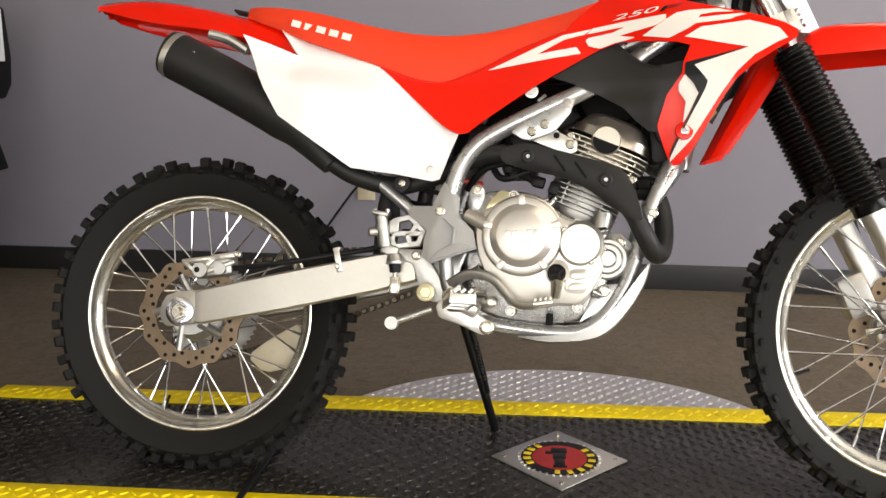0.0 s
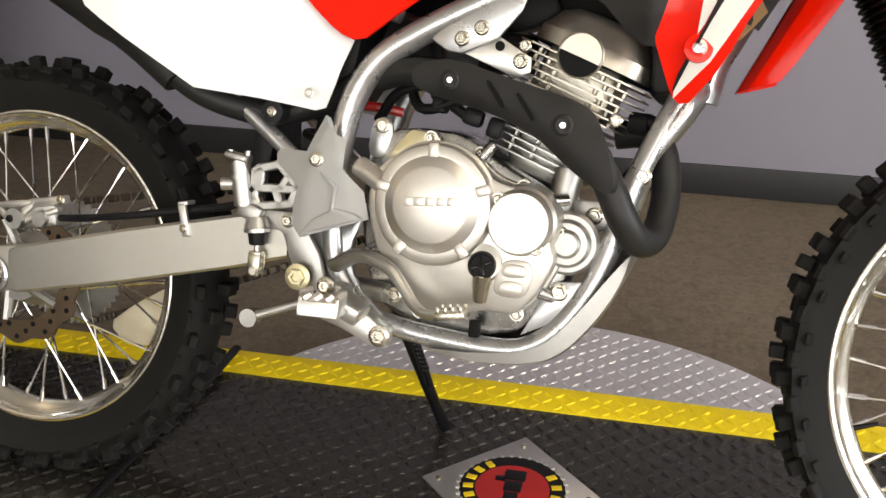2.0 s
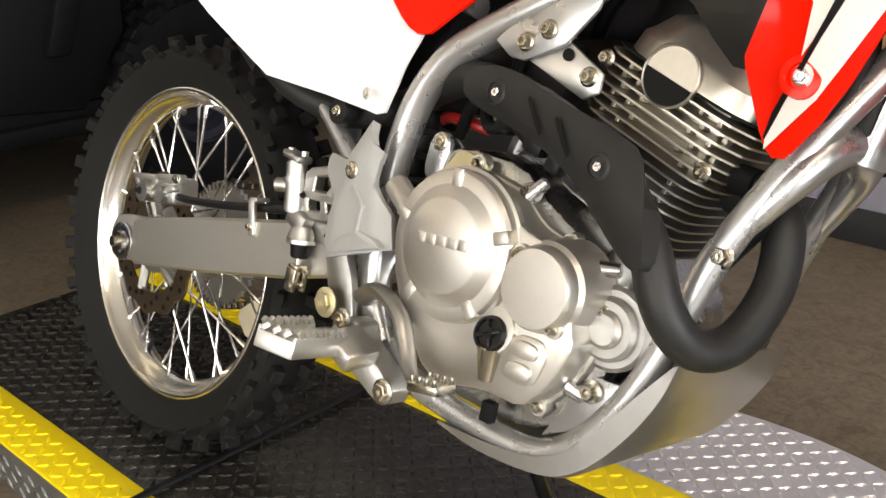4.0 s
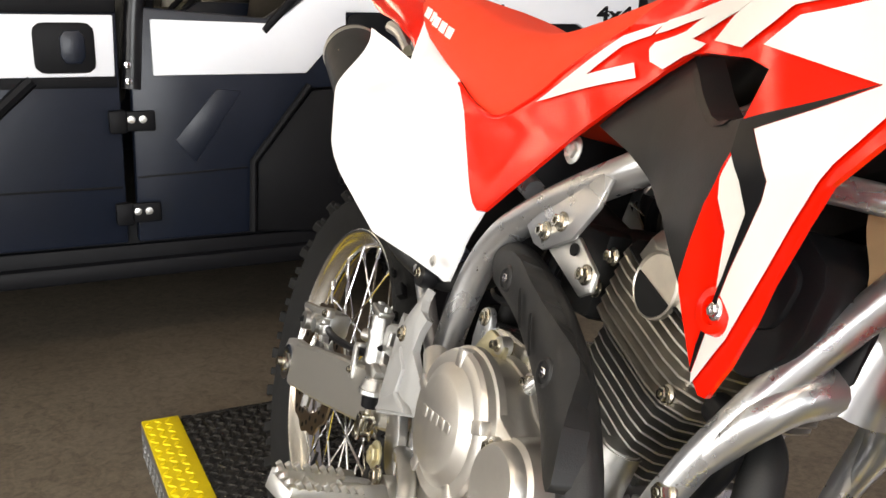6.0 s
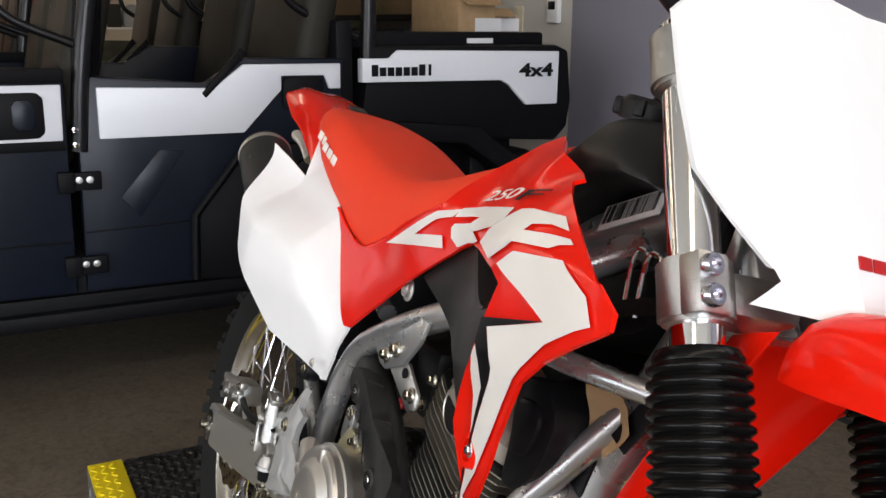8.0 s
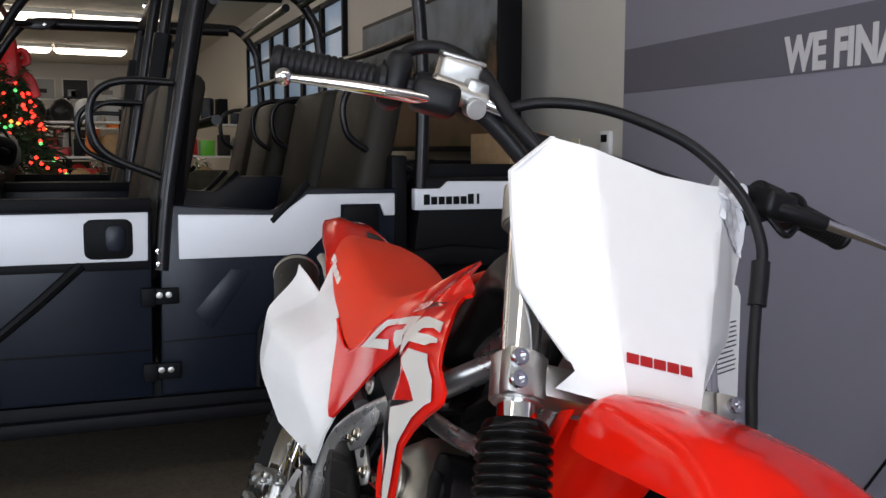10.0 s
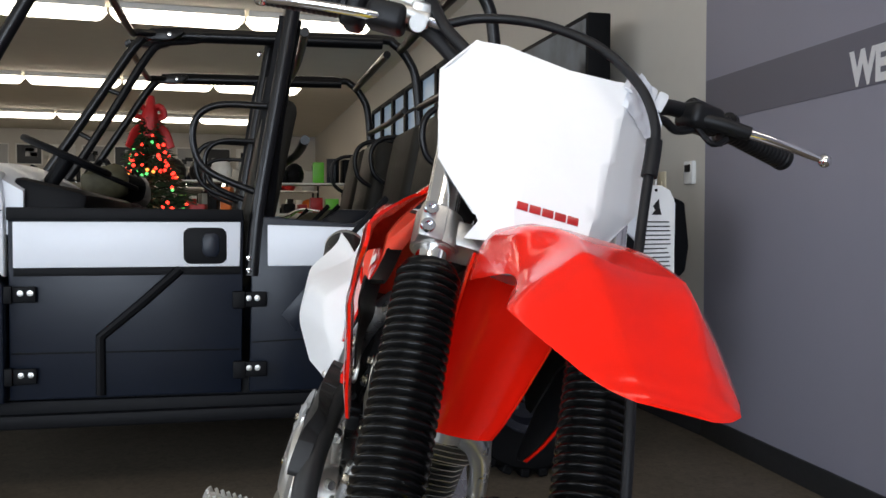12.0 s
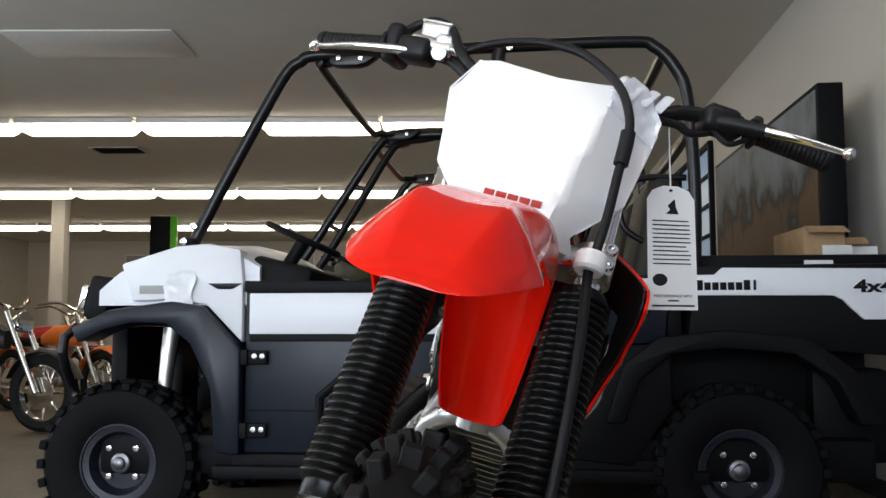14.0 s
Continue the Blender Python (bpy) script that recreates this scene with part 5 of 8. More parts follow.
lathe(bm, [(0.0470, 0.0), (0.0455, 0.034), (0.0440, 0.046), (0.0400, 0.0500), (0.0385, 0.0600), (0.0360, 0.0640), (0.0, 0.0652)], pose(0.7875, -0.099, 0.490, 90, 0, 0), 48)
part("generator_cover", bm, CASE, bike, "small round engine cover", 25)
bm = bmesh.new()
rod(bm, (0.745, -0.147, 0.388), (0.747, -0.154, 0.424), 0.0085, 0.0125, 20, 0.001)
part("oil_drain", bm, ZINC, bike, "brassy drain cylinder")
bm = bmesh.new()
lathe(bm, [(0.024, 0.0), (0.022, 0.012), (0.0, 0.014)], pose(0.747, -0.141, 0.436, 80, 0, 0), 28)
part("filler_neck", bm, CASE, bike)
bm = bmesh.new()
CAP = pose(0.746, -0.148, 0.4320, 74, 0, 0)
lathe(bm, [(0.0150, 0.0), (0.0176, 0.003), (0.0176, 0.010), (0.0165, 0.0125), (0.0140, 0.0125), (0.0132, 0.0095), (0.0, 0.0095)], CAP, 28)
b2 = bmesh.new()
for a in (25, 115):
    box(b2, (0, 0, 0.0105), (0.027, 0.0042, 0.005), (0, 0, a), bevel=0.001)
rod(b2, (0, 0, 0.008), (0, 0, 0.0130), 0.006, seg=14, bevel=0.0008)
b2.transform(CAP)
take(bm, b2)
part("oil_filler_cap", bm, CAGE, bike, "glossy black oil filler cap")
bm = bmesh.new()
prism(bm, rounded([(0.761, 0.399), (0.800, 0.397), (0.810, 0.430), (0.802, 0.445), (0.772, 0.443), (0.762, 0.425)], 2, 0.2), -0.1515, -0.146, 0.002)
boss = part("case_boss", bm, CASE, bike)
for dx, dz in ((0.786, 0.431), (0.783, 0.410)):
    bm = bmesh.new()
    ol = rounded([(dx - 0.016, dz - 0.008), (dx + 0.012, dz - 0.008), (dx + 0.016, dz), (dx + 0.012, dz + 0.008), (dx - 0.012, dz + 0.008)], 2, 0.22)
    prism(bm, ol, -0.1550, -0.147, 0.002)
    part("boss_rib", bm, CASE, boss)
bm = bmesh.new()
for r0, h0 in ((0.040, 0.004), (0.030, 0.012), (0.018, 0.018)):
    lathe(bm, [(r0, 0.0), (r0, h0), (r0 - 0.004, h0 + 0.003), (0, h0 + 0.003)], pose(0.840, -0.099, 0.466, 90, 0, 0), 36)
part("front_case_boss", bm, CAST, bike)
for p in ((0.659, -0.117, 0.582), (0.723, -0.112, 0.567), (0.781, -0.110, 0.531), (0.833, -0.112, 0.481), (0.816, -0.112, 0.425), (0.786, -0.112, 0.371), (0.7595, -0.154, 0.515), (0.8095, -0.152, 0.459), (0.604, -0.118, 0.427), (0.660, -0.118, 0.360)):
    bm = bmesh.new()
    rod(bm, (p[0], p[1] + 0.012, p[2]), (p[0], p[1] - 0.001, p[2]), 0.0105, 0.0092, 16, 0.001)
    part("bolt_boss", bm, CASE, bike)
    bolt(p, 0.0062, 0.010, name="cover_bolt")
# cast ribs and bosses round the cover's joint
for (x0, z0), (x1, z1) in (((0.834, 0.455), (0.852, 0.470)), ((0.812, 0.402), (0.830, 0.396)), ((0.600, 0.440), (0.580, 0.430)), ((0.815, 0.516), (0.838, 0.520)), ((0.724, 0.562), (0.738, 0.580))):
    bm = bmesh.new()
    rod(bm, (x0, -0.112, z0), (x1, -0.106, z1), 0.0085, 0.0070, 12, 0.001)
    part("case_rib", bm, CRANK, bike)
bm = bmesh.new()
rod(bm, (0.572, -0.138, 0.541), (0.618, -0.150, 0.518), 0.0135, 0.0135, 20, 0.002)
part("cable_boss", bm, CASE, bike)
bm = bmesh.new()
prism(bm, rounded([(0.603, 0.552), (0.612, 0.568), (0.632, 0.592), (0.656, 0.588), (0.671, 0.583), (0.669, 0.569), (0.63, 0.560)], 1, 0.15), -0.116, -0.110, 0.002)
part("upper_case_bracket", bm, YELLOWZINC, bike, "yellow passivated bracket over the clutch cover")
bm = bmesh.new()
prism(bm, rounded([(0.573, 0.598), (0.592, 0.606), (0.604, 0.590), (0.596, 0.559), (0.584, 0.547), (0.569, 0.557)], 1, 0.22), -0.100, -0.092, 0.002)
part("cable_link", bm, FRAME, bike)
bolt((0.588, -0.100, 0.593), 0.009)
# black block drawn as the shade of a slot
bm = bmesh.new()
box(bm, (0.735, -0.118, 0.347), (0.014, 0.012, 0.022), bevel=0.002)
part("drain_slot_shade", bm, DARK, bike)
bm = bmesh.new()
rod(bm, (0.820, -0.078, 0.492), (0.832, -0.074, 0.556), 0.019, 0.019, 20, 0.002)
part("cylinder_stud_cover", bm, CAST, bike)
bm = bmesh.new()
rod(bm, (0.560, -0.090, 0.378), (0.612, -0.106, 0.376), 0.013, 0.013, 18, 0.002)
part("pivot_spacer", bm, CAST, bike)
bolt((0.622, -0.106, 0.375), 0.009, 0.008)

# cylinder and head, leaning forwards along their own axis
CYL = pose(0.782, 0.0, 0.552, 0, 21.0, 0)


def fin(w, d, z, t=0.0020, cut=0.016):
    b = bmesh.new()
    ol = rounded([(-w, -d), (w, -d), (w, d), (-w, d)], 2, 0.14)
    f = b.faces.new([b.verts.new((u, v, z)) for u, v in ol])
    ret = bmesh.ops.extrude_face_region(b, geom=[f])
    bmesh.ops.translate(b, verts=[v for v in ret["geom"] if isinstance(v, bmesh.types.BMVert)], vec=(0, 0, t))
    return b


bm = bmesh.new()
box(bm, (0, 0, 0.035), (0.090, 0.100, 0.10), bevel=0.02)
bm.transform(CYL)
cyl = part("cylinder", bm, CAST, bike, "finned cast cylinder")
for k in range(8):
    b = fin(0.072, 0.078, 0.008 + 0.0095 * k)
    b.transform(CYL)
    part("cooling_fin", b, CAST, cyl)
bm = bmesh.new()
box(bm, (0.0, 0, 0.120), (0.108, 0.116, 0.085), bevel=0.02)
bm.transform(CYL)
head = part("cylinder_head", bm, HEADCAST, bike, "finned cast cylinder head")
for k in range(7):
    b = fin(0.083 + 0.001 * k, 0.088, 0.086 + 0.0095 * k)
    b.transform(CYL)
    part("cooling_fin", b, HEADCAST, head)
bm = bmesh.new()
secs = []
for z, w, d in ((0.153, 0.080, 0.086), (0.172, 0.078, 0.084), (0.178, 0.073, 0.079), (0.196, 0.062, 0.070), (0.206, 0.045, 0.055), (0.210, 0.025, 0.03)):
    secs.append([(u + 0.004, v, z) for u, v in rounded([(-w, -d), (w, -d), (w, d), (-w, d)], 2, 0.18)])
loft(bm, secs)
bm.transform(CYL)
part("head_cover", bm, HEADCAST, bike, "cast cylinder head cover")
bm = bmesh.new()
lathe(bm, [(0.029, 0.0), (0.029, 0.005), (0.0275, 0.0065), (0.026, 0.004), (0.0, 0.004)], CYL @ pose(-0.004, -0.086, 0.153, 90, 0, 0), 40)
part("cam_cover_ring", bm, HEADCAST, head)
# black half disc paints the shade in the ring's lower half
bm = bmesh.new()
ol = [(0.0258 * math.cos(t), 0.0258 * math.sin(t)) for t in np.linspace(math.pi * 1.02, math.pi * 1.98, 18)]
prism(bm, [(u - 0.004, 0.152 + v) for u, v in ol], -0.0915, -0.088, 0)
bm.transform(CYL)
part("cam_recess_shade", bm, DARK, head)
for u, v in ((-0.072, 0.10), (-0.072, 0.135), (0.070, 0.10)):
    p = CYL @ Vector((u, -0.088, v))
    bolt(tuple(p), 0.0075, 0.010, name="head_bolt")
bm = bmesh.new()
tube(bm, [CYL @ Vector((0.088, -0.05, 0.105)), CYL @ Vector((0.115, -0.06, 0.115)), CYL @ Vector((0.125, -0.055, 0.085)), CYL @ Vector((0.11, -0.04, 0.03))], 0.010, 12)
rod(bm, CYL @ Vector((0.085, -0.05, 0.105)), CYL @ Vector((0.108, -0.058, 0.112)), 0.014)
part("spark_plug_lead", bm, BLACKP, bike, "black spark plug lead")

# carburettor side: dark intake parts, hoses, red and black bits
bm = bmesh.new()
tube(bm, [(0.760, 0, 0.700), (0.70, 0, 0.700), (0.64, 0, 0.690), (0.56, 0, 0.70)], [0.026, 0.030, 0.034, 0.045], 18, 4)
box(bm, (0.665, 0.0, 0.675), (0.07, 0.11, 0.09), bevel=0.012)
part("throttle_body", bm, SATIN, bike)
bm = bmesh.new()
for pts in ([(0.64, -0.06, 0.70), (0.66, -0.085, 0.64), (0.70, -0.09, 0.61)], [(0.60, -0.05, 0.68), (0.63, -0.08, 0.62), (0.69, -0.095, 0.632)], [(0.56, -0.04, 0.60), (0.60, -0.07, 0.64), (0.67, -0.08, 0.655)]):
    tube(bm, pts, 0.007, 10)
part("intake_hose", bm, BLACKP, bike)
bm = bmesh.new()
tube(bm, [(0.515, -0.020, 0.612), (0.530, -0.034, 0.617), (0.556, -0.038, 0.617), (0.590, -0.026, 0.612)], 0.0065, 10)
rod(bm, (0.575, -0.06, 0.565), (0.595, -0.06, 0.560), 0.007)
part("red_hose", bm, REDPART, bike, "small red hose")
for p, s in (((0.705, -0.088, 0.612), (0.026, 0.02, 0.022)), ((0.735, -0.09, 0.600), (0.02, 0.02, 0.026)), ((0.66, -0.085, 0.625), (0.022, 0.02, 0.02))):
    bm = bmesh.new()
    box(bm, p, s, (0, 15, 0), bevel=0.005)
    part("connector", bm, BLACKP, bike)
bm = bmesh.new()
box(bm, (0.42, 0, 0.735), (0.26, 0.15, 0.20), (0, 10, 0), bevel=0.03)
part("airbox", bm, BLACKP, bike, "black plastic airbox")
bm = bmesh.new()
prism(bm, rounded([(0.372, 0.42), (0.400, 0.43), (0.412, 0.58), (0.392, 0.63), (0.376, 0.55)], 1, 0.2), -0.05, 0.05, 0.006)
part("mud_guard", bm, BLACKP, bike)
bm = bmesh.new()
rod(bm, (0.50, 0, 0.76), (0.44, 0, 0.42), 0.016)
for k in range(9):
    c = Vector((0.50, 0, 0.72)).lerp(Vector((0.452, 0, 0.48)), k / 8)
    lathe(bm, [(0.032 + 0.005 * math.cos(t), 0.005 * math.sin(t)) for t in np.linspace(0, 2 * math.pi, 7)[:-1]], Matrix.Translation(c) @ pose(0, 0, 0, 6, 10, 0), 20, close=True)
part("rear_shock", bm, SATIN, bike, "dark rear shock absorber")
bm = bmesh.new()
lathe(bm, [(0.017, -0.008), (0.018, 0.0), (0.015, 0.010), (0.0, 0.011)], pose(0.441, -0.112, 0.600, 90, 0, 0), 24)
part("rubber_bush", bm, BLACKP, bike)
bolt((0.441, -0.123, 0.600), 0.006)
# frame guard
gd = [(0.528, 0.601), (0.535, 0.590), (0.5446, 0.5784), (0.560, 0.572), (0.5595, 0.535), (0.570, 0.525), (0.587, 0.509), (0.595, 0.475), (0.578, 0.469), (0.5066, 0.4443), (0.4924, 0.459), (0.493, 0.4865), (0.499, 0.5086), (0.4604, 0.5356), (0.459, 0.547), (0.465, 0.5546), (0.508, 0.5537), (0.5133, 0.567)]


def guard_place(u, v):
    """The guard's skin: a raised lower pad that falls away to the edges and to the rear wing."""
    d = abs(u - 0.538) - 0.03 + 0.3 * max(0.0, v - 0.50)
    return Vector((u, -0.160 + 0.35 * max(0.0, d) + 0.25 * max(0.0, v - 0.56), v))


bm = bmesh.new()
sheet(bm, gd, guard_place, -0.010, 0.008)
guard = part("frame_guard", bm, GUARD, bike, "grey plastic frame guard", 30)
bm = bmesh.new()
prism(bm, [(0.530, 0.532), (0.5555, 0.5135), (0.552, 0.486), (0.578, 0.482), (0.590, 0.4755), (0.577, 0.4715), (0.508, 0.449), (0.5245, 0.470), (0.5465, 0.482), (0.549, 0.511)], -0.1645, -0.154, 0.002)
part("guard_pad", bm, GUARD, guard)
bolt((0.524, -0.160, 0.545), 0.0085, 0.006)
# rear brake master cylinder, pedal and footrest
bm = bmesh.new()
rod(bm, (0.406, -0.140, 0.534), (0.4165, -0.140, 0.474), 0.0120, 0.0130, 20, 0.002)
rod(bm, (0.4085, -0.140, 0.515), (0.4095, -0.140, 0.509), 0.0145, 0.0145, 20, 0.001)
box(bm, (0.4055, -0.140, 0.5385), (0.033, 0.022, 0.009), (0, 9, 0), bevel=0.003)
for dx in (-0.012, 0.013):
    rod(bm, (0.4055 + dx, -0.140, 0.541), (0.4055 + dx, -0.140, 0.547), 0.0045, seg=6)
rod(bm, (0.401, -0.140, 0.503), (0.385, -0.148, 0.501), 0.0085, seg=16, bevel=0.001)
box(bm, (0.426, -0.138, 0.468), (0.034, 0.018, 0.022), (0, 20, 0), bevel=0.004)
rod(bm, (0.435, -0.140, 0.462), (0.4365, -0.140, 0.447), 0.0125, 0.0175, 20, 0.002)
rod(bm, (0.4365, -0.140, 0.447), (0.437, -0.140, 0.442), 0.0175, seg=20)
part("rear_master_cylinder", bm, CAST, bike, "silver rear brake master cylinder")
bm = bmesh.new()
rod(bm, (0.437, -0.140, 0.442), (0.4378, -0.140, 0.425), 0.0125, 0.0105, 18, 0.001)
part("rubber_bellows", bm, INK, bike)
bm = bmesh.new()
rod(bm, (0.4378, -0.140, 0.425), (0.438, -0.140, 0.395), 0.0040)
for dy in (-0.008, 0.008):
    box(bm, (0.438, -0.140 + dy, 0.399), (0.017, 0.004, 0.028), (0, 3, 0), bevel=0.001)
box(bm, (0.438, -0.140, 0.413), (0.017, 0.016, 0.008), bevel=0.001)
rod(bm, (0.438, -0.152, 0.391), (0.438, -0.128, 0.391), 0.005)
part("push_rod", bm, ZINC, bike)
bm = bmesh.new()
prism(bm, rounded([(0.436, 0.472), (0.437, 0.447), (0.468, 0.446), (0.479, 0.414), (0.490, 0.388), (0.508, 0.372), (0.536, 0.370), (0.522, 0.42), (0.503, 0.45), (0.494, 0.472)], 1, 0.15), -0.130, -0.118, 0.002)
hanger = part("footrest_bracket", bm, CAST, bike, "cast footrest bracket with cut-outs")
TRUSS = [(0.4275, 0.521), (0.4335, 0.5255), (0.462, 0.533), (0.489, 0.506), (0.480, 0.4825), (0.434, 0.4755), (0.428, 0.486)]
for (x0, z0), (x1, z1) in list(zip(TRUSS, TRUSS[1:] + TRUSS[:1])) + [((0.428, 0.5000), (0.488, 0.5025)), ((0.466, 0.5025), (0.476, 0.518)), ((0.458, 0.500), (0.465, 0.480)), ((0.435, 0.503), (0.436, 0.524))]:
    n = math.hypot(x1 - x0, z1 - z0)
    bm = bmesh.new()
    box(bm, ((x0 + x1) / 2, -0.130, (z0 + z1) / 2), (n + 0.009, 0.016, 0.0115), (0, -math.degrees(math.atan2(z1 - z0, x1 - x0)), 0), bevel=0.002, seg=1)
    part("bracket_strut", bm, CAST, hanger)
bolt((0.476, -0.130, 0.460), 0.0085, 0.008)
bolt((0.499, -0.142, 0.3895), 0.0155, 0.010, material=YELLOWZINC)
bm = bmesh.new()
prism(bm, rounded([(0.520, 0.366), (0.543, 0.388), (0.564, 0.386), (0.574, 0.367), (0.602, 0.352), (0.628, 0.334), (0.626, 0.314), (0.606, 0.314), (0.567, 0.331), (0.526, 0.343)], 1, 0.15), -0.150, -0.119, 0.004)
box(bm, (0.583, -0.172, 0.366), (0.046, 0.044, 0.024), (8, 24, 0), bevel=0.006)
part("footrest_hanger", bm, ALU, bike, "bright forged footrest hanger")
bolt((0.619, -0.150, 0.328), 0.0125, 0.010)
bolt((0.544, -0.154, 0.385), 0.0105, 0.010)
bm = bmesh.new()
tube(bm, [(0.545, -0.130, 0.408), (0.578, -0.146, 0.426), (0.604, -0.154, 0.427), (0.632, -0.160, 0.416), (0.654, -0.167, 0.394), (0.672, -0.176, 0.377), (0.690, -0.186, 0.371), (0.716, -0.196, 0.376)], [0.013, 0.013, 0.0125, 0.012, 0.011, 0.010, 0.009, 0.0085], 12, 5, 0.7)
rod(bm, (0.437, -0.138, 0.329), (0.437, -0.156, 0.329), 0.0125)
rod(bm, (0.437, -0.148, 0.329), (0.512, -0.142, 0.358), 0.0065)
part("brake_pedal", bm, CAST, bike, "silver rear brake pedal")
bm = bmesh.new()
box(bm, (0.724, -0.199, 0.378), (0.038, 0.028, 0.010), (0, -10, 0), bevel=0.002)
for k in range(4):
    for s in (-1, 1):
        box(bm, (0.710 + 0.0092 * k, -0.199 + s * 0.012, 0.383 + 0.0015 * k), (0.004, 0.004, 0.008), bevel=0.0008)
part("pedal_tip", bm, ZINC, bike)
PEG = pose(0.574, -0.232, 0.380, -8, 0, 0) @ pose(0, 0, 0, 0, 0, 15)
for s in (-1, 1):
    bm = bmesh.new()
    for dx in (-0.021, 0.021):
        box(bm, (dx, 0.0, -0.004), (0.005, 0.094, 0.022), bevel=0.0012)
        for k in range(8):
            box(bm, (dx, -0.040 + 0.0112 * k, 0.010), (0.005, 0.006, 0.010), (45, 0, 0), bevel=0.0008)
    for yy in (-0.045, -0.004, 0.040):
        box(bm, (0, yy, -0.006), (0.044, 0.006, 0.018), bevel=0.0012)
    for k in (-1, 0, 1):
        box(bm, (0.013 * k, -0.047, 0.008), (0.006, 0.005, 0.010), (0, 45, 0), bevel=0.0008)
    box(bm, (0.002, 0.052, -0.006), (0.030, 0.030, 0.022), bevel=0.005)
    bm.transform(PEG)
    if s > 0:
        bm = mirrored(bm)
    part("footrest", bm, ALU, bike, "toothed steel footrest")

# -- exhaust --
EX = [(0.880, -0.015, 0.603), (0.915, -0.020, 0.606), (0.940, -0.028, 0.586), (0.950, -0.042, 0.534), (0.944, -0.078, 0.487), (0.928, -0.118, 0.478), (0.908, -0.146, 0.505), (0.880, -0.148, 0.556), (0.835, -0.140, 0.600), (0.765, -0.126, 0.634), (0.690, -0.112, 0.655), (0.62, -0.100, 0.664), (0.555, -0.080, 0.648), (0.49, -0.070, 0.618), (0.42, -0.085, 0.599), (0.345, -0.108, 0.614), (0.285, -0.120, 0.648)]
bm = bmesh.new()
tube(bm, EX, 0.0184, 20, 8)
part("exhaust_pipe", bm, SATIN, bike, "satin black exhaust pipe")
bm = bmesh.new()
path = [Vector((0.30, -0.120, 0.633)), Vector((0.245, -0.121, 0.690)), Vector((0.20, -0.122, 0.727)), Vector((0.10, -0.122, 0.783)), Vector((-0.035, -0.122, 0.850)), Vector((-0.052, -0.122, 0.858))]
tube(bm, path, [0.022, 0.036, 0.047, 0.0485, 0.0485, 0.040], 40, 3)
muf = part("muffler", bm, SATIN, bike, "satin black cylindrical muffler")
ax = (path[4] - path[3]).normalized()
mm = Matrix.Translation(path[4]) @ ax.to_track_quat("Z", "Y").to_matrix().to_4x4()
bm = bmesh.new()
lathe(bm, [(0.0490, -0.004), (0.0495, 0.004), (0.044, 0.016), (0.030, 0.022), (0.018, 0.022), (0.016, 0.030), (0.013, 0.030), (0.013, 0.010), (0, 0.010)], mm, 40)
part("end_cap", bm, ALU, muf, "steel muffler end cap")
bolt((0.02, -0.16, 0.845), 0.006, 0.006, parent=muf)
sh = [(0.632, 0.655), (0.638, 0.673), (0.688, 0.681), (0.759, 0.660), (0.828, 0.643), (0.864, 0.629), (0.882, 0.597), (0.897, 0.547), (0.893, 0.534), (0.877, 0.538), (0.842, 0.559), (0.798, 0.594), (0.749, 0.615), (0.67, 0.632), (0.638, 0.643)]
cx = curve_points([(0.62, 0, 0.665), (0.69, 0, 0.660), (0.765, 0, 0.638), (0.835, 0, 0.603), (0.90, 0, 0.545)], 6)


def shield_place(u, v):
    d = min((Vector((u, 0, v)) - c).length for c in cx)
    return Vector((u, -0.142 - 0.18 * (u - 0.685) + 4.0 * d * d + 22.0 * max(0.0, d - 0.016) ** 2, v))


bm = bmesh.new()
sheet(bm, rounded(sh, 1, 0.22), shield_place, -0.024, 0.010)
shield = part("heat_shield", bm, SATIN, bike, "satin black exhaust heat shield", 60)
# black strips laid on the shield for the shade in its slots
for c, a in (((0.745, 0.640), 54), ((0.784, 0.627), 54)):
    bm = bmesh.new()
    ol = rounded([(c[0] - 0.019, c[1] - 0.0024), (c[0] + 0.019, c[1] - 0.0024), (c[0] + 0.019, c[1] + 0.0024), (c[0] - 0.019, c[1] + 0.0024)], 1, 0.15)
    ca, sa = math.cos(radians(-a)), math.sin(radians(-a))
    ol = [(c[0] + (u - c[0]) * ca - (v - c[1]) * sa, c[1] + (u - c[0]) * sa + (v - c[1]) * ca) for u, v in ol]
    sheet(bm, ol, lambda u, v: shield_place(u, v) - Vector((0, 0.0040, 0)), 0.0006, 0.006)
    part("shield_slot_shade", bm, DARK, shield)
for p in ((0.685, shield_place(0.685, 0.654).y, 0.654), (0.831, shield_place(0.831, 0.609).y, 0.609)):
    bm = bmesh.new()
    lathe(bm, [(0.013, 0.0), (0.012, 0.002), (0.0095, 0.003), (0.009, 0.0005), (0, 0.0005)], pose(*p, 90, 0, 0), 24)
    part("screw_recess", bm, SATIN, shield)
    bolt((p[0], p[1] + 0.0005, p[2]), 0.0046, 0.0045, material=BOLTBLUE, parent=shield, flange=False)

# -- bodywork --
def finer(*rows, n=4):
    """Eases more sections in between those given."""
    out = []
    for i in range(len(rows) - 1):
        a, b, e, d = rows[max(0, i - 1)], rows[i], rows[i + 1], rows[min(len(rows) - 1, i + 2)]
        for k in range(n):
            t = k / n
            lin = [p + (q - p) * t for p, q in zip(b, e)]
            cub = [0.5 * (2 * q + (r - p) * t + (2 * p - 5 * q + 4 * r - s) * t * t + (3 * q - p - 3 * r + s) * t ** 3) for p, q, r, s in zip(a, b, e, d)]
            out.append([lin[0]] + cub[1:])
    return out + [list(rows[-1])]


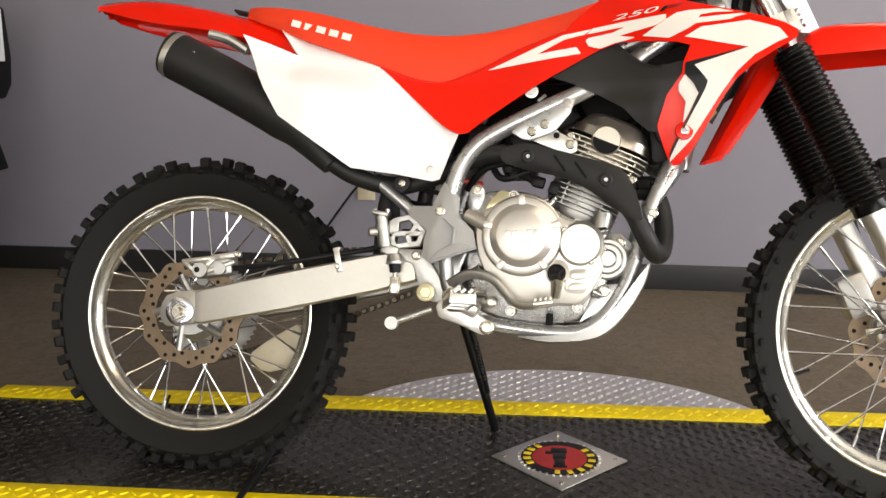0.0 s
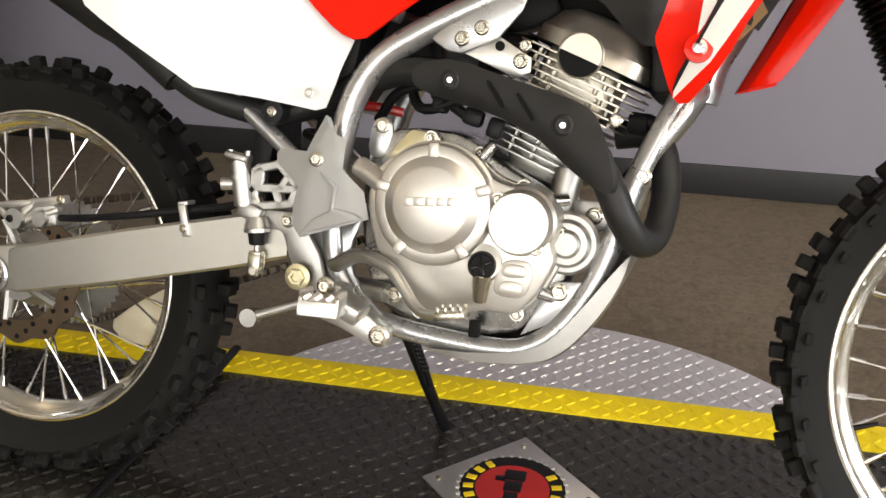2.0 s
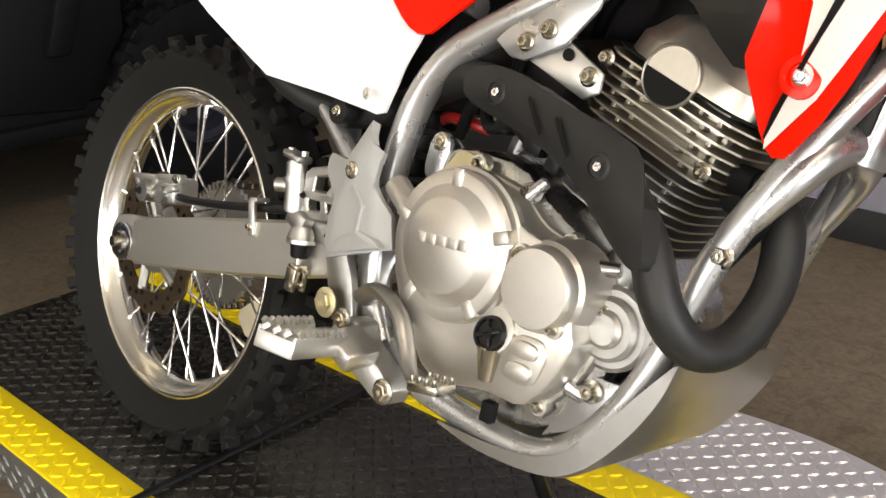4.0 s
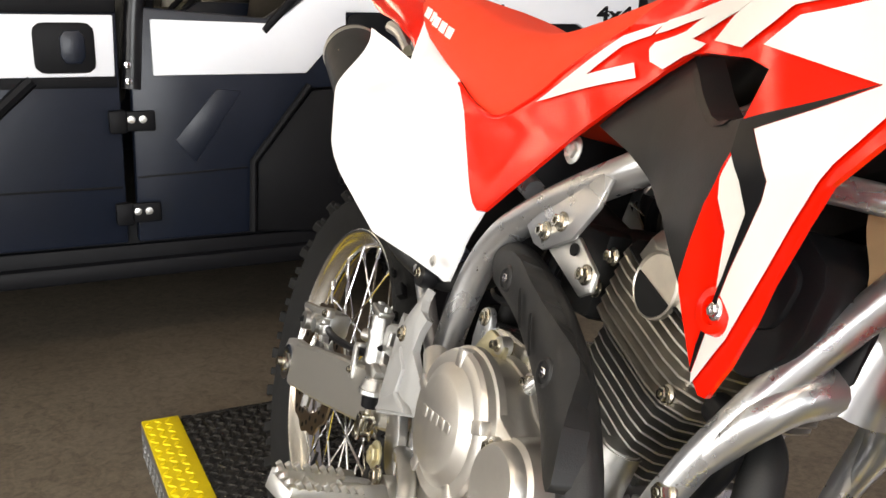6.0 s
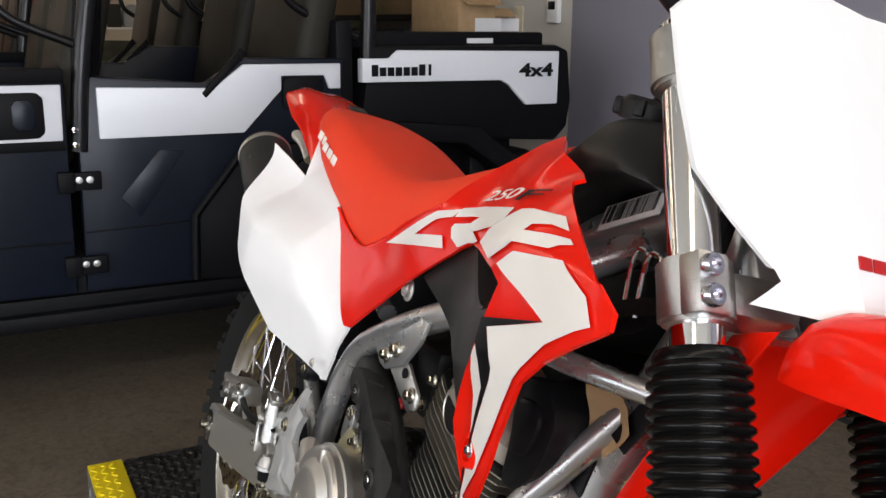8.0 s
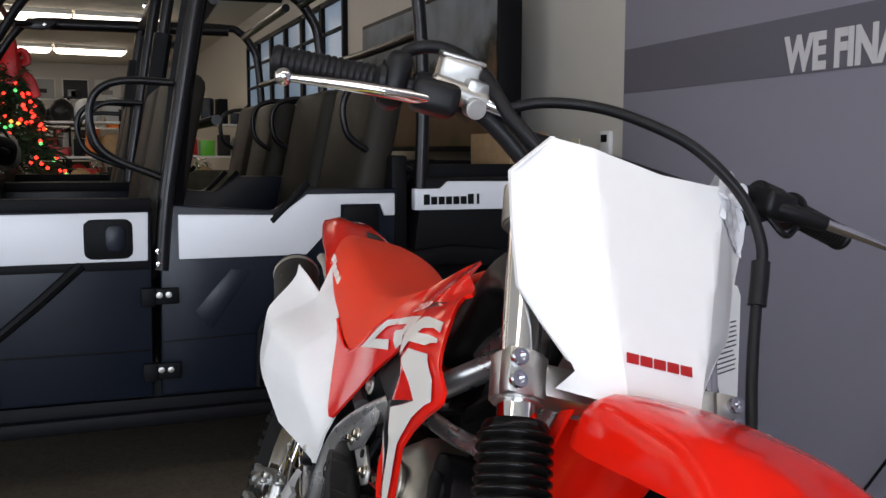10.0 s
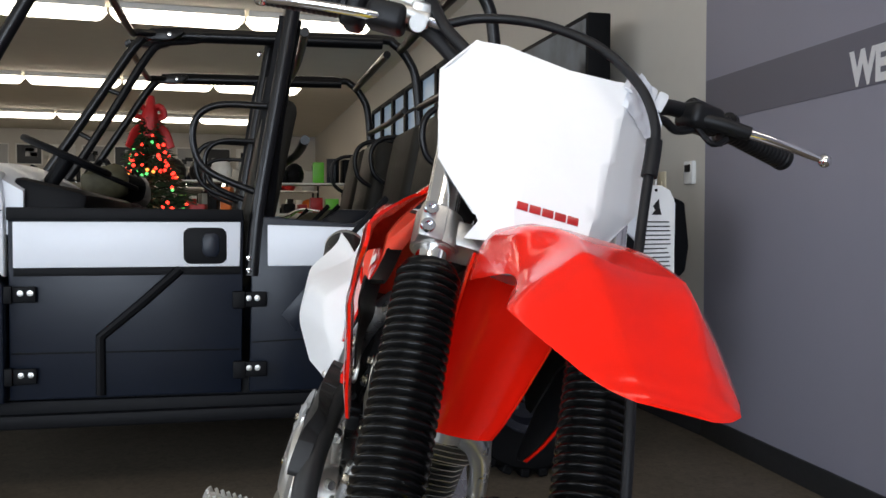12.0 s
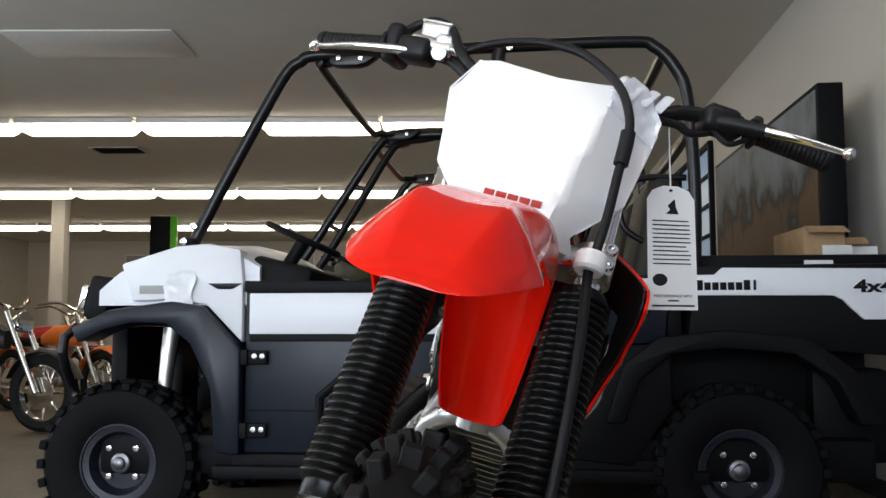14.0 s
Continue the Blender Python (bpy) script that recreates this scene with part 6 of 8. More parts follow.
def side_y(x, z):
    """How far out the shroud stands: it widens forwards, curls in over the tank and draws in towards its lower tip."""
    base = 0.112 + 0.014 * ease((x - 0.56) / 0.18) + 0.045 * ease((x - 0.79) / 0.22) + 0.014 * ease((x - 1.0) / 0.15)
    up, dn = max(0.0, z - 0.90), max(0.0, 0.8 - z)
    base -= 0.40 * up + (3.0 + 4.0 * ease((x - 0.90) / 0.06)) * up * up
    base -= (-0.12 + 0.36 * ease((x - 0.60) / 0.30)) * dn
    return -(base + 0.010 * ease((0.955 - x) / 0.04) * ease((x - 0.80) / 0.05) * ease(dn / 0.06))


def panel_y(x, z):
    """The panel's upper edge lies close to the seat; below it the panel swells outwards, most at its rear."""
    edge = float(np.interp(x, (0.10, 0.221, 0.391, 0.5475), (0.893, 0.852, 0.830, 0.699)))
    base = float(np.interp(x, (0.10, 0.221, 0.391, 0.5475), (0.156, 0.119, 0.110, 0.115)))
    if z > edge:
        return -(base - 0.8 * (z - edge))
    out = float(np.interp(x, (0.16, 0.26, 0.40, 0.52), (0.198, 0.196, 0.163, 0.132))) - 0.25 * max(0.0, 0.70 - z)
    return -(base + ease((edge - z) / 0.085) * max(0.004, out - base))


def on_side(lift=0.0, f=side_y):
    def place(u, v):
        return Vector((u, f(u, v) - lift, v))
    return place


PANEL = [(0.115, 0.887), (0.128, 0.865), (0.158, 0.812), (0.178, 0.768), (0.208, 0.717), (0.345, 0.624), (0.43, 0.616), (0.500, 0.606), (0.514, 0.610), (0.5475, 0.699), (0.52, 0.729), (0.475, 0.770), (0.436, 0.802), (0.391, 0.830), (0.285, 0.872), (0.176, 0.9135), (0.200, 0.880), (0.221, 0.852), (0.165, 0.872)]
SEAM = [(0.388, 0.831), (0.424, 0.817), (0.458, 0.8065), (0.492, 0.8005), (0.515, 0.8010), (0.532, 0.8050), (0.556, 0.815), (0.604, 0.836), (0.657, 0.8625), (0.746, 0.897)]
SHROUD = SEAM[::-1] + [(0.423, 0.800), (0.457, 0.768), (0.500, 0.729), (0.519, 0.713), (0.533, 0.704), (0.549, 0.698), (0.566, 0.701), (0.597, 0.726), (0.654, 0.7665), (0.690, 0.791), (0.730, 0.8145), (0.771, 0.839), (0.812, 0.862), (0.850, 0.8755), (0.880, 0.8755), (0.912, 0.8725), (0.950, 0.869), (0.977, 0.8615), (0.9650, 0.829), (0.9635, 0.810), (0.950, 0.789), (0.938, 0.771), (0.931, 0.744), (0.923, 0.7165), (0.925, 0.707), (0.9425, 0.662), (0.948, 0.651), (0.956, 0.6436), (0.967, 0.645), (0.990, 0.674), (1.008, 0.7055), (1.021, 0.735), (1.043, 0.773), (1.060, 0.799), (1.087, 0.824), (1.123, 0.8475), (1.150, 0.864), (1.163, 0.873), (1.1625, 0.8855), (1.137, 0.899), (1.092, 0.917), (1.016, 0.9435), (0.966, 0.962), (0.9746, 0.9674), (0.9425, 0.9748), (0.890, 0.991), (0.850, 1.003), (0.8453, 1.002), (0.824, 0.990), (0.809, 0.970), (0.7795, 0.939), (0.7587, 0.916)]
for flip in (False, True):
    def side(name, outline, f, thick, material, label="", lift=0.0, cell=0.010, parent=None):
        bm = bmesh.new()
        sheet(bm, outline, on_side(lift, f), thick, cell)
        if flip:
            bm = mirrored(bm)
        return part(name, bm, material, parent or bike, label, 50)
    side("side_panel", PANEL, panel_y, 0.003, WHITE, "white plastic side panel")
    shr = side("tank_shroud", SHROUD, side_y, 0.004, RED, "glossy red plastic tank shroud with graphics")
    bm = bmesh.new()
    tube(bm, [(x, side_y(x, z) + 0.0005, z) for x, z in SEAM], 0.0024, 8, 3)
    part("edge_bead", mirrored(bm) if flip else bm, RED, shr)
    C = [(0.600, 0.8242), (0.680, 0.861), (0.7434, 0.8904), (0.798, 0.9023), (0.7835, 0.8912), (0.7647, 0.8868), (0.7461, 0.8815), (0.6963, 0.8542), (0.7699, 0.8678), (0.7787, 0.8553)]
    R_LEG = [(0.7887, 0.8922), (0.8004, 0.9041), (0.851, 0.9143), (0.9337, 0.9253), (0.9334, 0.9147), (0.9162, 0.9023), (0.850, 0.8872), (0.8774, 0.882), (0.8638, 0.8775), (0.8419, 0.8738), (0.814, 0.8640), (0.7921, 0.8696), (0.7864, 0.8797), (0.7918, 0.8853), (0.8364, 0.8938), (0.8592, 0.9035), (0.8361, 0.9009)]
    F_ARM = [(0.8913, 0.8833), (0.9523, 0.9271), (0.9742, 0.931), (1.0277, 0.9338), (1.053, 0.9249), (1.0205, 0.9248), (0.995, 0.9197), (0.99, 0.9125), (1.0321, 0.9176), (1.0655, 0.9199), (1.0756, 0.9171), (1.0561, 0.9128), (1.0456, 0.9076), (0.986, 0.9007), (0.9711, 0.8913), (0.9391, 0.8758)]
    BIG = [(0.9665, 0.8765), (0.995, 0.894), (1.078, 0.904), (1.1295, 0.888), (1.1445, 0.870), (1.127, 0.862), (1.089, 0.840), (1.059, 0.8105), (1.034, 0.773), (1.001, 0.716), (0.986, 0.691), (0.949, 0.649), (0.9490, 0.657), (0.9634, 0.6912), (0.9824, 0.7339), (0.9958, 0.7602), (1.006, 0.782), (1.0085, 0.794), (0.999, 0.8065), (0.984, 0.8235), (1.078, 0.8545)]
    for o in (C, R_LEG, F_ARM, BIG, [(0.968, 0.806), (0.958, 0.790), (0.9585, 0.777), (0.972, 0.7575), (0.969, 0.720), (0.976, 0.7315), (0.9936, 0.7725), (0.983, 0.791)]):
        side("white_graphic", o, side_y, 0.0004, CREAM, lift=0.0024, cell=0.010, parent=shr)
    side("black_graphic", [(0.968, 0.828), (1.078, 0.855), (0.984, 0.8235), (0.999, 0.8065), (1.0085, 0.794), (1.006, 0.782), (0.9958, 0.7602), (0.9824, 0.7339), (0.9634, 0.6912), (0.949, 0.657), (0.9475, 0.658), (0.9522, 0.6776), (0.9772, 0.7311), (0.9936, 0.7725), (0.983, 0.791), (0.968, 0.807)], side_y, 0.0004, INK, lift=0.0034, cell=0.010, parent=shr)
    for body, x0, x1, material in (("250", 0.836, 0.928, CREAM), ("F", 0.921, 0.960, INK)) if not flip else ():
        bm = writing(body, 0.03, 0.0003)
        us, vs = [v.co.x for v in bm.verts], [v.co.z for v in bm.verts]
        for v in bm.verts:
            k, h = (v.co.x - min(us)) / (max(us) - min(us)), (v.co.z - min(vs)) / (max(vs) - min(vs))
            x, z = x0 + k * (x1 - x0) * 0.86 + 0.010 * h, 0.9185 + 0.155 * (x0 + k * (x1 - x0) - 0.838) + 0.0135 * h
            v.co = Vector((x, side_y(x, z) - 0.0042 + v.co.y, z))
        part("size_lettering", bm, material, shr, "slanted size lettering")
    rp = side("radiator_panel", [(0.725, 0.812), (0.777, 0.796), (0.815, 0.778), (0.860, 0.753), (0.884, 0.728), (0.908, 0.708), (0.926, 0.706), (0.935, 0.744), (0.942, 0.771), (0.954, 0.789), (0.967, 0.810), (0.968, 0.836), (0.9379, 0.830), (0.9124, 0.8272), (0.8987, 0.8308), (0.8716, 0.8473), (0.8400, 0.8795), (0.7933, 0.8648)], lambda x, z: side_y(x, z) + 0.010, 0.003, TANK, "matt black plastic infill panel")
    bm = bmesh.new()
    edge = [(0.838, 0.876), (0.856, 0.861), (0.8716, 0.8473), (0.886, 0.838), (0.8987, 0.8308), (0.9124, 0.8272), (0.930, 0.829)]
    loft(bm, [[(x - 0.004, side_y(x, z) + 0.009, z - 0.003), (x + 0.002, side_y(x, z) + 0.0085, z + 0.001), (x + 0.010, side_y(x, z) + 0.030, z + 0.006), (x + 0.004, side_y(x, z) + 0.030, z + 0.002)] for x, z in edge])
    part("turned_lip", mirrored(bm) if flip else bm, TANK, rp)
    if flip:
        # black sheet added to darken the left shroud's red inside
        side("inner_dark_sheet", SHROUD, lambda x, z: side_y(x, z) + 0.0065, 0.002, BLACKP, "added black sheet that darkens the shroud's inside", cell=0.03)
    sg = -1 if flip else 1
    bm = bmesh.new()
    lathe(bm, [(0.017, 0.0), (0.016, 0.005), (0.010, 0.006), (0.0095, 0.002), (0, 0.002)], pose(0.972, -0.1450 * sg, 0.706, 90 * sg, 0, 0), 24)
    part("screw_collar", bm, RED, shr)
    bolt((0.972, -0.148 * sg, 0.706), 0.006, 0.005, "-y" if sg > 0 else "+y", BOLTBLUE, "screw", shr)
    bolt((0.498, -0.1345 * sg, 0.627), 0.006, 0.004, "-y" if sg > 0 else "+y", ALU, "screw")
    bolt((0.815, -0.070 * sg, 0.967), 0.004, 0.003, "-y" if sg > 0 else "+y", ALU, "screw", shr)
# seat
bm = bmesh.new()
secs = []
for x, zt, zb, w in finer((0.082, 0.960, 0.948, 0.045), (0.092, 0.972, 0.944, 0.066), (0.125, 0.971, 0.930, 0.086), (0.18, 0.966, 0.908, 0.100), (0.234, 0.958, 0.886, 0.108), (0.31, 0.940, 0.860, 0.113), (0.378, 0.924, 0.836, 0.112), (0.44, 0.914, 0.812, 0.111), (0.508, 0.910, 0.797, 0.109), (0.56, 0.913, 0.806, 0.107), (0.611, 0.921, 0.826, 0.104), (0.69, 0.942, 0.862, 0.095), (0.75, 0.960, 0.893, 0.088), (0.80, 0.978, 0.945, 0.072), (0.845, 0.998, 0.980, 0.05)):
    h = zt - zb
    ring = [(w * 0.96, zb), (w, zb + 0.25 * h), (w * 0.95, zb + 0.62 * h), (w * 0.84, zb + 0.88 * h), (w * 0.62, zb + 0.975 * h), (w * 0.3, zt), (0, zt)]
    secs.append([(x, -y, z) for y, z in ring] + [(x, y, z) for y, z in ring[-2::-1]])
loft(bm, secs)
seat = part("seat", bm, SEATRED, bike, "red vinyl bench seat", 60)
for k in range(5):
    c = Vector((0.208, 0, 0.921)).lerp(Vector((0.315, 0, 0.893)), k / 4)
    w = 0.105 if c.x < 0.25 else 0.111
    for s in (-1, 1):
        bm = bmesh.new()
        box(bm, (c.x, s * (w + 0.0005), c.z), (0.019, 0.0016, 0.014), (s * 6, 14, s * -3), bevel=0.0006)
        part("brand_mark", bm, CREAM, seat)
# rear fender
bm = bmesh.new()
secs = []
for x, zt, ze, w in finer((-0.262, 0.984, 0.976, 0.030), (-0.250, 0.991, 0.968, 0.052), (-0.18, 0.995, 0.950, 0.062), (-0.10, 0.990, 0.932, 0.072), (0.0, 0.972, 0.918, 0.082), (0.08, 0.952, 0.900, 0.092), (0.16, 0.93, 0.880, 0.100), (0.22, 0.90, 0.857, 0.104)):
    ring = [(w, ze), (w * 0.97, ze + 0.4 * (zt - ze)), (w * 0.78, zt - 0.010), (w * 0.45, zt), (0, zt - 0.004)]
    inner = [(w - 0.004, ze + 0.001), (w * 0.93, ze + 0.35 * (zt - ze)), (w * 0.75, zt - 0.014), (w * 0.45, zt - 0.005), (0, zt - 0.009)]
    secs.append([(x, -y, z) for y, z in ring] + [(x, y, z) for y, z in ring[-2::-1]] + [(x, y, z) for y, z in inner] + [(x, -y, z) for y, z in inner[-2::-1]])
loft(bm, secs)
part("rear_fender", bm, RED, bike, "glossy red rear fender", 40)
bm = bmesh.new()
box(bm, (0.06, 0, 0.975), (0.04, 0.03, 0.006), (0, 12, 0), bevel=0.002)
part("seat_latch", bm, TANK, bike)
bm = bmesh.new()
tube(bm, [(0.10, -0.08, 0.872), (0.06, -0.085, 0.895), (0.02, -0.09, 0.905)], 0.010, 10)
part("muffler_bracket", bm, ALU, bike)
# fuel tank
bm = bmesh.new()
secs = []
for x, zt, zb, w in finer((0.72, 0.90, 0.84, 0.05), (0.80, 0.965, 0.86, 0.058), (0.85, 1.005, 0.905, 0.062), (0.90, 1.034, 0.955, 0.068), (0.955, 1.034, 0.972, 0.075), (1.00, 1.015, 0.976, 0.070), (1.022, 0.998, 0.978, 0.055)):
    ol = rounded([(-w, zb), (w, zb), (w, zt - 0.03), (w * 0.6, zt), (-w * 0.6, zt), (-w, zt - 0.03)], 2, 0.22)
    secs.append([(x, u, v) for u, v in ol])
loft(bm, secs)
part("fuel_tank", bm, TANK, bike, "dark grey plastic fuel tank", 60)
bm = bmesh.new()
lathe(bm, [(0.034, 0.0), (0.036, 0.010), (0.036, 0.018), (0.030, 0.024), (0.0, 0.025)], pose(0.90, 0, 1.034, 0, 4, 0), 32)
for k in range(6):
    t = radians(60 * k)
    box(bm, (0.90 + 0.034 * math.cos(t), 0.034 * math.sin(t), 1.046), (0.014, 0.012, 0.018), (0, 0, 60 * k), bevel=0.003)
tube(bm, [(0.90, 0, 1.058), (0.93, 0.0, 1.085), (0.98, 0.01, 1.10), (1.04, 0.0, 1.08)], 0.0055, 10)
part("fuel_cap", bm, BLACKP, bike, "black fuel cap with its breather hose")
bm = bmesh.new()
for dx in (0.0, 0.03):
    tube(bm, [(1.012 + 0.6 * dx, -0.058, 0.862), (1.008 + 0.6 * dx, -0.060, 0.905), (1.014 + 0.6 * dx, -0.061, 0.920), (1.026 + 0.6 * dx, -0.060, 0.918), (1.028 + 0.6 * dx, -0.060, 0.902)], 0.0022, 8)
part("cable_hook", bm, CHROME, bike)
bm = bmesh.new()
box(bm, (0.96, 0.01, 0.855), (0.12, 0.10, 0.07), (0, -24, 0), bevel=0.02)
tube(bm, [(0.94, -0.06, 0.82), (1.0, -0.06, 0.86), (1.08, -0.05, 0.90), (1.10, -0.05, 1.0)], 0.008, 10)
tube(bm, [(0.92, 0.05, 0.80), (1.0, 0.06, 0.84), (1.09, 0.05, 0.90), (1.10, 0.03, 1.02)], 0.009, 10)
part("wiring_loom", bm, DARK, bike)
for k in range(6):
    for u in (-0.056, -0.034, 0.034, 0.058):
        bm = bmesh.new()
        box(bm, (u + 0.006 * math.sin(3 * k + 40 * u), -0.065, 0.092 + 0.0095 * k), (0.005, 0.014, 0.008), bevel=0.001, seg=1)
        bm.transform(CYL)
        part("fin_rib", bm, HEADCAST, head)
for k in range(7):
    for u in (-0.040, -0.010, 0.036):
        bm = bmesh.new()
        box(bm, (u, -0.056, 0.0135 + 0.0095 * k), (0.005, 0.014, 0.008), bevel=0.001, seg=1)
        bm.transform(CYL)
        part("fin_rib", bm, CAST, cyl)
bm = bmesh.new()
prism(bm, rounded([(0.905, 0.765), (0.950, 0.774), (0.988, 0.748), (0.978, 0.690), (0.948, 0.658), (0.920, 0.655), (0.918, 0.70)], 1, 0.2), -0.075, 0.06, 0.012)
prism(bm, rounded([(0.915, 0.745), (0.950, 0.752), (0.968, 0.738), (0.958, 0.70), (0.930, 0.69)], 1, 0.2), -0.080, -0.07, 0.004)
part("front_duct", bm, BLACKP, bike, "black moulded duct in front of the cylinder head")
# black block added to darken the gap above the head
bm = bmesh.new()
box(bm, (0.865, 0.045, 0.800), (0.17, 0.10, 0.10), (0, -28, 0), bevel=0.015)
part("head_backing_block", bm, DARK, bike, "added black block above the cylinder head")
# black plate added so the bright wall doesn't show through here
bm = bmesh.new()
prism(bm, rounded([(0.585, 0.742), (0.60, 0.800), (0.66, 0.835), (0.79, 0.842), (0.80, 0.770), (0.74, 0.735), (0.66, 0.722)], 1, 0.15), 0.045, 0.085, 0.008)
part("intake_backing_plate", bm, BLACKP, bike, "added black plate behind the intake")
bm = bmesh.new()
tube(bm, [(0.640, -0.005, 0.770), (0.690, -0.02, 0.792), (0.745, -0.02, 0.785), (0.790, 0.0, 0.800)], 0.008, 10)
tube(bm, [(0.680, 0.01, 0.720), (0.705, -0.015, 0.760), (0.740, -0.01, 0.810)], 0.009, 10)
part("intake_cable", bm, INK, bike)
# small bright blocks stand in for highlights among the dark intake parts
for x, z, r in ((0.704, 0.790, 40), (0.712, 0.772, 50), (0.775, 0.797, 10)):
    bm = bmesh.new()
    box(bm, (x, -0.030, z), (0.020, 0.010, 0.006), (0, -r, 0), bevel=0.001)
    part("cable_glint", bm, ALU, bike)
b = fin(0.0835, 0.0890, 0.1512, 0.0014)
b.transform(CYL)
part("head_gasket", b, DARK, head)
bm = bmesh.new()
prism(bm, rounded([(0.90, 0.73), (0.95, 0.76), (1.0, 0.74), (0.99, 0.66), (0.93, 0.64), (0.90, 0.68)], 1, 0.2), -0.03, 0.06, 0.01)
part("horn_and_duct", bm, BLACKP, bike)

# -- front end --
def fork_x(z):
    return 1.160 - 0.505 * (z - 0.88)


for s in (-1, 1):
    y = 0.106 * s
    bm = bmesh.new()
    rod(bm, (fork_x(1.105), y, 1.105), (fork_x(0.86), y, 0.86), 0.0198, seg=28, bevel=0.002)
    part("fork_tube", bm, CHROME, bike, "bright steel upper fork tube")
    a, b = Vector((fork_x(0.868), y, 0.868)), Vector((fork_x(0.578), y, 0.578))
    mm = Matrix.Translation(a) @ (b - a).to_track_quat("Z", "Y").to_matrix().to_4x4()
    n, ln = 30, (b - a).length
    prof = [(0.021, -0.004), (0.030, -0.002), (0.033, 0.004)]
    for k in range(n):
        h = 0.008 + (ln - 0.018) * k / n
        st = (ln - 0.018) / n
        rr = 0.0370 + 0.004 * k / n
        prof += [(rr - 0.0045, h), (rr, h + 0.30 * st), (rr, h + 0.60 * st), (rr - 0.0045, h + 0.92 * st)]
    prof += [(0.033, ln - 0.006), (0.033, ln + 0.012), (0.026, ln + 0.013)]
    bm = bmesh.new()
    lathe(bm, prof, mm, 36)
    part("fork_boot", bm, BOOT, bike, "black ribbed rubber fork boot", 60)
    bm = bmesh.new()
    tube(bm, [(fork_x(0.60), y, 0.60), (fork_x(0.48), y, 0.48), (fork_x(0.39), y, 0.39), (fork_x(0.345), y, 0.335)], [0.0235, 0.0250, 0.0255, 0.020], 24, 3)
    rod(bm, (1.450, y - 0.014, 0.345), (1.450, y + 0.014, 0.345), 0.026, seg=24, bevel=0.002)
    box(bm, (1.42, y, 0.348), (0.06, 0.028, 0.045), (0, -10, 0), bevel=0.008)
    part("fork_leg", bm, ALU, bike, "silver lower fork leg")
    for z, name in ((0.908, "lower_clamp"), (1.075, "upper_clamp")):
        bm = bmesh.new()
        b2 = bmesh.new()
        rod(b2, (0, 0, -0.024), (0, 0, 0.024), 0.028, seg=28, bevel=0.003)
        if z < 1:
            box(b2, (0.022, s * 0.012, 0), (0.022, 0.030, 0.046), bevel=0.004)
        box(b2, (-0.004, -s * 0.05, 0), (0.048, 0.075, 0.034), bevel=0.006)
        b2.transform(Matrix.Translation((fork_x(z), y, z)) @ pose(0, 0, 0, 0, -26.8, 0))
        take(bm, b2)
        clamp = part(name, bm, CAST, bike, "cast aluminium fork clamp")
        for dz in ((-0.011, 0.011) if z < 1 else ()):
            p = Matrix.Translation((fork_x(z), y, z)) @ pose(0, 0, 0, 0, -26.8, 0) @ Vector((0.033, s * 0.018, dz))
            bm = bmesh.new()
            lathe(bm, [(0.0085, 0), (0.0085, 0.006), (0.0075, 0.0075), (0.0045, 0.0075), (0.004, 0.003), (0, 0.003)], Matrix.Translation(p) @ pose(0, 0, 0, 0, 66, 0), 20)
            part("clamp_bolt", bm, BOLTBLUE, clamp)
bm = bmesh.new()
rod(bm, (1.450, -0.13, 0.345), (1.450, 0.13, 0.345), 0.010)
part("front_axle", bm, ZINC, bike)
bm = bmesh.new()
box(bm, (1.345, 0.088, 0.415), (0.06, 0.05, 0.09), (0, -24, 0), bevel=0.012)
rod(bm, (1.345, 0.11, 0.43), (1.345, 0.128, 0.43), 0.017)
part("front_caliper", bm, CAST, bike)
# front fender: upper beak
bm = bmesh.new()
secs = []
for x, zt, ze, w, c in finer((1.205, 0.906, 0.868, 0.066, -0.001), (1.214, 0.920, 0.868, 0.0685, -0.001), (1.235, 0.931, 0.869, 0.070, -0.002), (1.27, 0.936, 0.872, 0.0705, -0.004), (1.36, 0.938, 0.880, 0.070, -0.007), (1.42, 0.935, 0.884, 0.070, -0.009), (1.455, 0.930, 0.880, 0.071, -0.010), (1.480, 0.925, 0.868, 0.077, -0.012), (1.515, 0.917, 0.858, 0.0855, -0.013), (1.535, 0.911, 0.855, 0.085, -0.014), (1.575, 0.892, 0.848, 0.077, -0.015), (1.620, 0.862, 0.839, 0.0635, -0.016), (1.646, 0.842, 0.833, 0.053, -0.017), (1.658, 0.833, 0.829, 0.040, -0.017), (1.664, 0.829, 0.827, 0.026, -0.017)):
    h = zt - ze
    k = ease((x - 1.38) / 0.12)
    boxy = [(1.0, 0.0), (1.0, 0.08), (0.995, 0.38), (0.97, 0.66), (0.90, 0.84), (0.74, 0.945), (0.45, 0.985), (0.2, 1.0), (0, 1.0)]
    roof = [(1.0, 0.0), (0.99, 0.06), (0.86, 0.36), (0.70, 0.66), (0.575, 0.86), (0.49, 0.99), (0.42, 1.0), (0.20, 0.955), (0, 0.935)]
    ring = [(w * (a + (p - a) * k), ze + h * (b + (q - b) * k)) for (a, b), (p, q) in zip(boxy, roof)]
    inner = [(w * 0.95, ze + 0.02 * h), (w * (0.86 - 0.38 * k), max(ze + 0.1 * h, zt - 0.022 + 0.012 * k)), (w * 0.40, max(ze + 0.12 * h, zt - 0.009)), (0, max(ze + 0.12 * h, zt - 0.009))]
    secs.append([(x, c - y, z) for y, z in ring] + [(x, c + y, z) for y, z in ring[-2::-1]] + [(x, c + y, z) for y, z in inner] + [(x, c - y, z) for y, z in inner[-2::-1]])
loft(bm, secs)
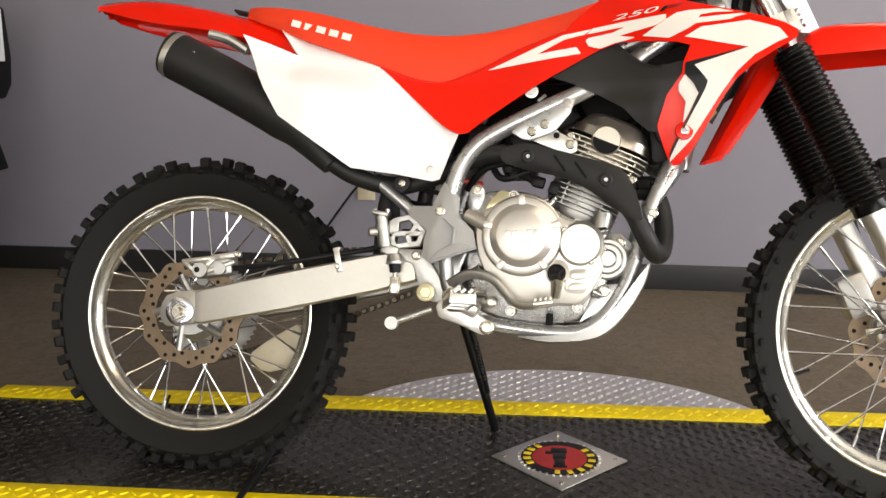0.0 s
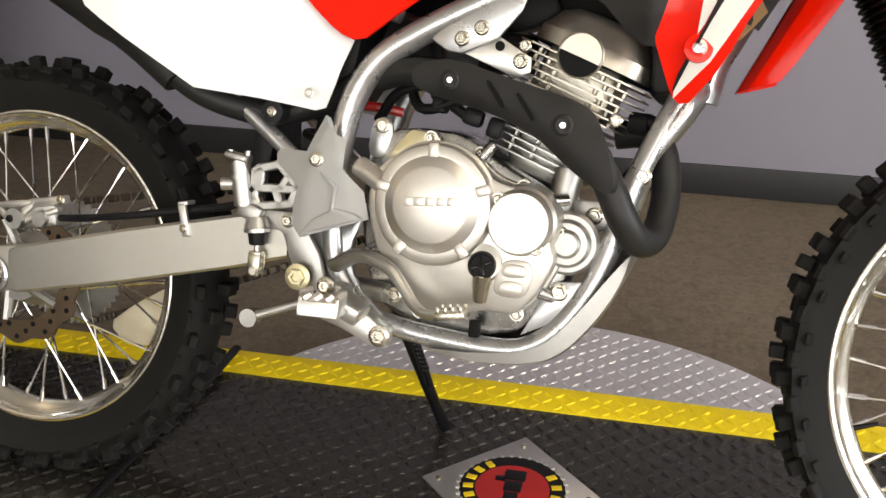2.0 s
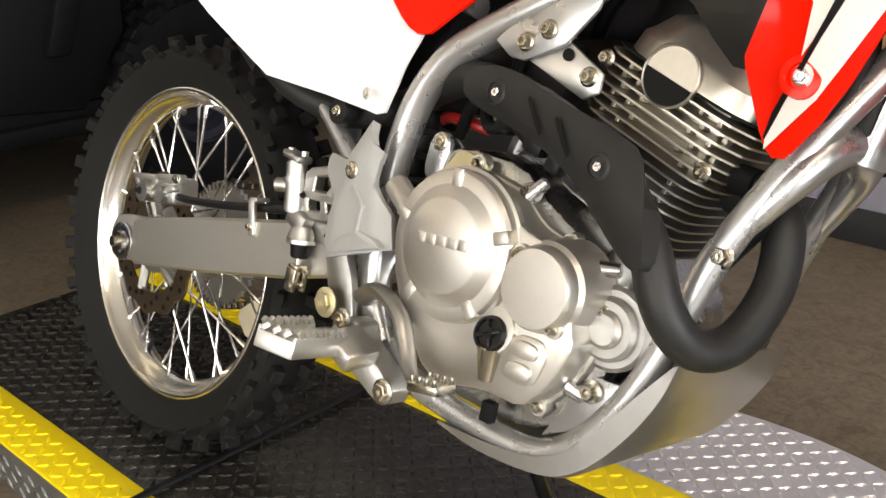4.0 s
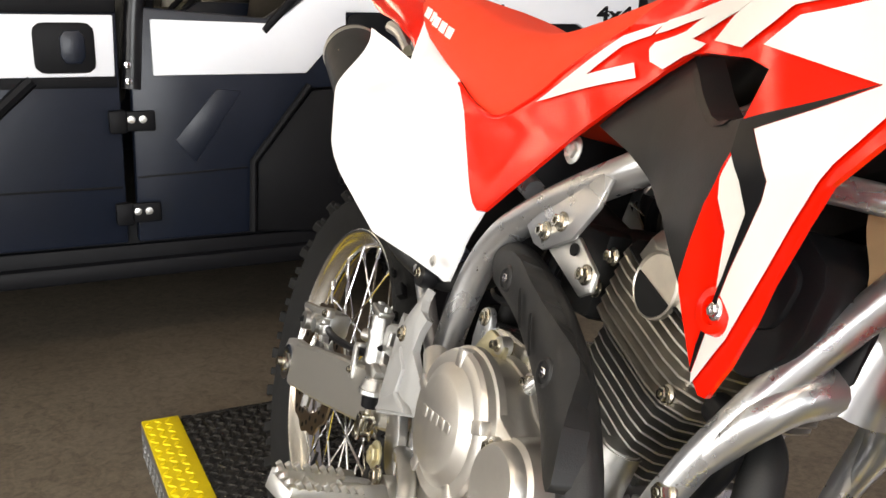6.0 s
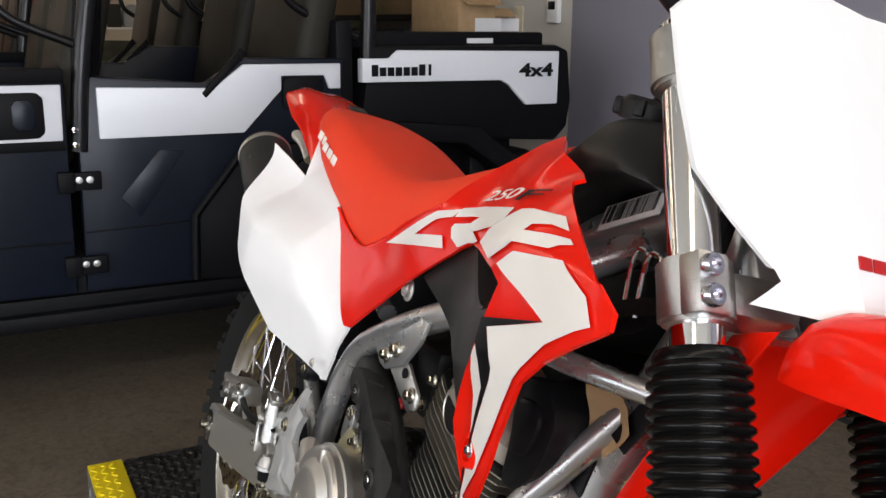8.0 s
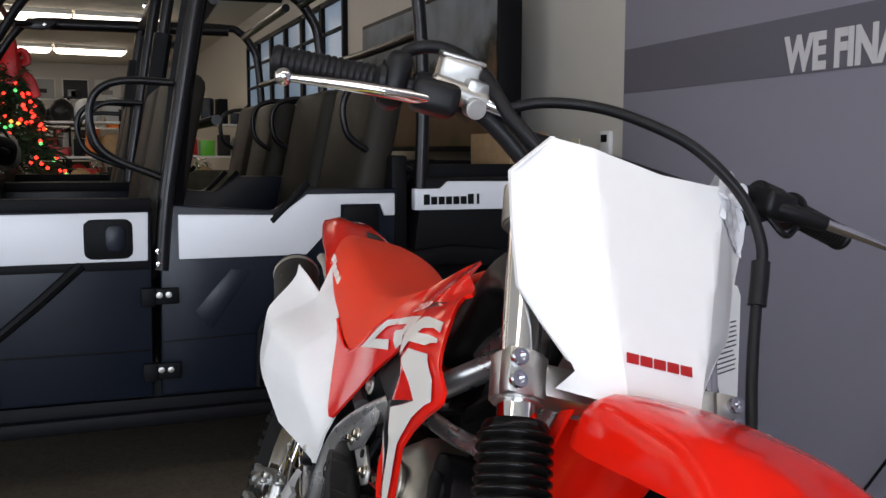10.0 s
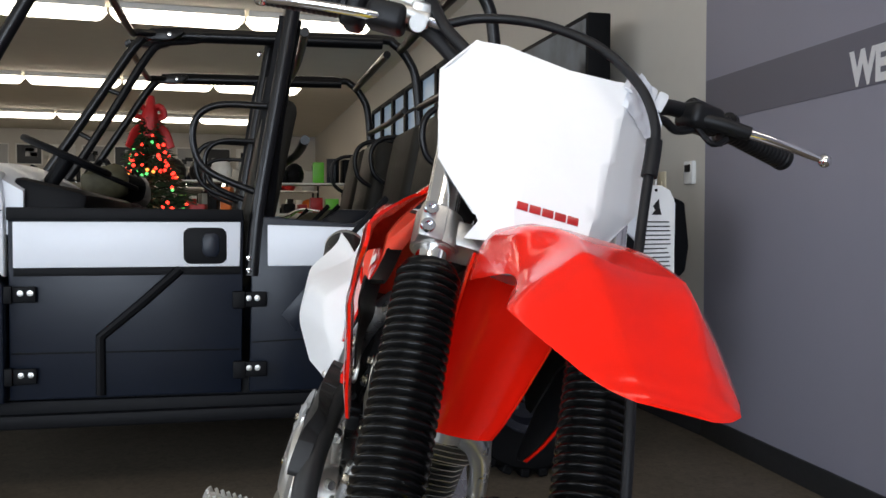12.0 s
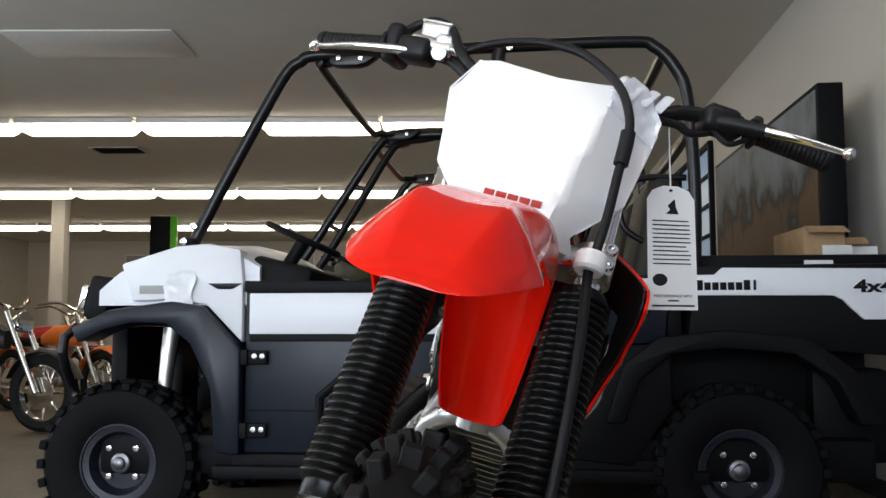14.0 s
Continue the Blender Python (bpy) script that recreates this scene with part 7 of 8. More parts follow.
part("front_fender", bm, RED, bike, "glossy red front fender", 62)
# its rear flap between the fork legs
bm = bmesh.new()
secs = []
for x, z, w, d in ((1.118, 0.875, 0.068, 0.075), (1.105, 0.850, 0.067, 0.074), (1.078, 0.790, 0.062, 0.070), (1.050, 0.730, 0.056, 0.062), (1.030, 0.688, 0.050, 0.056), (1.019, 0.665, 0.045, 0.050)):
    ring = [(w, d), (w * 0.985, d * 0.75), (w * 0.80, d * 0.30), (w * 0.40, d * 0.07), (0, 0.0)]
    inner = [(w - 0.003, d + 0.0005), (w * 0.945, d * 0.78), (w * 0.76, d * 0.34), (w * 0.39, d * 0.11), (0, 0.003)]
    nx, nz = 1.0, 0.32
    secs.append([(x + nx * q, -y, z + nz * q) for y, q in ring] + [(x + nx * q, y, z + nz * q) for y, q in ring[-2::-1]] + [(x + nx * q, y, z + nz * q) for y, q in inner] + [(x + nx * q, -y, z + nz * q) for y, q in inner[-2::-1]])
loft(bm, secs)
part("fender_flap", bm, RED, bike, "red rear flap of the front fender", 40)
for s in (-1, 1):
    bolt((1.215, 0.050 * s, 0.905), 0.006, 0.006, "z", BOLTBLUE)
    bolt((1.40, 0.03 * s, 0.845), 0.005, 0.004, "z", BOLTBLUE)
# number plate
PLATE = [(-0.112, 1.150), (-0.1445, 1.106), (-0.1245, 0.996), (-0.076, 0.941), (-0.072, 0.934), (-0.080, 0.912), (-0.055, 0.916), (-0.028, 0.928), (0.028, 0.928), (0.055, 0.916), (0.080, 0.912), (0.072, 0.934), (0.076, 0.941), (0.1245, 0.996), (0.1445, 1.106), (0.112, 1.157), (0.06, 1.147), (0.0, 1.142), (-0.06, 1.146)]


def plate_fold(v):
    return 0.040 + 0.19 * (v - 0.93)


def plate_place(u, v):
    """A flat middle that leans back with the fork, and two sides folded sharply rearwards."""
    side = 0.95 + 9.0 * max(0.0, 0.99 - v)
    return Vector((1.219 - 0.53 * (v - 0.96) - side * max(0.0, min(abs(u), 0.136) - plate_fold(v)), u, v))


bm = bmesh.new()
sheet(bm, PLATE, plate_place, 0.003, 0.012, [((0.040, 0, 0.93), (1, 0, -0.19)), ((-0.040, 0, 0.93), (1, 0, 0.19)), ((0, 0, 0.99), (0, 0, 1))])
plate = part("number_plate", bm, WHITE, bike, "white plastic front number plate", 50)
for s in (-1, 1):
    bm = bmesh.new()
    edge = [(0.112, 1.151), (0.1445, 1.106), (0.134, 1.048), (0.1245, 0.996), (0.100, 0.968), (0.076, 0.941)]
    loft(bm, [[plate_place(s * u, v) + Vector(d) for d in ((0.0010, s * -0.0015, 0), (-0.0005, s * 0.0012, 0), (-0.006, s * 0.0018, 0), (-0.006, s * -0.0004, 0))] for u, v in edge])
    part("turned_rim", bm, WHITE, plate)
for k in range(5):
    bm = bmesh.new()
    box(bm, (0, 0, 0), (0.0014, 0.0128, 0.0098), bevel=0.0004)
    bm.transform(Matrix.Translation(plate_place(-0.0355 + 0.0148 * k, 0.961) + Vector((0.0012, 0, 0))) @ pose(0, 0, 0, 0, -27.9, 0))
    part("brand_mark", bm, BADGERED, plate)
bm = bmesh.new()
for k in range(4):
    tube(bm, [plate_place(0.075 + 0.02 * k, 1.140) + Vector((0.004, 0, 0)), plate_place(0.085 + 0.02 * k, 1.165) + Vector((-0.012, 0.004, 0.004)), plate_place(0.10 + 0.012 * k, 1.15) + Vector((-0.03, 0, 0))], 0.007, 8, 4, 0.25)
sheet(bm, [(0.070, 1.118), (0.142, 1.085), (0.146, 1.125), (0.118, 1.165), (0.095, 1.172), (0.078, 1.150)], lambda u, v: plate_place(u, v) + Vector((0.003 + 0.003 * math.sin(u * 260) * math.cos(v * 230), 0, 0)), 0.0006, 0.006)
part("protective_film", bm, FILM, plate, "crumpled clear protective film")
# handlebar
BAR = [(0.955, -0.385, 1.157), (0.985, -0.26, 1.168), (1.005, -0.185, 1.166), (1.020, -0.150, 1.152), (1.042, -0.095, 1.112), (1.052, -0.060, 1.100), (1.053, 0.0, 1.098), (1.052, 0.060, 1.100), (1.042, 0.095, 1.112), (1.020, 0.150, 1.152), (1.005, 0.185, 1.166), (0.985, 0.26, 1.168), (0.955, 0.385, 1.157)]
bm = bmesh.new()
tube(bm, BAR, 0.0112, 16, 5)
tube(bm, [(1.022, -0.142, 1.150), (1.026, 0, 1.152), (1.022, 0.142, 1.150)], 0.008, 12, 2)
part("handlebar", bm, BLACKP, bike, "black steel handlebar with a cross bar")
for s in (-1, 1):
    bm = bmesh.new()
    p, q = Vector((0.953, 0.388 * s, 1.157)), Vector((0.981, 0.272 * s, 1.167))
    mm = Matrix.Translation(p) @ (q - p).to_track_quat("Z", "Y").to_matrix().to_4x4()
    ln = (q - p).length
    prof = [(0.0, -0.002), (0.015, -0.002), (0.0175, 0.002), (0.0175, 0.008)]
    for k in range(14):
        h = 0.010 + (ln - 0.022) * k / 14
        prof += [(0.0155, h), (0.0168, h + 0.002), (0.0168, h + 0.005), (0.0155, h + 0.007)]
    prof += [(0.017, ln - 0.010), (0.024, ln - 0.006), (0.024, ln), (0.0125, ln + 0.001)]
    lathe(bm, prof, mm, 28)
    part("grip", bm, BLACKP, bike, "black ribbed rubber grip")
    bm = bmesh.new()
    tip = Vector((1.002, -0.380, 1.138)) if s < 0 else Vector((1.050, 0.393, 1.150))
    root = Vector((1.022, 0.222 * s, 1.158))
    tube(bm, [root, root.lerp(tip, 0.25) + Vector((0.006, 0, 0.001)), root.lerp(tip, 0.6) + Vector((0.008, 0, 0.001)), root.lerp(tip, 0.93), tip], [0.009, 0.0085, 0.0075, 0.0055, 0.0055], 14, 4, 0.8)
    lathe(bm, [(0.0092 * math.sin(t), -0.0092 * math.cos(t)) for t in np.linspace(0.01, math.pi - 0.01, 9)], Matrix.Translation(tip), 16)
    lever = part("brake_lever" if s < 0 else "clutch_lever", bm, CHROME, bike, "polished metal lever")
    if s > 0:
        bm = bmesh.new()
        tube(bm, [root + Vector((-0.004, -0.01, 0)), root.lerp(tip, 0.15) + Vector((0.004, 0, 0.001)), root.lerp(tip, 0.36) + Vector((0.007, 0, 0.001))], [0.014, 0.013, 0.011], 14, 4, 0.85)
        part("lever_sleeve", bm, BLACKP, lever, "black rubber lever sleeve")
    bm = bmesh.new()
    box(bm, (1.008, 0.222 * s, 1.163), (0.050, 0.052, 0.036), (0, 0, 12 * s), bevel=0.010, seg=3)
    rod(bm, (0.993, 0.245 * s, 1.168), (1.000, 0.205 * s, 1.170), 0.020, seg=20, bevel=0.003)
    part("lever_perch", bm, BLACKP, bike)
# throttle housing, master cylinder and cables on the right
bm = bmesh.new()
box(bm, (0.975, -0.262, 1.172), (0.060, 0.030, 0.062), (0, 0, -10), bevel=0.012, seg=3)
tube(bm, [(0.965, -0.262, 1.195), (0.96, -0.245, 1.215), (0.975, -0.215, 1.222), (1.01, -0.180, 1.205), (1.045, -0.150, 1.165), (1.07, -0.10, 1.12), (1.08, -0.05, 1.02), (1.07, 0.0, 0.93)], 0.0075, 12)
part("throttle_housing", bm, BLACKP, bike, "black throttle housing with its cables")
bm = bmesh.new()
box(bm, (0.996, -0.200, 1.198), (0.040, 0.046, 0.030), (0, 12, -8), bevel=0.005, seg=3)
rod(bm, (1.015, -0.232, 1.176), (1.020, -0.170, 1.172), 0.0125, seg=20, bevel=0.002)
rod(bm, (1.020, -0.184, 1.164), (1.042, -0.184, 1.160), 0.011, seg=20, bevel=0.002)
box(bm, (1.012, -0.182, 1.178), (0.034, 0.030, 0.034), (0, 12, 0), bevel=0.006)
part("front_master_cylinder", bm, CAST, bike, "cast silver front brake master cylinder")
bm = bmesh.new()
box(bm, (0.996, -0.200, 1.2145), (0.043, 0.049, 0.005), (0, 12, -8), bevel=0.002)
part("reservoir_lid", bm, CAST, bike)
bm = bmesh.new()
rod(bm, (1.025, -0.168, 1.171), (1.034, -0.148, 1.168), 0.008, seg=12)
part("banjo_bolt", bm, BOLTBLUE, bike)
HOSE = [(1.030, -0.155, 1.168), (1.040, -0.115, 1.188), (1.058, -0.065, 1.198), (1.090, -0.022, 1.194), (1.125, 0.030, 1.178), (1.152, 0.080, 1.142), (1.170, 0.104, 1.100), (1.177, 0.108, 1.065), (1.187, 0.108, 1.025), (1.204, 0.109, 0.970), (1.225, 0.107, 0.925), (1.240, 0.104, 0.900), (1.275, 0.118, 0.80), (1.325, 0.128, 0.66), (1.365, 0.125, 0.52), (1.37, 0.11, 0.45)]
bm = bmesh.new()
tube(bm, HOSE, 0.0060, 14, 8)
hose = part("front_brake_hose", bm, BLACKP, bike, "black front brake hose")
bm = bmesh.new()
tube(bm, [(1.173, 0.107, 1.082), (1.178, 0.108, 1.062), (1.184, 0.108, 1.038)], 0.0095, 14, 4)
part("hose_sleeve", bm, BLACKP, hose)
bm = bmesh.new()
lathe(bm, [(0.016, -0.012), (0.019, -0.008), (0.019, 0.008), (0.016, 0.012), (0.008, 0.012), (0.008, -0.012)], pose(1.240, 0.104, 0.907, 0, -20, 0), 28, close=True)
part("hose_guide", bm, WHITE, bike, "white plastic hose guide")
bm = bmesh.new()
rod(bm, (1.232, 0.088, 0.905), (1.205, 0.075, 0.905), 0.006)
part("guide_bolt", bm, BOLTBLUE, bike)
# left controls
bm = bmesh.new()
box(bm, (0.985, 0.235, 1.165), (0.040, 0.046, 0.034), (0, 0, 8), bevel=0.008, seg=3)
tube(bm, [(1.01, 0.225, 1.150), (1.02, 0.19, 1.135), (1.03, 0.16, 1.14), (1.05, 0.10, 1.12), (1.07, 0.05, 1.0)], 0.006, 10)
tube(bm, [(1.02, 0.215, 1.148), (1.03, 0.24, 1.13), (1.015, 0.265, 1.145)], 0.004, 8)
part("switch_and_clutch_cable", bm, BLACKP, bike)
bm = bmesh.new()
lathe(bm, [(0.012, -0.010), (0.022, -0.002), (0.022, 0.002), (0.012, 0.010)], pose(0.985, 0.272, 1.162, 0, 90, 75), 24)
part("lever_pivot_boot", bm, BLACKP, bike)

# hang tag on a string from the left of the bar
top = Vector((0.555, 2.113, 1.150))
tag = thing("hang_tag", Matrix.Translation(top) @ pose(0, 0, 0, 0, 0, 109) @ Matrix.Diagonal((1.45, 1, 1.06, 1)), "white printed card tag hanging from the handlebar", "tag")
bm = bmesh.new()
rod(bm, (0, 0, 0), (0, 0, -0.108), 0.0008, seg=6)
part("string", bm, STICKER, tag)
bm = bmesh.new()
prism(bm, [(-0.027, -0.262), (0.027, -0.262), (0.026, -0.118), (0.020, -0.106), (0.008, -0.100), (-0.008, -0.100), (-0.020, -0.106), (-0.026, -0.118)], -0.0004, 0.0004, 0)
card = part("card", bm, STICKER, tag)
rng = random.Random(5)
for k in range(11):
    bm = bmesh.new()
    w = 0.042 * rng.uniform(0.86, 1.0)
    box(bm, (-0.021 + w / 2, -0.0008, -0.146 - 0.0056 * k), (w, 0.0004, 0.0016))
    part("print_line", bm, TANK, card)
bm = writing("PERFORMANCE FIRST", 0.005, 0.0002)
wide = max(v.co.x for v in bm.verts) - min(v.co.x for v in bm.verts)
bm.transform(pose(0, -0.0008, -0.244) @ Matrix.Diagonal((0.042 / wide, 1, 1, 1)))
part("print_wording", bm, TANK, card)
for z, w, h in ((-0.250, 0.012, 0.002), (-0.2565, 0.046, 0.0022)):
    bm = bmesh.new()
    box(bm, (0, -0.0008, z), (w, 0.0004, h))
    part("print_line", bm, TANK, card)
bm = bmesh.new()
lathe(bm, [(0.008, 0), (0.008, 0.0004), (0, 0.0004)], pose(-0.014, -0.0006, -0.223, 90, 0, 0), 20)
part("round_print", bm, TANK, card)
bm = bmesh.new()
prism(bm, [(-0.006, -0.137), (0.008, -0.137), (0.005, -0.128), (0.004, -0.117), (-0.004, -0.126), (-0.001, -0.131)], -0.0010, -0.0005, 0)
part("emblem_shape", bm, TANK, card)
# black dot for the shade of the hole the string passes
bm = bmesh.new()
lathe(bm, [(0.002, 0), (0.002, 0.0004), (0, 0.0004)], pose(0, -0.0006, -0.106, 90, 0, 0), 10)
part("string_hole_shade", bm, DARK, card)

# ---- the far side of the showroom ----
# decorated tree
tree = thing("christmas_tree", pose(-5.75, 1.475, 0) @ Matrix.Diagonal((1.03, 1.03, 0.985, 1)), "green christmas tree with red and amber lights and a red bow", "christmas tree")
bm = bmesh.new()
rod(bm, (0, 0, 0), (0, 0, 1.75), 0.03, 0.01, 10)
lathe(bm, [(0.20, 0.0), (0.20, 0.03), (0.05, 0.10), (0.0, 0.10)], IDENT, 20)
part("trunk", bm, CHAIN, tree)
rng = random.Random(11)
vs, fs = [], []
for k in range(5200):
    z = 0.25 + 1.55 * rng.random() ** 1.15
    r = 0.62 * (1.86 - z) / 1.6 * math.sqrt(rng.random()) * rng.uniform(0.75, 1.08)
    a = rng.uniform(0, 2 * math.pi)
    p = Vector((r * math.cos(a), r * math.sin(a), z))
    d = Vector((math.cos(a + rng.uniform(-0.6, 0.6)), math.sin(a + rng.uniform(-0.6, 0.6)), rng.uniform(-0.5, 0.2))).normalized() * rng.uniform(0.05, 0.11)
    s = d.cross(Vector((0, 0, 1))).normalized() * 0.012
    n = len(vs)
    vs += [p - s, p + s, p + d, p + Vector((0, 0, 0.014)) + 0.4 * d]
    fs += [(n, n + 1, n + 3), (n + 1, n + 2, n + 3), (n + 2, n, n + 3), (n, n + 2, n + 1)]
me = bpy.data.meshes.new("needles")
me.from_pydata([tuple(v) for v in vs], [], fs)
me.materials.append(LEAF)
ob = new("needles", me)
ob.parent = tree
tagged(ob, "dense dark green fir needles", kind="stuff")
bulbs = {}
for g in (GLOWRED, GLOWAMB, GLOWGRN):
    bm = bmesh.new()
    lathe(bm, [(0.0, -0.014), (0.012, -0.005), (0.0135, 0.003), (0.0, 0.016)], IDENT, 10)
    bulbs[g.name] = mesh_of("fairy_light", bm, g)
for k in range(170):
    z = 0.35 + 1.40 * rng.random()
    r = 0.60 * (1.88 - z) / 1.6
    a = rng.uniform(-2.2, 2.2)
    g = rng.choice((GLOWRED, GLOWRED, GLOWRED, GLOWRED, GLOWAMB, GLOWGRN))
    piece("fairy_light", bulbs[g.name], pose(r * math.cos(a), r * math.sin(a), z), tree)
bm = bmesh.new()
for s in (-1, 1):
    tube(bm, [(0, 0, 1.84), (0.02, s * 0.07, 1.90), (0.02, s * 0.10, 1.83), (0, 0, 1.80), (0.05, s * 0.10, 1.70), (0.07, s * 0.15, 1.58)], [0.03, 0.05, 0.045, 0.03, 0.04, 0.03], 10, 5, 0.5)
tube(bm, [(0, 0, 1.66), (0.02, 0.0, 1.82), (0, 0.01, 1.98)], [0.08, 0.075, 0.03], 12, 4, 0.8)
part("bow", bm, BOWRED, tree, "big red ribbon bow")

# square column
col = thing("column", pose(-12.8, -4.4, 0), "pale square column from floor to ceiling", "column", kind="structure")
bm = bmesh.new()
box(bm, (0, 0, H / 2), (0.22, 0.22, H), bevel=0.01)
part("shaft", bm, WALLCREAM, col)

# tall banner stands
def banner(x, y, h, w, green, label):
    st = thing("banner_stand", pose(x, y, 0), label, "banner")
    bm = bmesh.new()
    box(bm, (0, 0, 0.04), (0.30, w * 0.9, 0.08), bevel=0.02)
    part("base", bm, UTVDARK, st)
    bm = bmesh.new()
    box(bm, (0, 0, 0.1 + h / 2), (0.05, w, h), bevel=0.01)
    part("panel", bm, UTVDARK, st)
    if green:
        bm = bmesh.new()
        box(bm, (0.004, w / 2 + 0.05, 0.1 + h / 2), (0.06, 0.10, h), bevel=0.01)
        part("green_edge", bm, GREENP, st)
    bm = bmesh.new()
    box(bm, (0.03, 0, 0.1 + h * 0.55), (0.012, w * 0.3, h * 0.4), bevel=0.002)
    part("pale_print", bm, GUARD, st)


banner(-11.7, -2.45, 2.45, 0.30, True, "tall dark banner stand with a green edge")
banner(-11.4, -5.15, 2.15, 0.45, False, "dark banner stand with a pale emblem")

# posters along the far wall and the side wall
rng = random.Random(21)
for k in range(16):
    y = -5.6 + 0.66 * k
    ps = thing("wall_poster", pose(-19.925, y, 2.45), "dark framed poster high on the far wall", "poster", "posters on the far wall")
    bm = bmesh.new()
    box(bm, (-0.05, 0, 0), (0.04, 0.54, 0.46), bevel=0.006)
    part("frame", bm, LAMPHOUSE, ps)
    bm = bmesh.new()
    box(bm, (-0.028, 0, 0), (0.01, 0.48, 0.40))
    part("print", bm, (GUARD, TANK, LAMPHOUSE)[k % 3], ps)
    for q in range(3):
        bm = bmesh.new()
        box(bm, (-0.022, rng.uniform(-0.12, 0.12), rng.uniform(-0.12, 0.12)), (0.004, rng.uniform(0.1, 0.25), rng.uniform(0.06, 0.18)))
        part("print_shape", bm, (TANK, GUARD, INK)[(k + q) % 3], ps)

# lit shelf band and doorway on the far wall
for y, w in ((2.6, 1.1), (0.6, 0.9), (-1.2, 0.6)):
    sh = thing("lit_display_shelf", pose(-19.5, y, 0), "wall display shelf with a lit header", "shelf", "display shelves")
    bm = bmesh.new()
    box(bm, (0, 0, 1.0), (0.40, w, 2.0), bevel=0.01)
    part("cabinet", bm, VINYL, sh)
    bm = bmesh.new()
    box(bm, (0.21, 0, 1.80), (0.02, w * 0.85, 0.16), bevel=0.004)
    part("lit_header", bm, TUBELIGHT, sh)
    for z in (0.5, 0.95, 1.4):
        bm = bmesh.new()
        box(bm, (0.25, 0, z), (0.14, w, 0.03), bevel=0.004)
        part("shelf_board", bm, LAMPHOUSE, sh)
        for q in range(5):
            bm = bmesh.new()
            box(bm, (0.25, -w / 2 + w * (q + 0.5) / 5, z + 0.10), (0.10, w / 7, rng.uniform(0.1, 0.2)), bevel=0.008)
            part("boxed_item", bm, (BADGERED, TANK, STICKER, KRAFT, GREENP)[(q * 3 + int(z * 10)) % 5], sh)
dr = thing("door_1", pose(-19.82, -3.9, 0), "dark brown door in the far wall", "door", kind="structure")
bm = bmesh.new()
box(bm, (0, 0, 1.02), (0.06, 0.92, 2.04), bevel=0.01)
part("leaf", bm, CHAIN, dr)
bm = bmesh.new()
rod(bm, (0.03, 0.35, 1.0), (0.10, 0.35, 1.0), 0.02)
part("door_handle", bm, CHROME, dr)

# windows high on the cream side wall: dark frames with bright panes
for k in range(6):
    wx = -7.0 - 0.82 * k
    wn = thing("window_%d" % (k + 1), CM @ pose(wx - CORNER[0], 0, 2.02), "tall dark-framed window with bright daylight behind", "window", kind="structure")
    for n, c, s in (("window_frame", (0, -0.02, 0.56), (0.80, 0.05, 0.05)), ("window_frame", (0, -0.02, -0.56), (0.80, 0.05, 0.05)), ("window_frame", (-0.38, -0.02, 0), (0.06, 0.05, 1.1)), ("window_frame", (0.38, -0.02, 0), (0.06, 0.05, 1.1)), ("glazing_bar", (0, -0.02, 0), (0.74, 0.04, 0.03)), ("glazing_bar", (0, -0.02, 0.28), (0.74, 0.04, 0.03)), ("glazing_bar", (0, -0.02, -0.28), (0.74, 0.04, 0.03))):
        bm = bmesh.new()
        box(bm, c, s, bevel=0.004)
        part(n, bm, UTVDARK, wn)
    bm = bmesh.new()
    box(bm, (0, -0.004, 0), (0.74, 0.008, 1.08))
    part("pane", bm, GLASSDAY, wn)


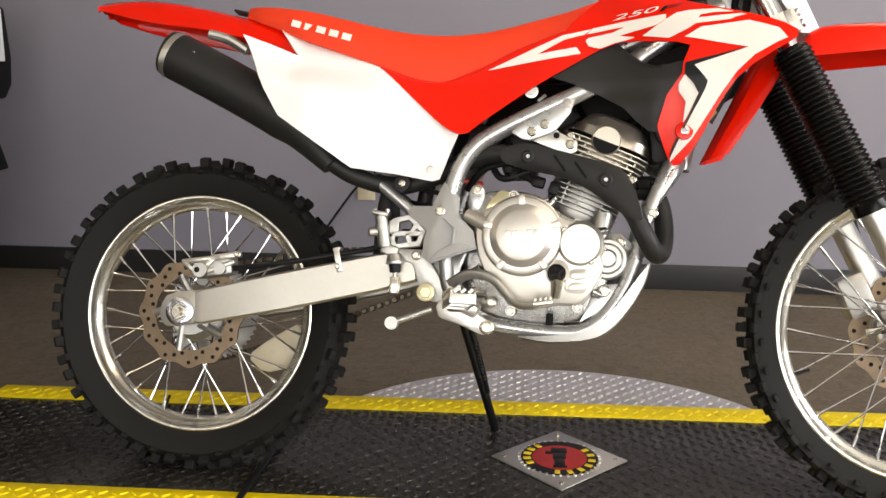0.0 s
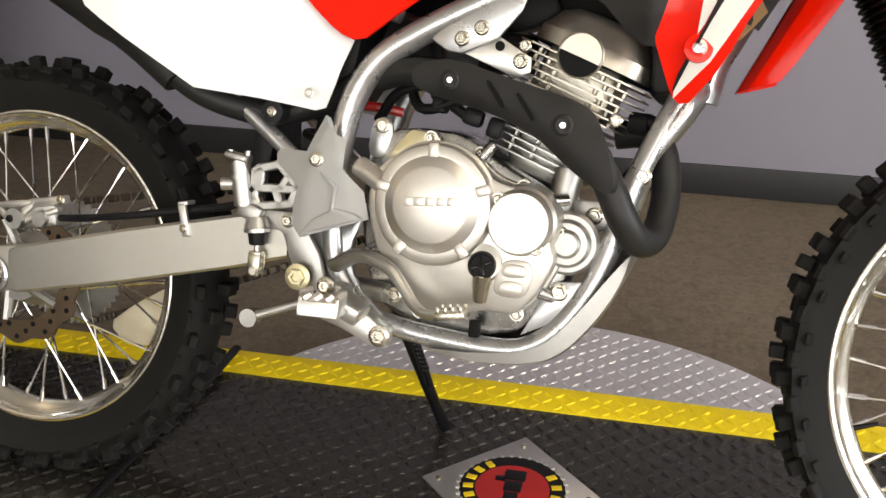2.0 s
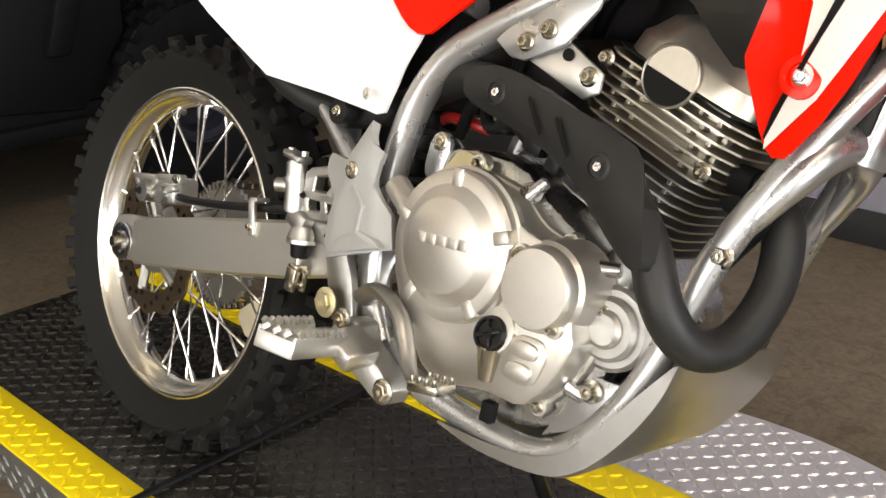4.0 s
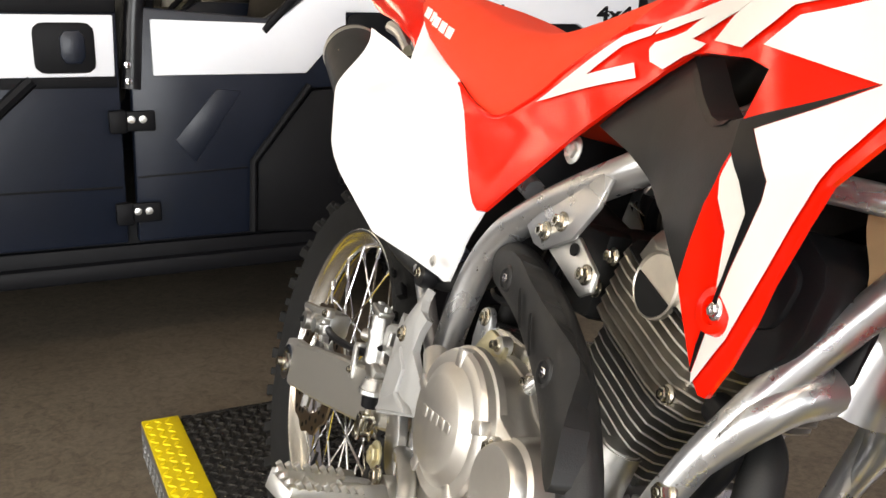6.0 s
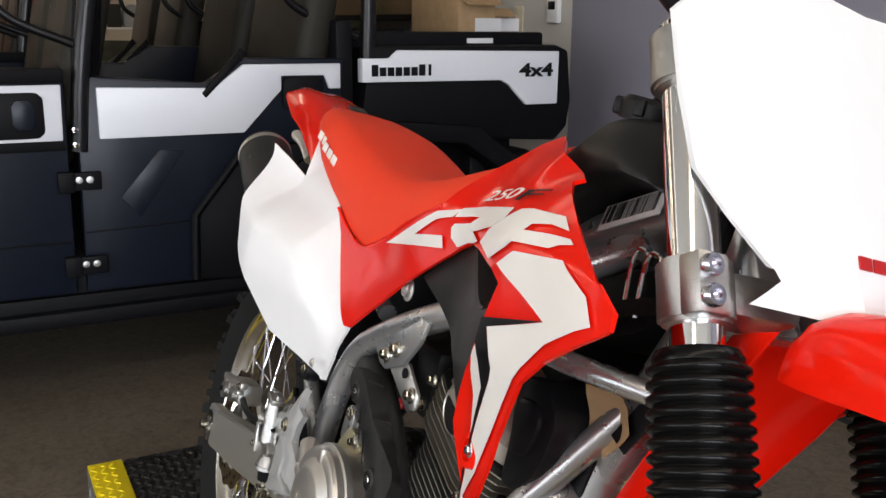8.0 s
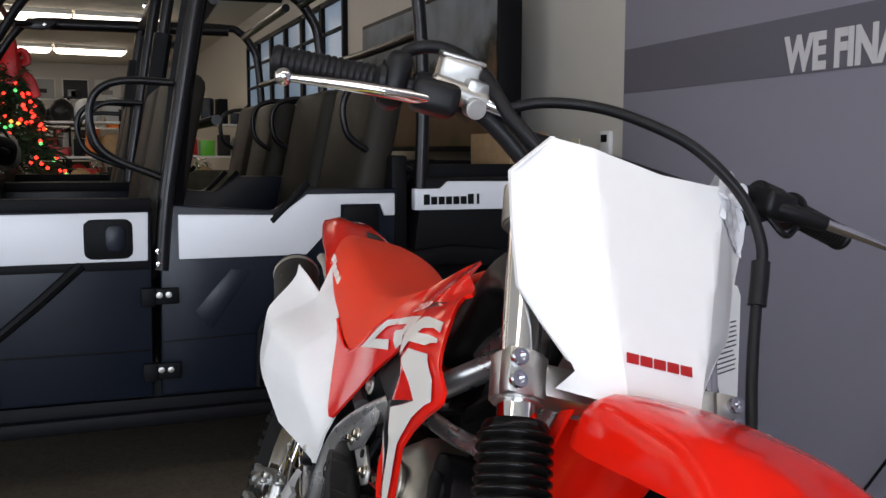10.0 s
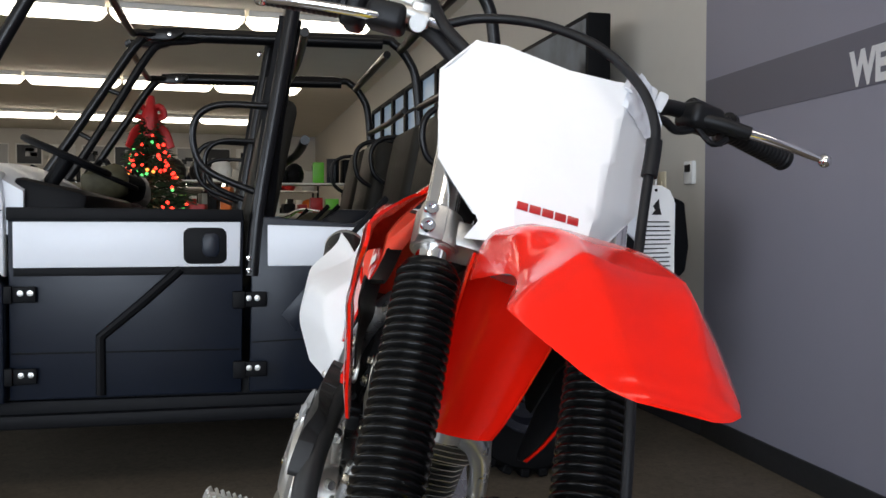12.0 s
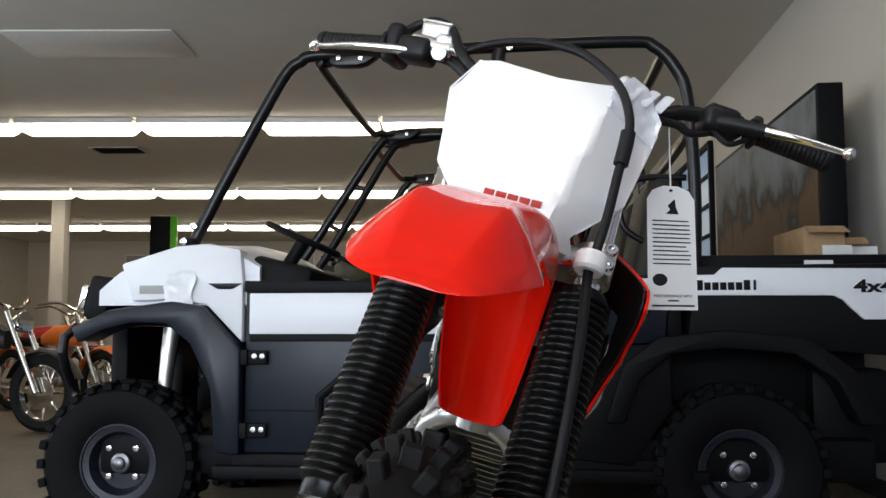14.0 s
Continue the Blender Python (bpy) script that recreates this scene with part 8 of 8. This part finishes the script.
# motorcycles and other stock standing further back
def far_bike(x, y, turn, body, label, chrome=True):
    """A parked road motorcycle, simple but with its main parts."""
    b = thing("parked_motorcycle", pose(x, y, 0, 0, 0, turn), label, "motorcycle", "stock motorcycles")
    for px in (0.75, -0.72):
        bm = bmesh.new()
        lathe(bm, [(0.24, 0.05), (0.29, 0.06), (0.325, 0.035), (0.33, 0.0), (0.325, -0.035), (0.29, -0.06), (0.24, -0.05)], pose(px, 0, 0.33, 90, 0, 0), 36, close=True)
        w = part("wheel", bm, RUBBER, b, "black tyre")
        bm = bmesh.new()
        lathe(bm, [(0.245, 0.03), (0.245, -0.03), (0.225, -0.03), (0.225, 0.03)], pose(px, 0, 0.33, 90, 0, 0), 36, close=True)
        for k in range(8):
            t = radians(45 * k)
            rod(bm, (px, 0, 0.33), (px + 0.23 * math.cos(t), 0, 0.33 + 0.23 * math.sin(t)), 0.012, seg=8)
        part("rim", bm, CHROME, w)
        bm = bmesh.new()
        lathe(bm, [(0.13, 0.045), (0.13, 0.05), (0.06, 0.055), (0.0, 0.055)], pose(px, 0, 0.33, 90, 0, 0), 28)
        part("brake_disc", bm, CHROME, w)
        bm = bmesh.new()
        sec = []
        for k in range(9):
            t = radians(20 + 140 * k / 8) if px > 0 else radians(10 + 150 * k / 8)
            sec.append([(px + r * math.cos(t), yy, 0.33 + r * math.sin(t)) for r, yy in ((0.35, -0.08), (0.375, -0.04), (0.375, 0.04), (0.35, 0.08), (0.345, 0.07), (0.345, -0.07))])
        loft(bm, sec)
        part("fender", bm, body, b)
    for s in (-0.1, 0.1):
        bm = bmesh.new()
        rod(bm, (0.75, s, 0.33), (0.42, s, 1.02), 0.026, seg=14)
        part("fork_leg", bm, CHROME, b)
    bm = bmesh.new()
    tube(bm, [(0.22, -0.42, 1.12), (0.34, -0.25, 1.14), (0.42, -0.08, 1.06), (0.42, 0.08, 1.06), (0.34, 0.25, 1.14), (0.22, 0.42, 1.12)], 0.014, 10)
    part("handlebar", bm, CHROME, b)
    bm = bmesh.new()
    lathe(bm, [(0.0, -0.12), (0.06, -0.10), (0.09, -0.02), (0.09, 0.03), (0.0, 0.035)], pose(0.52, 0, 0.93, 0, 80, 0), 24)
    part("headlamp", bm, CHROME, b)
    bm = bmesh.new()
    secs = []
    for px, zt, w in ((0.36, 0.86, 0.05), (0.25, 0.92, 0.13), (0.05, 0.92, 0.15), (-0.15, 0.84, 0.10)):
        secs.append([(px, u, v) for u, v in rounded([(-w, 0.70), (w, 0.70), (w, zt - 0.05), (w * 0.5, zt), (-w * 0.5, zt), (-w, zt - 0.05)], 2, 0.22)])
    loft(bm, secs)
    part("tank", bm, body, b)
    bm = bmesh.new()
    box(bm, (-0.38, 0, 0.74), (0.50, 0.26, 0.10), bevel=0.04, seg=3)
    part("seat", bm, UTVDARK, b)
    bm = bmesh.new()
    box(bm, (0.0, 0, 0.42), (0.45, 0.26, 0.30), bevel=0.05, seg=3)
    for s in (-1, 1):
        rod(bm, (0.05, 0, 0.5), (0.05 + 0.12 * s, 0, 0.74), 0.075, seg=16)
    part("engine", bm, CAST, b)
    bm = bmesh.new()
    tube(bm, [(0.18, -0.15, 0.45), (0.10, -0.19, 0.28), (-0.3, -0.20, 0.25), (-0.85, -0.20, 0.28)], [0.025, 0.03, 0.045, 0.045], 16)
    part("exhaust_pipe", bm, CHROME, b)
    return b


far_bike(-6.29, -2.37, 75, TANK, "black cruiser motorcycle with chrome fork and wheels")
far_bike(-8.0, -2.35, 60, ORANGE, "orange and black parked motorcycle")
far_bike(-9.6, 2.9, 160, GREENP, "lime green motorcycle parked further back")
far_bike(-8.2, 2.95, 200, GREENP, "lime green and black parked motorcycle")
far_bike(-9.9, 0.0, 150, WHITE, "white motorcycle parked further back")
far_bike(-10.8, 1.2, 40, TANK, "dark motorcycle parked further back")
far_bike(-12.5, 2.4, 140, BADGERED, "dark red motorcycle parked further back")
far_bike(-10.5, -0.9, 60, GUARD, "grey motorcycle parked further back")
far_bike(-8.7, 0.6, 170, TANK, "black and chrome motorcycle parked further back")
far_bike(-9.2, -3.1, 80, BADGERED, "red touring motorcycle parked further back")
far_bike(-11.6, 3.6, 120, GREENP, "lime green motorcycle parked by the side wall")
far_bike(-13.5, 0.4, 100, WHITE, "white motorcycle parked by the far shelves")

# a second vehicle of the same make, in camouflage, stands close beside the first
CAMO = mat("camouflage_finish", (0.11, 0.10, 0.055), 0.6, var=0.8, scale=9, stain=0.9, big=14)
twin = copy_thing(utv, UM @ pose(-0.05, 1.66, 0) @ Matrix.Diagonal((1, 0.90, 1, 1)))
tagged(twin, "camouflage utility vehicle with a black roll cage, parked close beside another", "utility vehicle")
rails = [o for o in twin.children if o.name.startswith("cage_side_rail")]
for o in rails[:1] + [o for o in twin.children if o.name.startswith(("cage_inner_pillar", "brand_bar", "drive_lettering"))]:
    bpy.data.objects.remove(o)
for o in twin.children:
    if o.data.materials[0] in (UTVWHITE, UTVBLACK):
        o.data = o.data.copy()
        o.data.materials[0] = CAMO


def stock_rack(x, y, w, h, turn, seed):
    """An open steel rack with mixed boxed and hanging goods and helmets."""
    r = random.Random(seed)
    rack = thing("stock_rack", pose(x, y, 0, 0, 0, turn), "dark open display rack filled with mixed goods", "rack", "stock racks")
    for a in (-w / 2, w / 2):
        for b in (-0.2, 0.2):
            bm = bmesh.new()
            box(bm, (a, b, h / 2), (0.03, 0.03, h), bevel=0.003)
            part("upright", bm, UTVDARK, rack)
    goods = (UTVDARK, STICKER, GUARD, TANK, BADGERED, GREENP, KRAFT, ORANGE, LAMPHOUSE, VINYL, UTVBLACK)
    for z in np.arange(0.3, h - 0.1, 0.40):
        bm = bmesh.new()
        box(bm, (0, 0, z), (w, 0.44, 0.025), bevel=0.003)
        board_ = part("shelf_board", bm, LAMPHOUSE, rack)
        a = -w / 2 + 0.08
        while a < w / 2 - 0.08:
            s = r.uniform(0.10, 0.24)
            bm = bmesh.new()
            if r.random() < 0.35:
                lathe(bm, [(0.0, 0.0), (0.10, 0.0), (0.13, 0.06), (0.135, 0.13), (0.10, 0.22), (0.04, 0.26), (0.0, 0.265)], pose(a + s / 2, -0.05, z + 0.013), 18)
                box(bm, (a + s / 2, -0.15, z + 0.12), (0.15, 0.06, 0.07), bevel=0.02)
                part("helmet", bm, r.choice(goods), board_)
                s = 0.27
            else:
                hh = r.uniform(0.10, 0.34)
                box(bm, (a + s / 2, r.uniform(-0.1, 0.0), z + 0.013 + hh / 2), (s * 0.9, 0.22, hh), (0, 0, r.uniform(-14, 14)), bevel=0.008)
                part("boxed_item", bm, r.choice(goods), board_)
            a += s + r.uniform(0.01, 0.05)


for i, (x, y, w, h, turn) in enumerate(((-10.2, 1.9, 1.6, 1.65, 84), (-10.6, 3.6, 1.4, 1.75, 80), (-11.2, -0.2, 1.7, 1.60, 96), (-12.6, 1.4, 1.8, 1.90, 90), (-12.4, -1.9, 1.5, 1.55, 88), (-13.6, 3.2, 1.8, 1.95, 92), (-9.4, -4.4, 1.4, 1.5, 70))):
    stock_rack(x, y, w, h, turn, 50 + i)

# camouflage-coloured stock behind the vehicle, and the open boxes in its bed
rng = random.Random(31)
for k in (0, 1, 2, 3, 10, 11):
    bx = thing("stock_bundle", pose(-5.75 + rng.uniform(-0.3, 0.3), -0.6 + 0.27 * k, 0, 0, 0, rng.uniform(0, 60)), "mixed camouflage stock on a low rack", "stock", "stock bundles")
    h = rng.uniform(0.75, 1.12)
    bm = bmesh.new()
    box(bm, (0, 0, h / 2), (0.30, 0.24, h), (0, 0, 0), bevel=0.05, seg=3)
    for v in bm.verts:
        v.co += 0.05 * noise.noise_vector(v.co * 6 + Vector((k, 0, 0)))
    part("sack", bm, (CAMO, UTVDARK, CAMO, GUARD)[k % 4], bx)
for k, (x, y, h) in enumerate(((0.02, 1.98, 0.17), (0.10, 2.20, 0.13), (0.00, 2.42, 0.20), (0.12, 2.62, 0.15), (0.05, 2.86, 0.18))):
    bx = thing("stock_bundle", UM @ pose(x, y, 1.115, 0, 0, 40 * k), "camouflage bag lying on a vehicle's dashboard", "stock", "bags on the dashboard")
    bm = bmesh.new()
    box(bm, (0, 0, h / 2), (0.20, 0.15, h), bevel=0.05, seg=3)
    for v in bm.verts:
        v.co += 0.05 * noise.noise_vector(v.co * 9 + Vector((k, 0, 0)))
    part("bag", bm, (CAMO, UTVDARK, CAMO, GUARD, CAMO)[k], bx)
    bm = bmesh.new()
    tube(bm, [(-0.08, 0, h * 0.9), (-0.02, 0.02, h + 0.05), (0.06, 0.0, h * 0.92)], 0.008, 8, 4)
    part("strap", bm, UTVDARK, bx)
for p, s, r, l in (((2.26, 0.50, 1.10), (0.17, 0.36, 0.17), 4, "open brown cardboard box in the cargo bed"), ((2.42, 0.56, 1.10), (0.14, 0.30, 0.13), -8, "flat brown cardboard box in the cargo bed")):
    cb = thing("cardboard_box", UM @ pose(p[0], p[1], p[2], 0, 0, r), l, "box")
    bm = bmesh.new()
    box(bm, (0, 0, s[2] / 2), s, bevel=0.003)
    part("carton", bm, KRAFT, cb)
    bm = bmesh.new()
    box(bm, (0, -s[1] / 2 - 0.03, s[2] - 0.012), (s[0] * 0.95, 0.07, 0.004), (25, 0, 0))
    part("flap", bm, KRAFT, cb)
    bm = bmesh.new()
    box(bm, (0.05, -s[1] / 2 - 0.002, 0.07), (0.12, 0.003, 0.05))
    part("paper_label", bm, STICKER, cb)
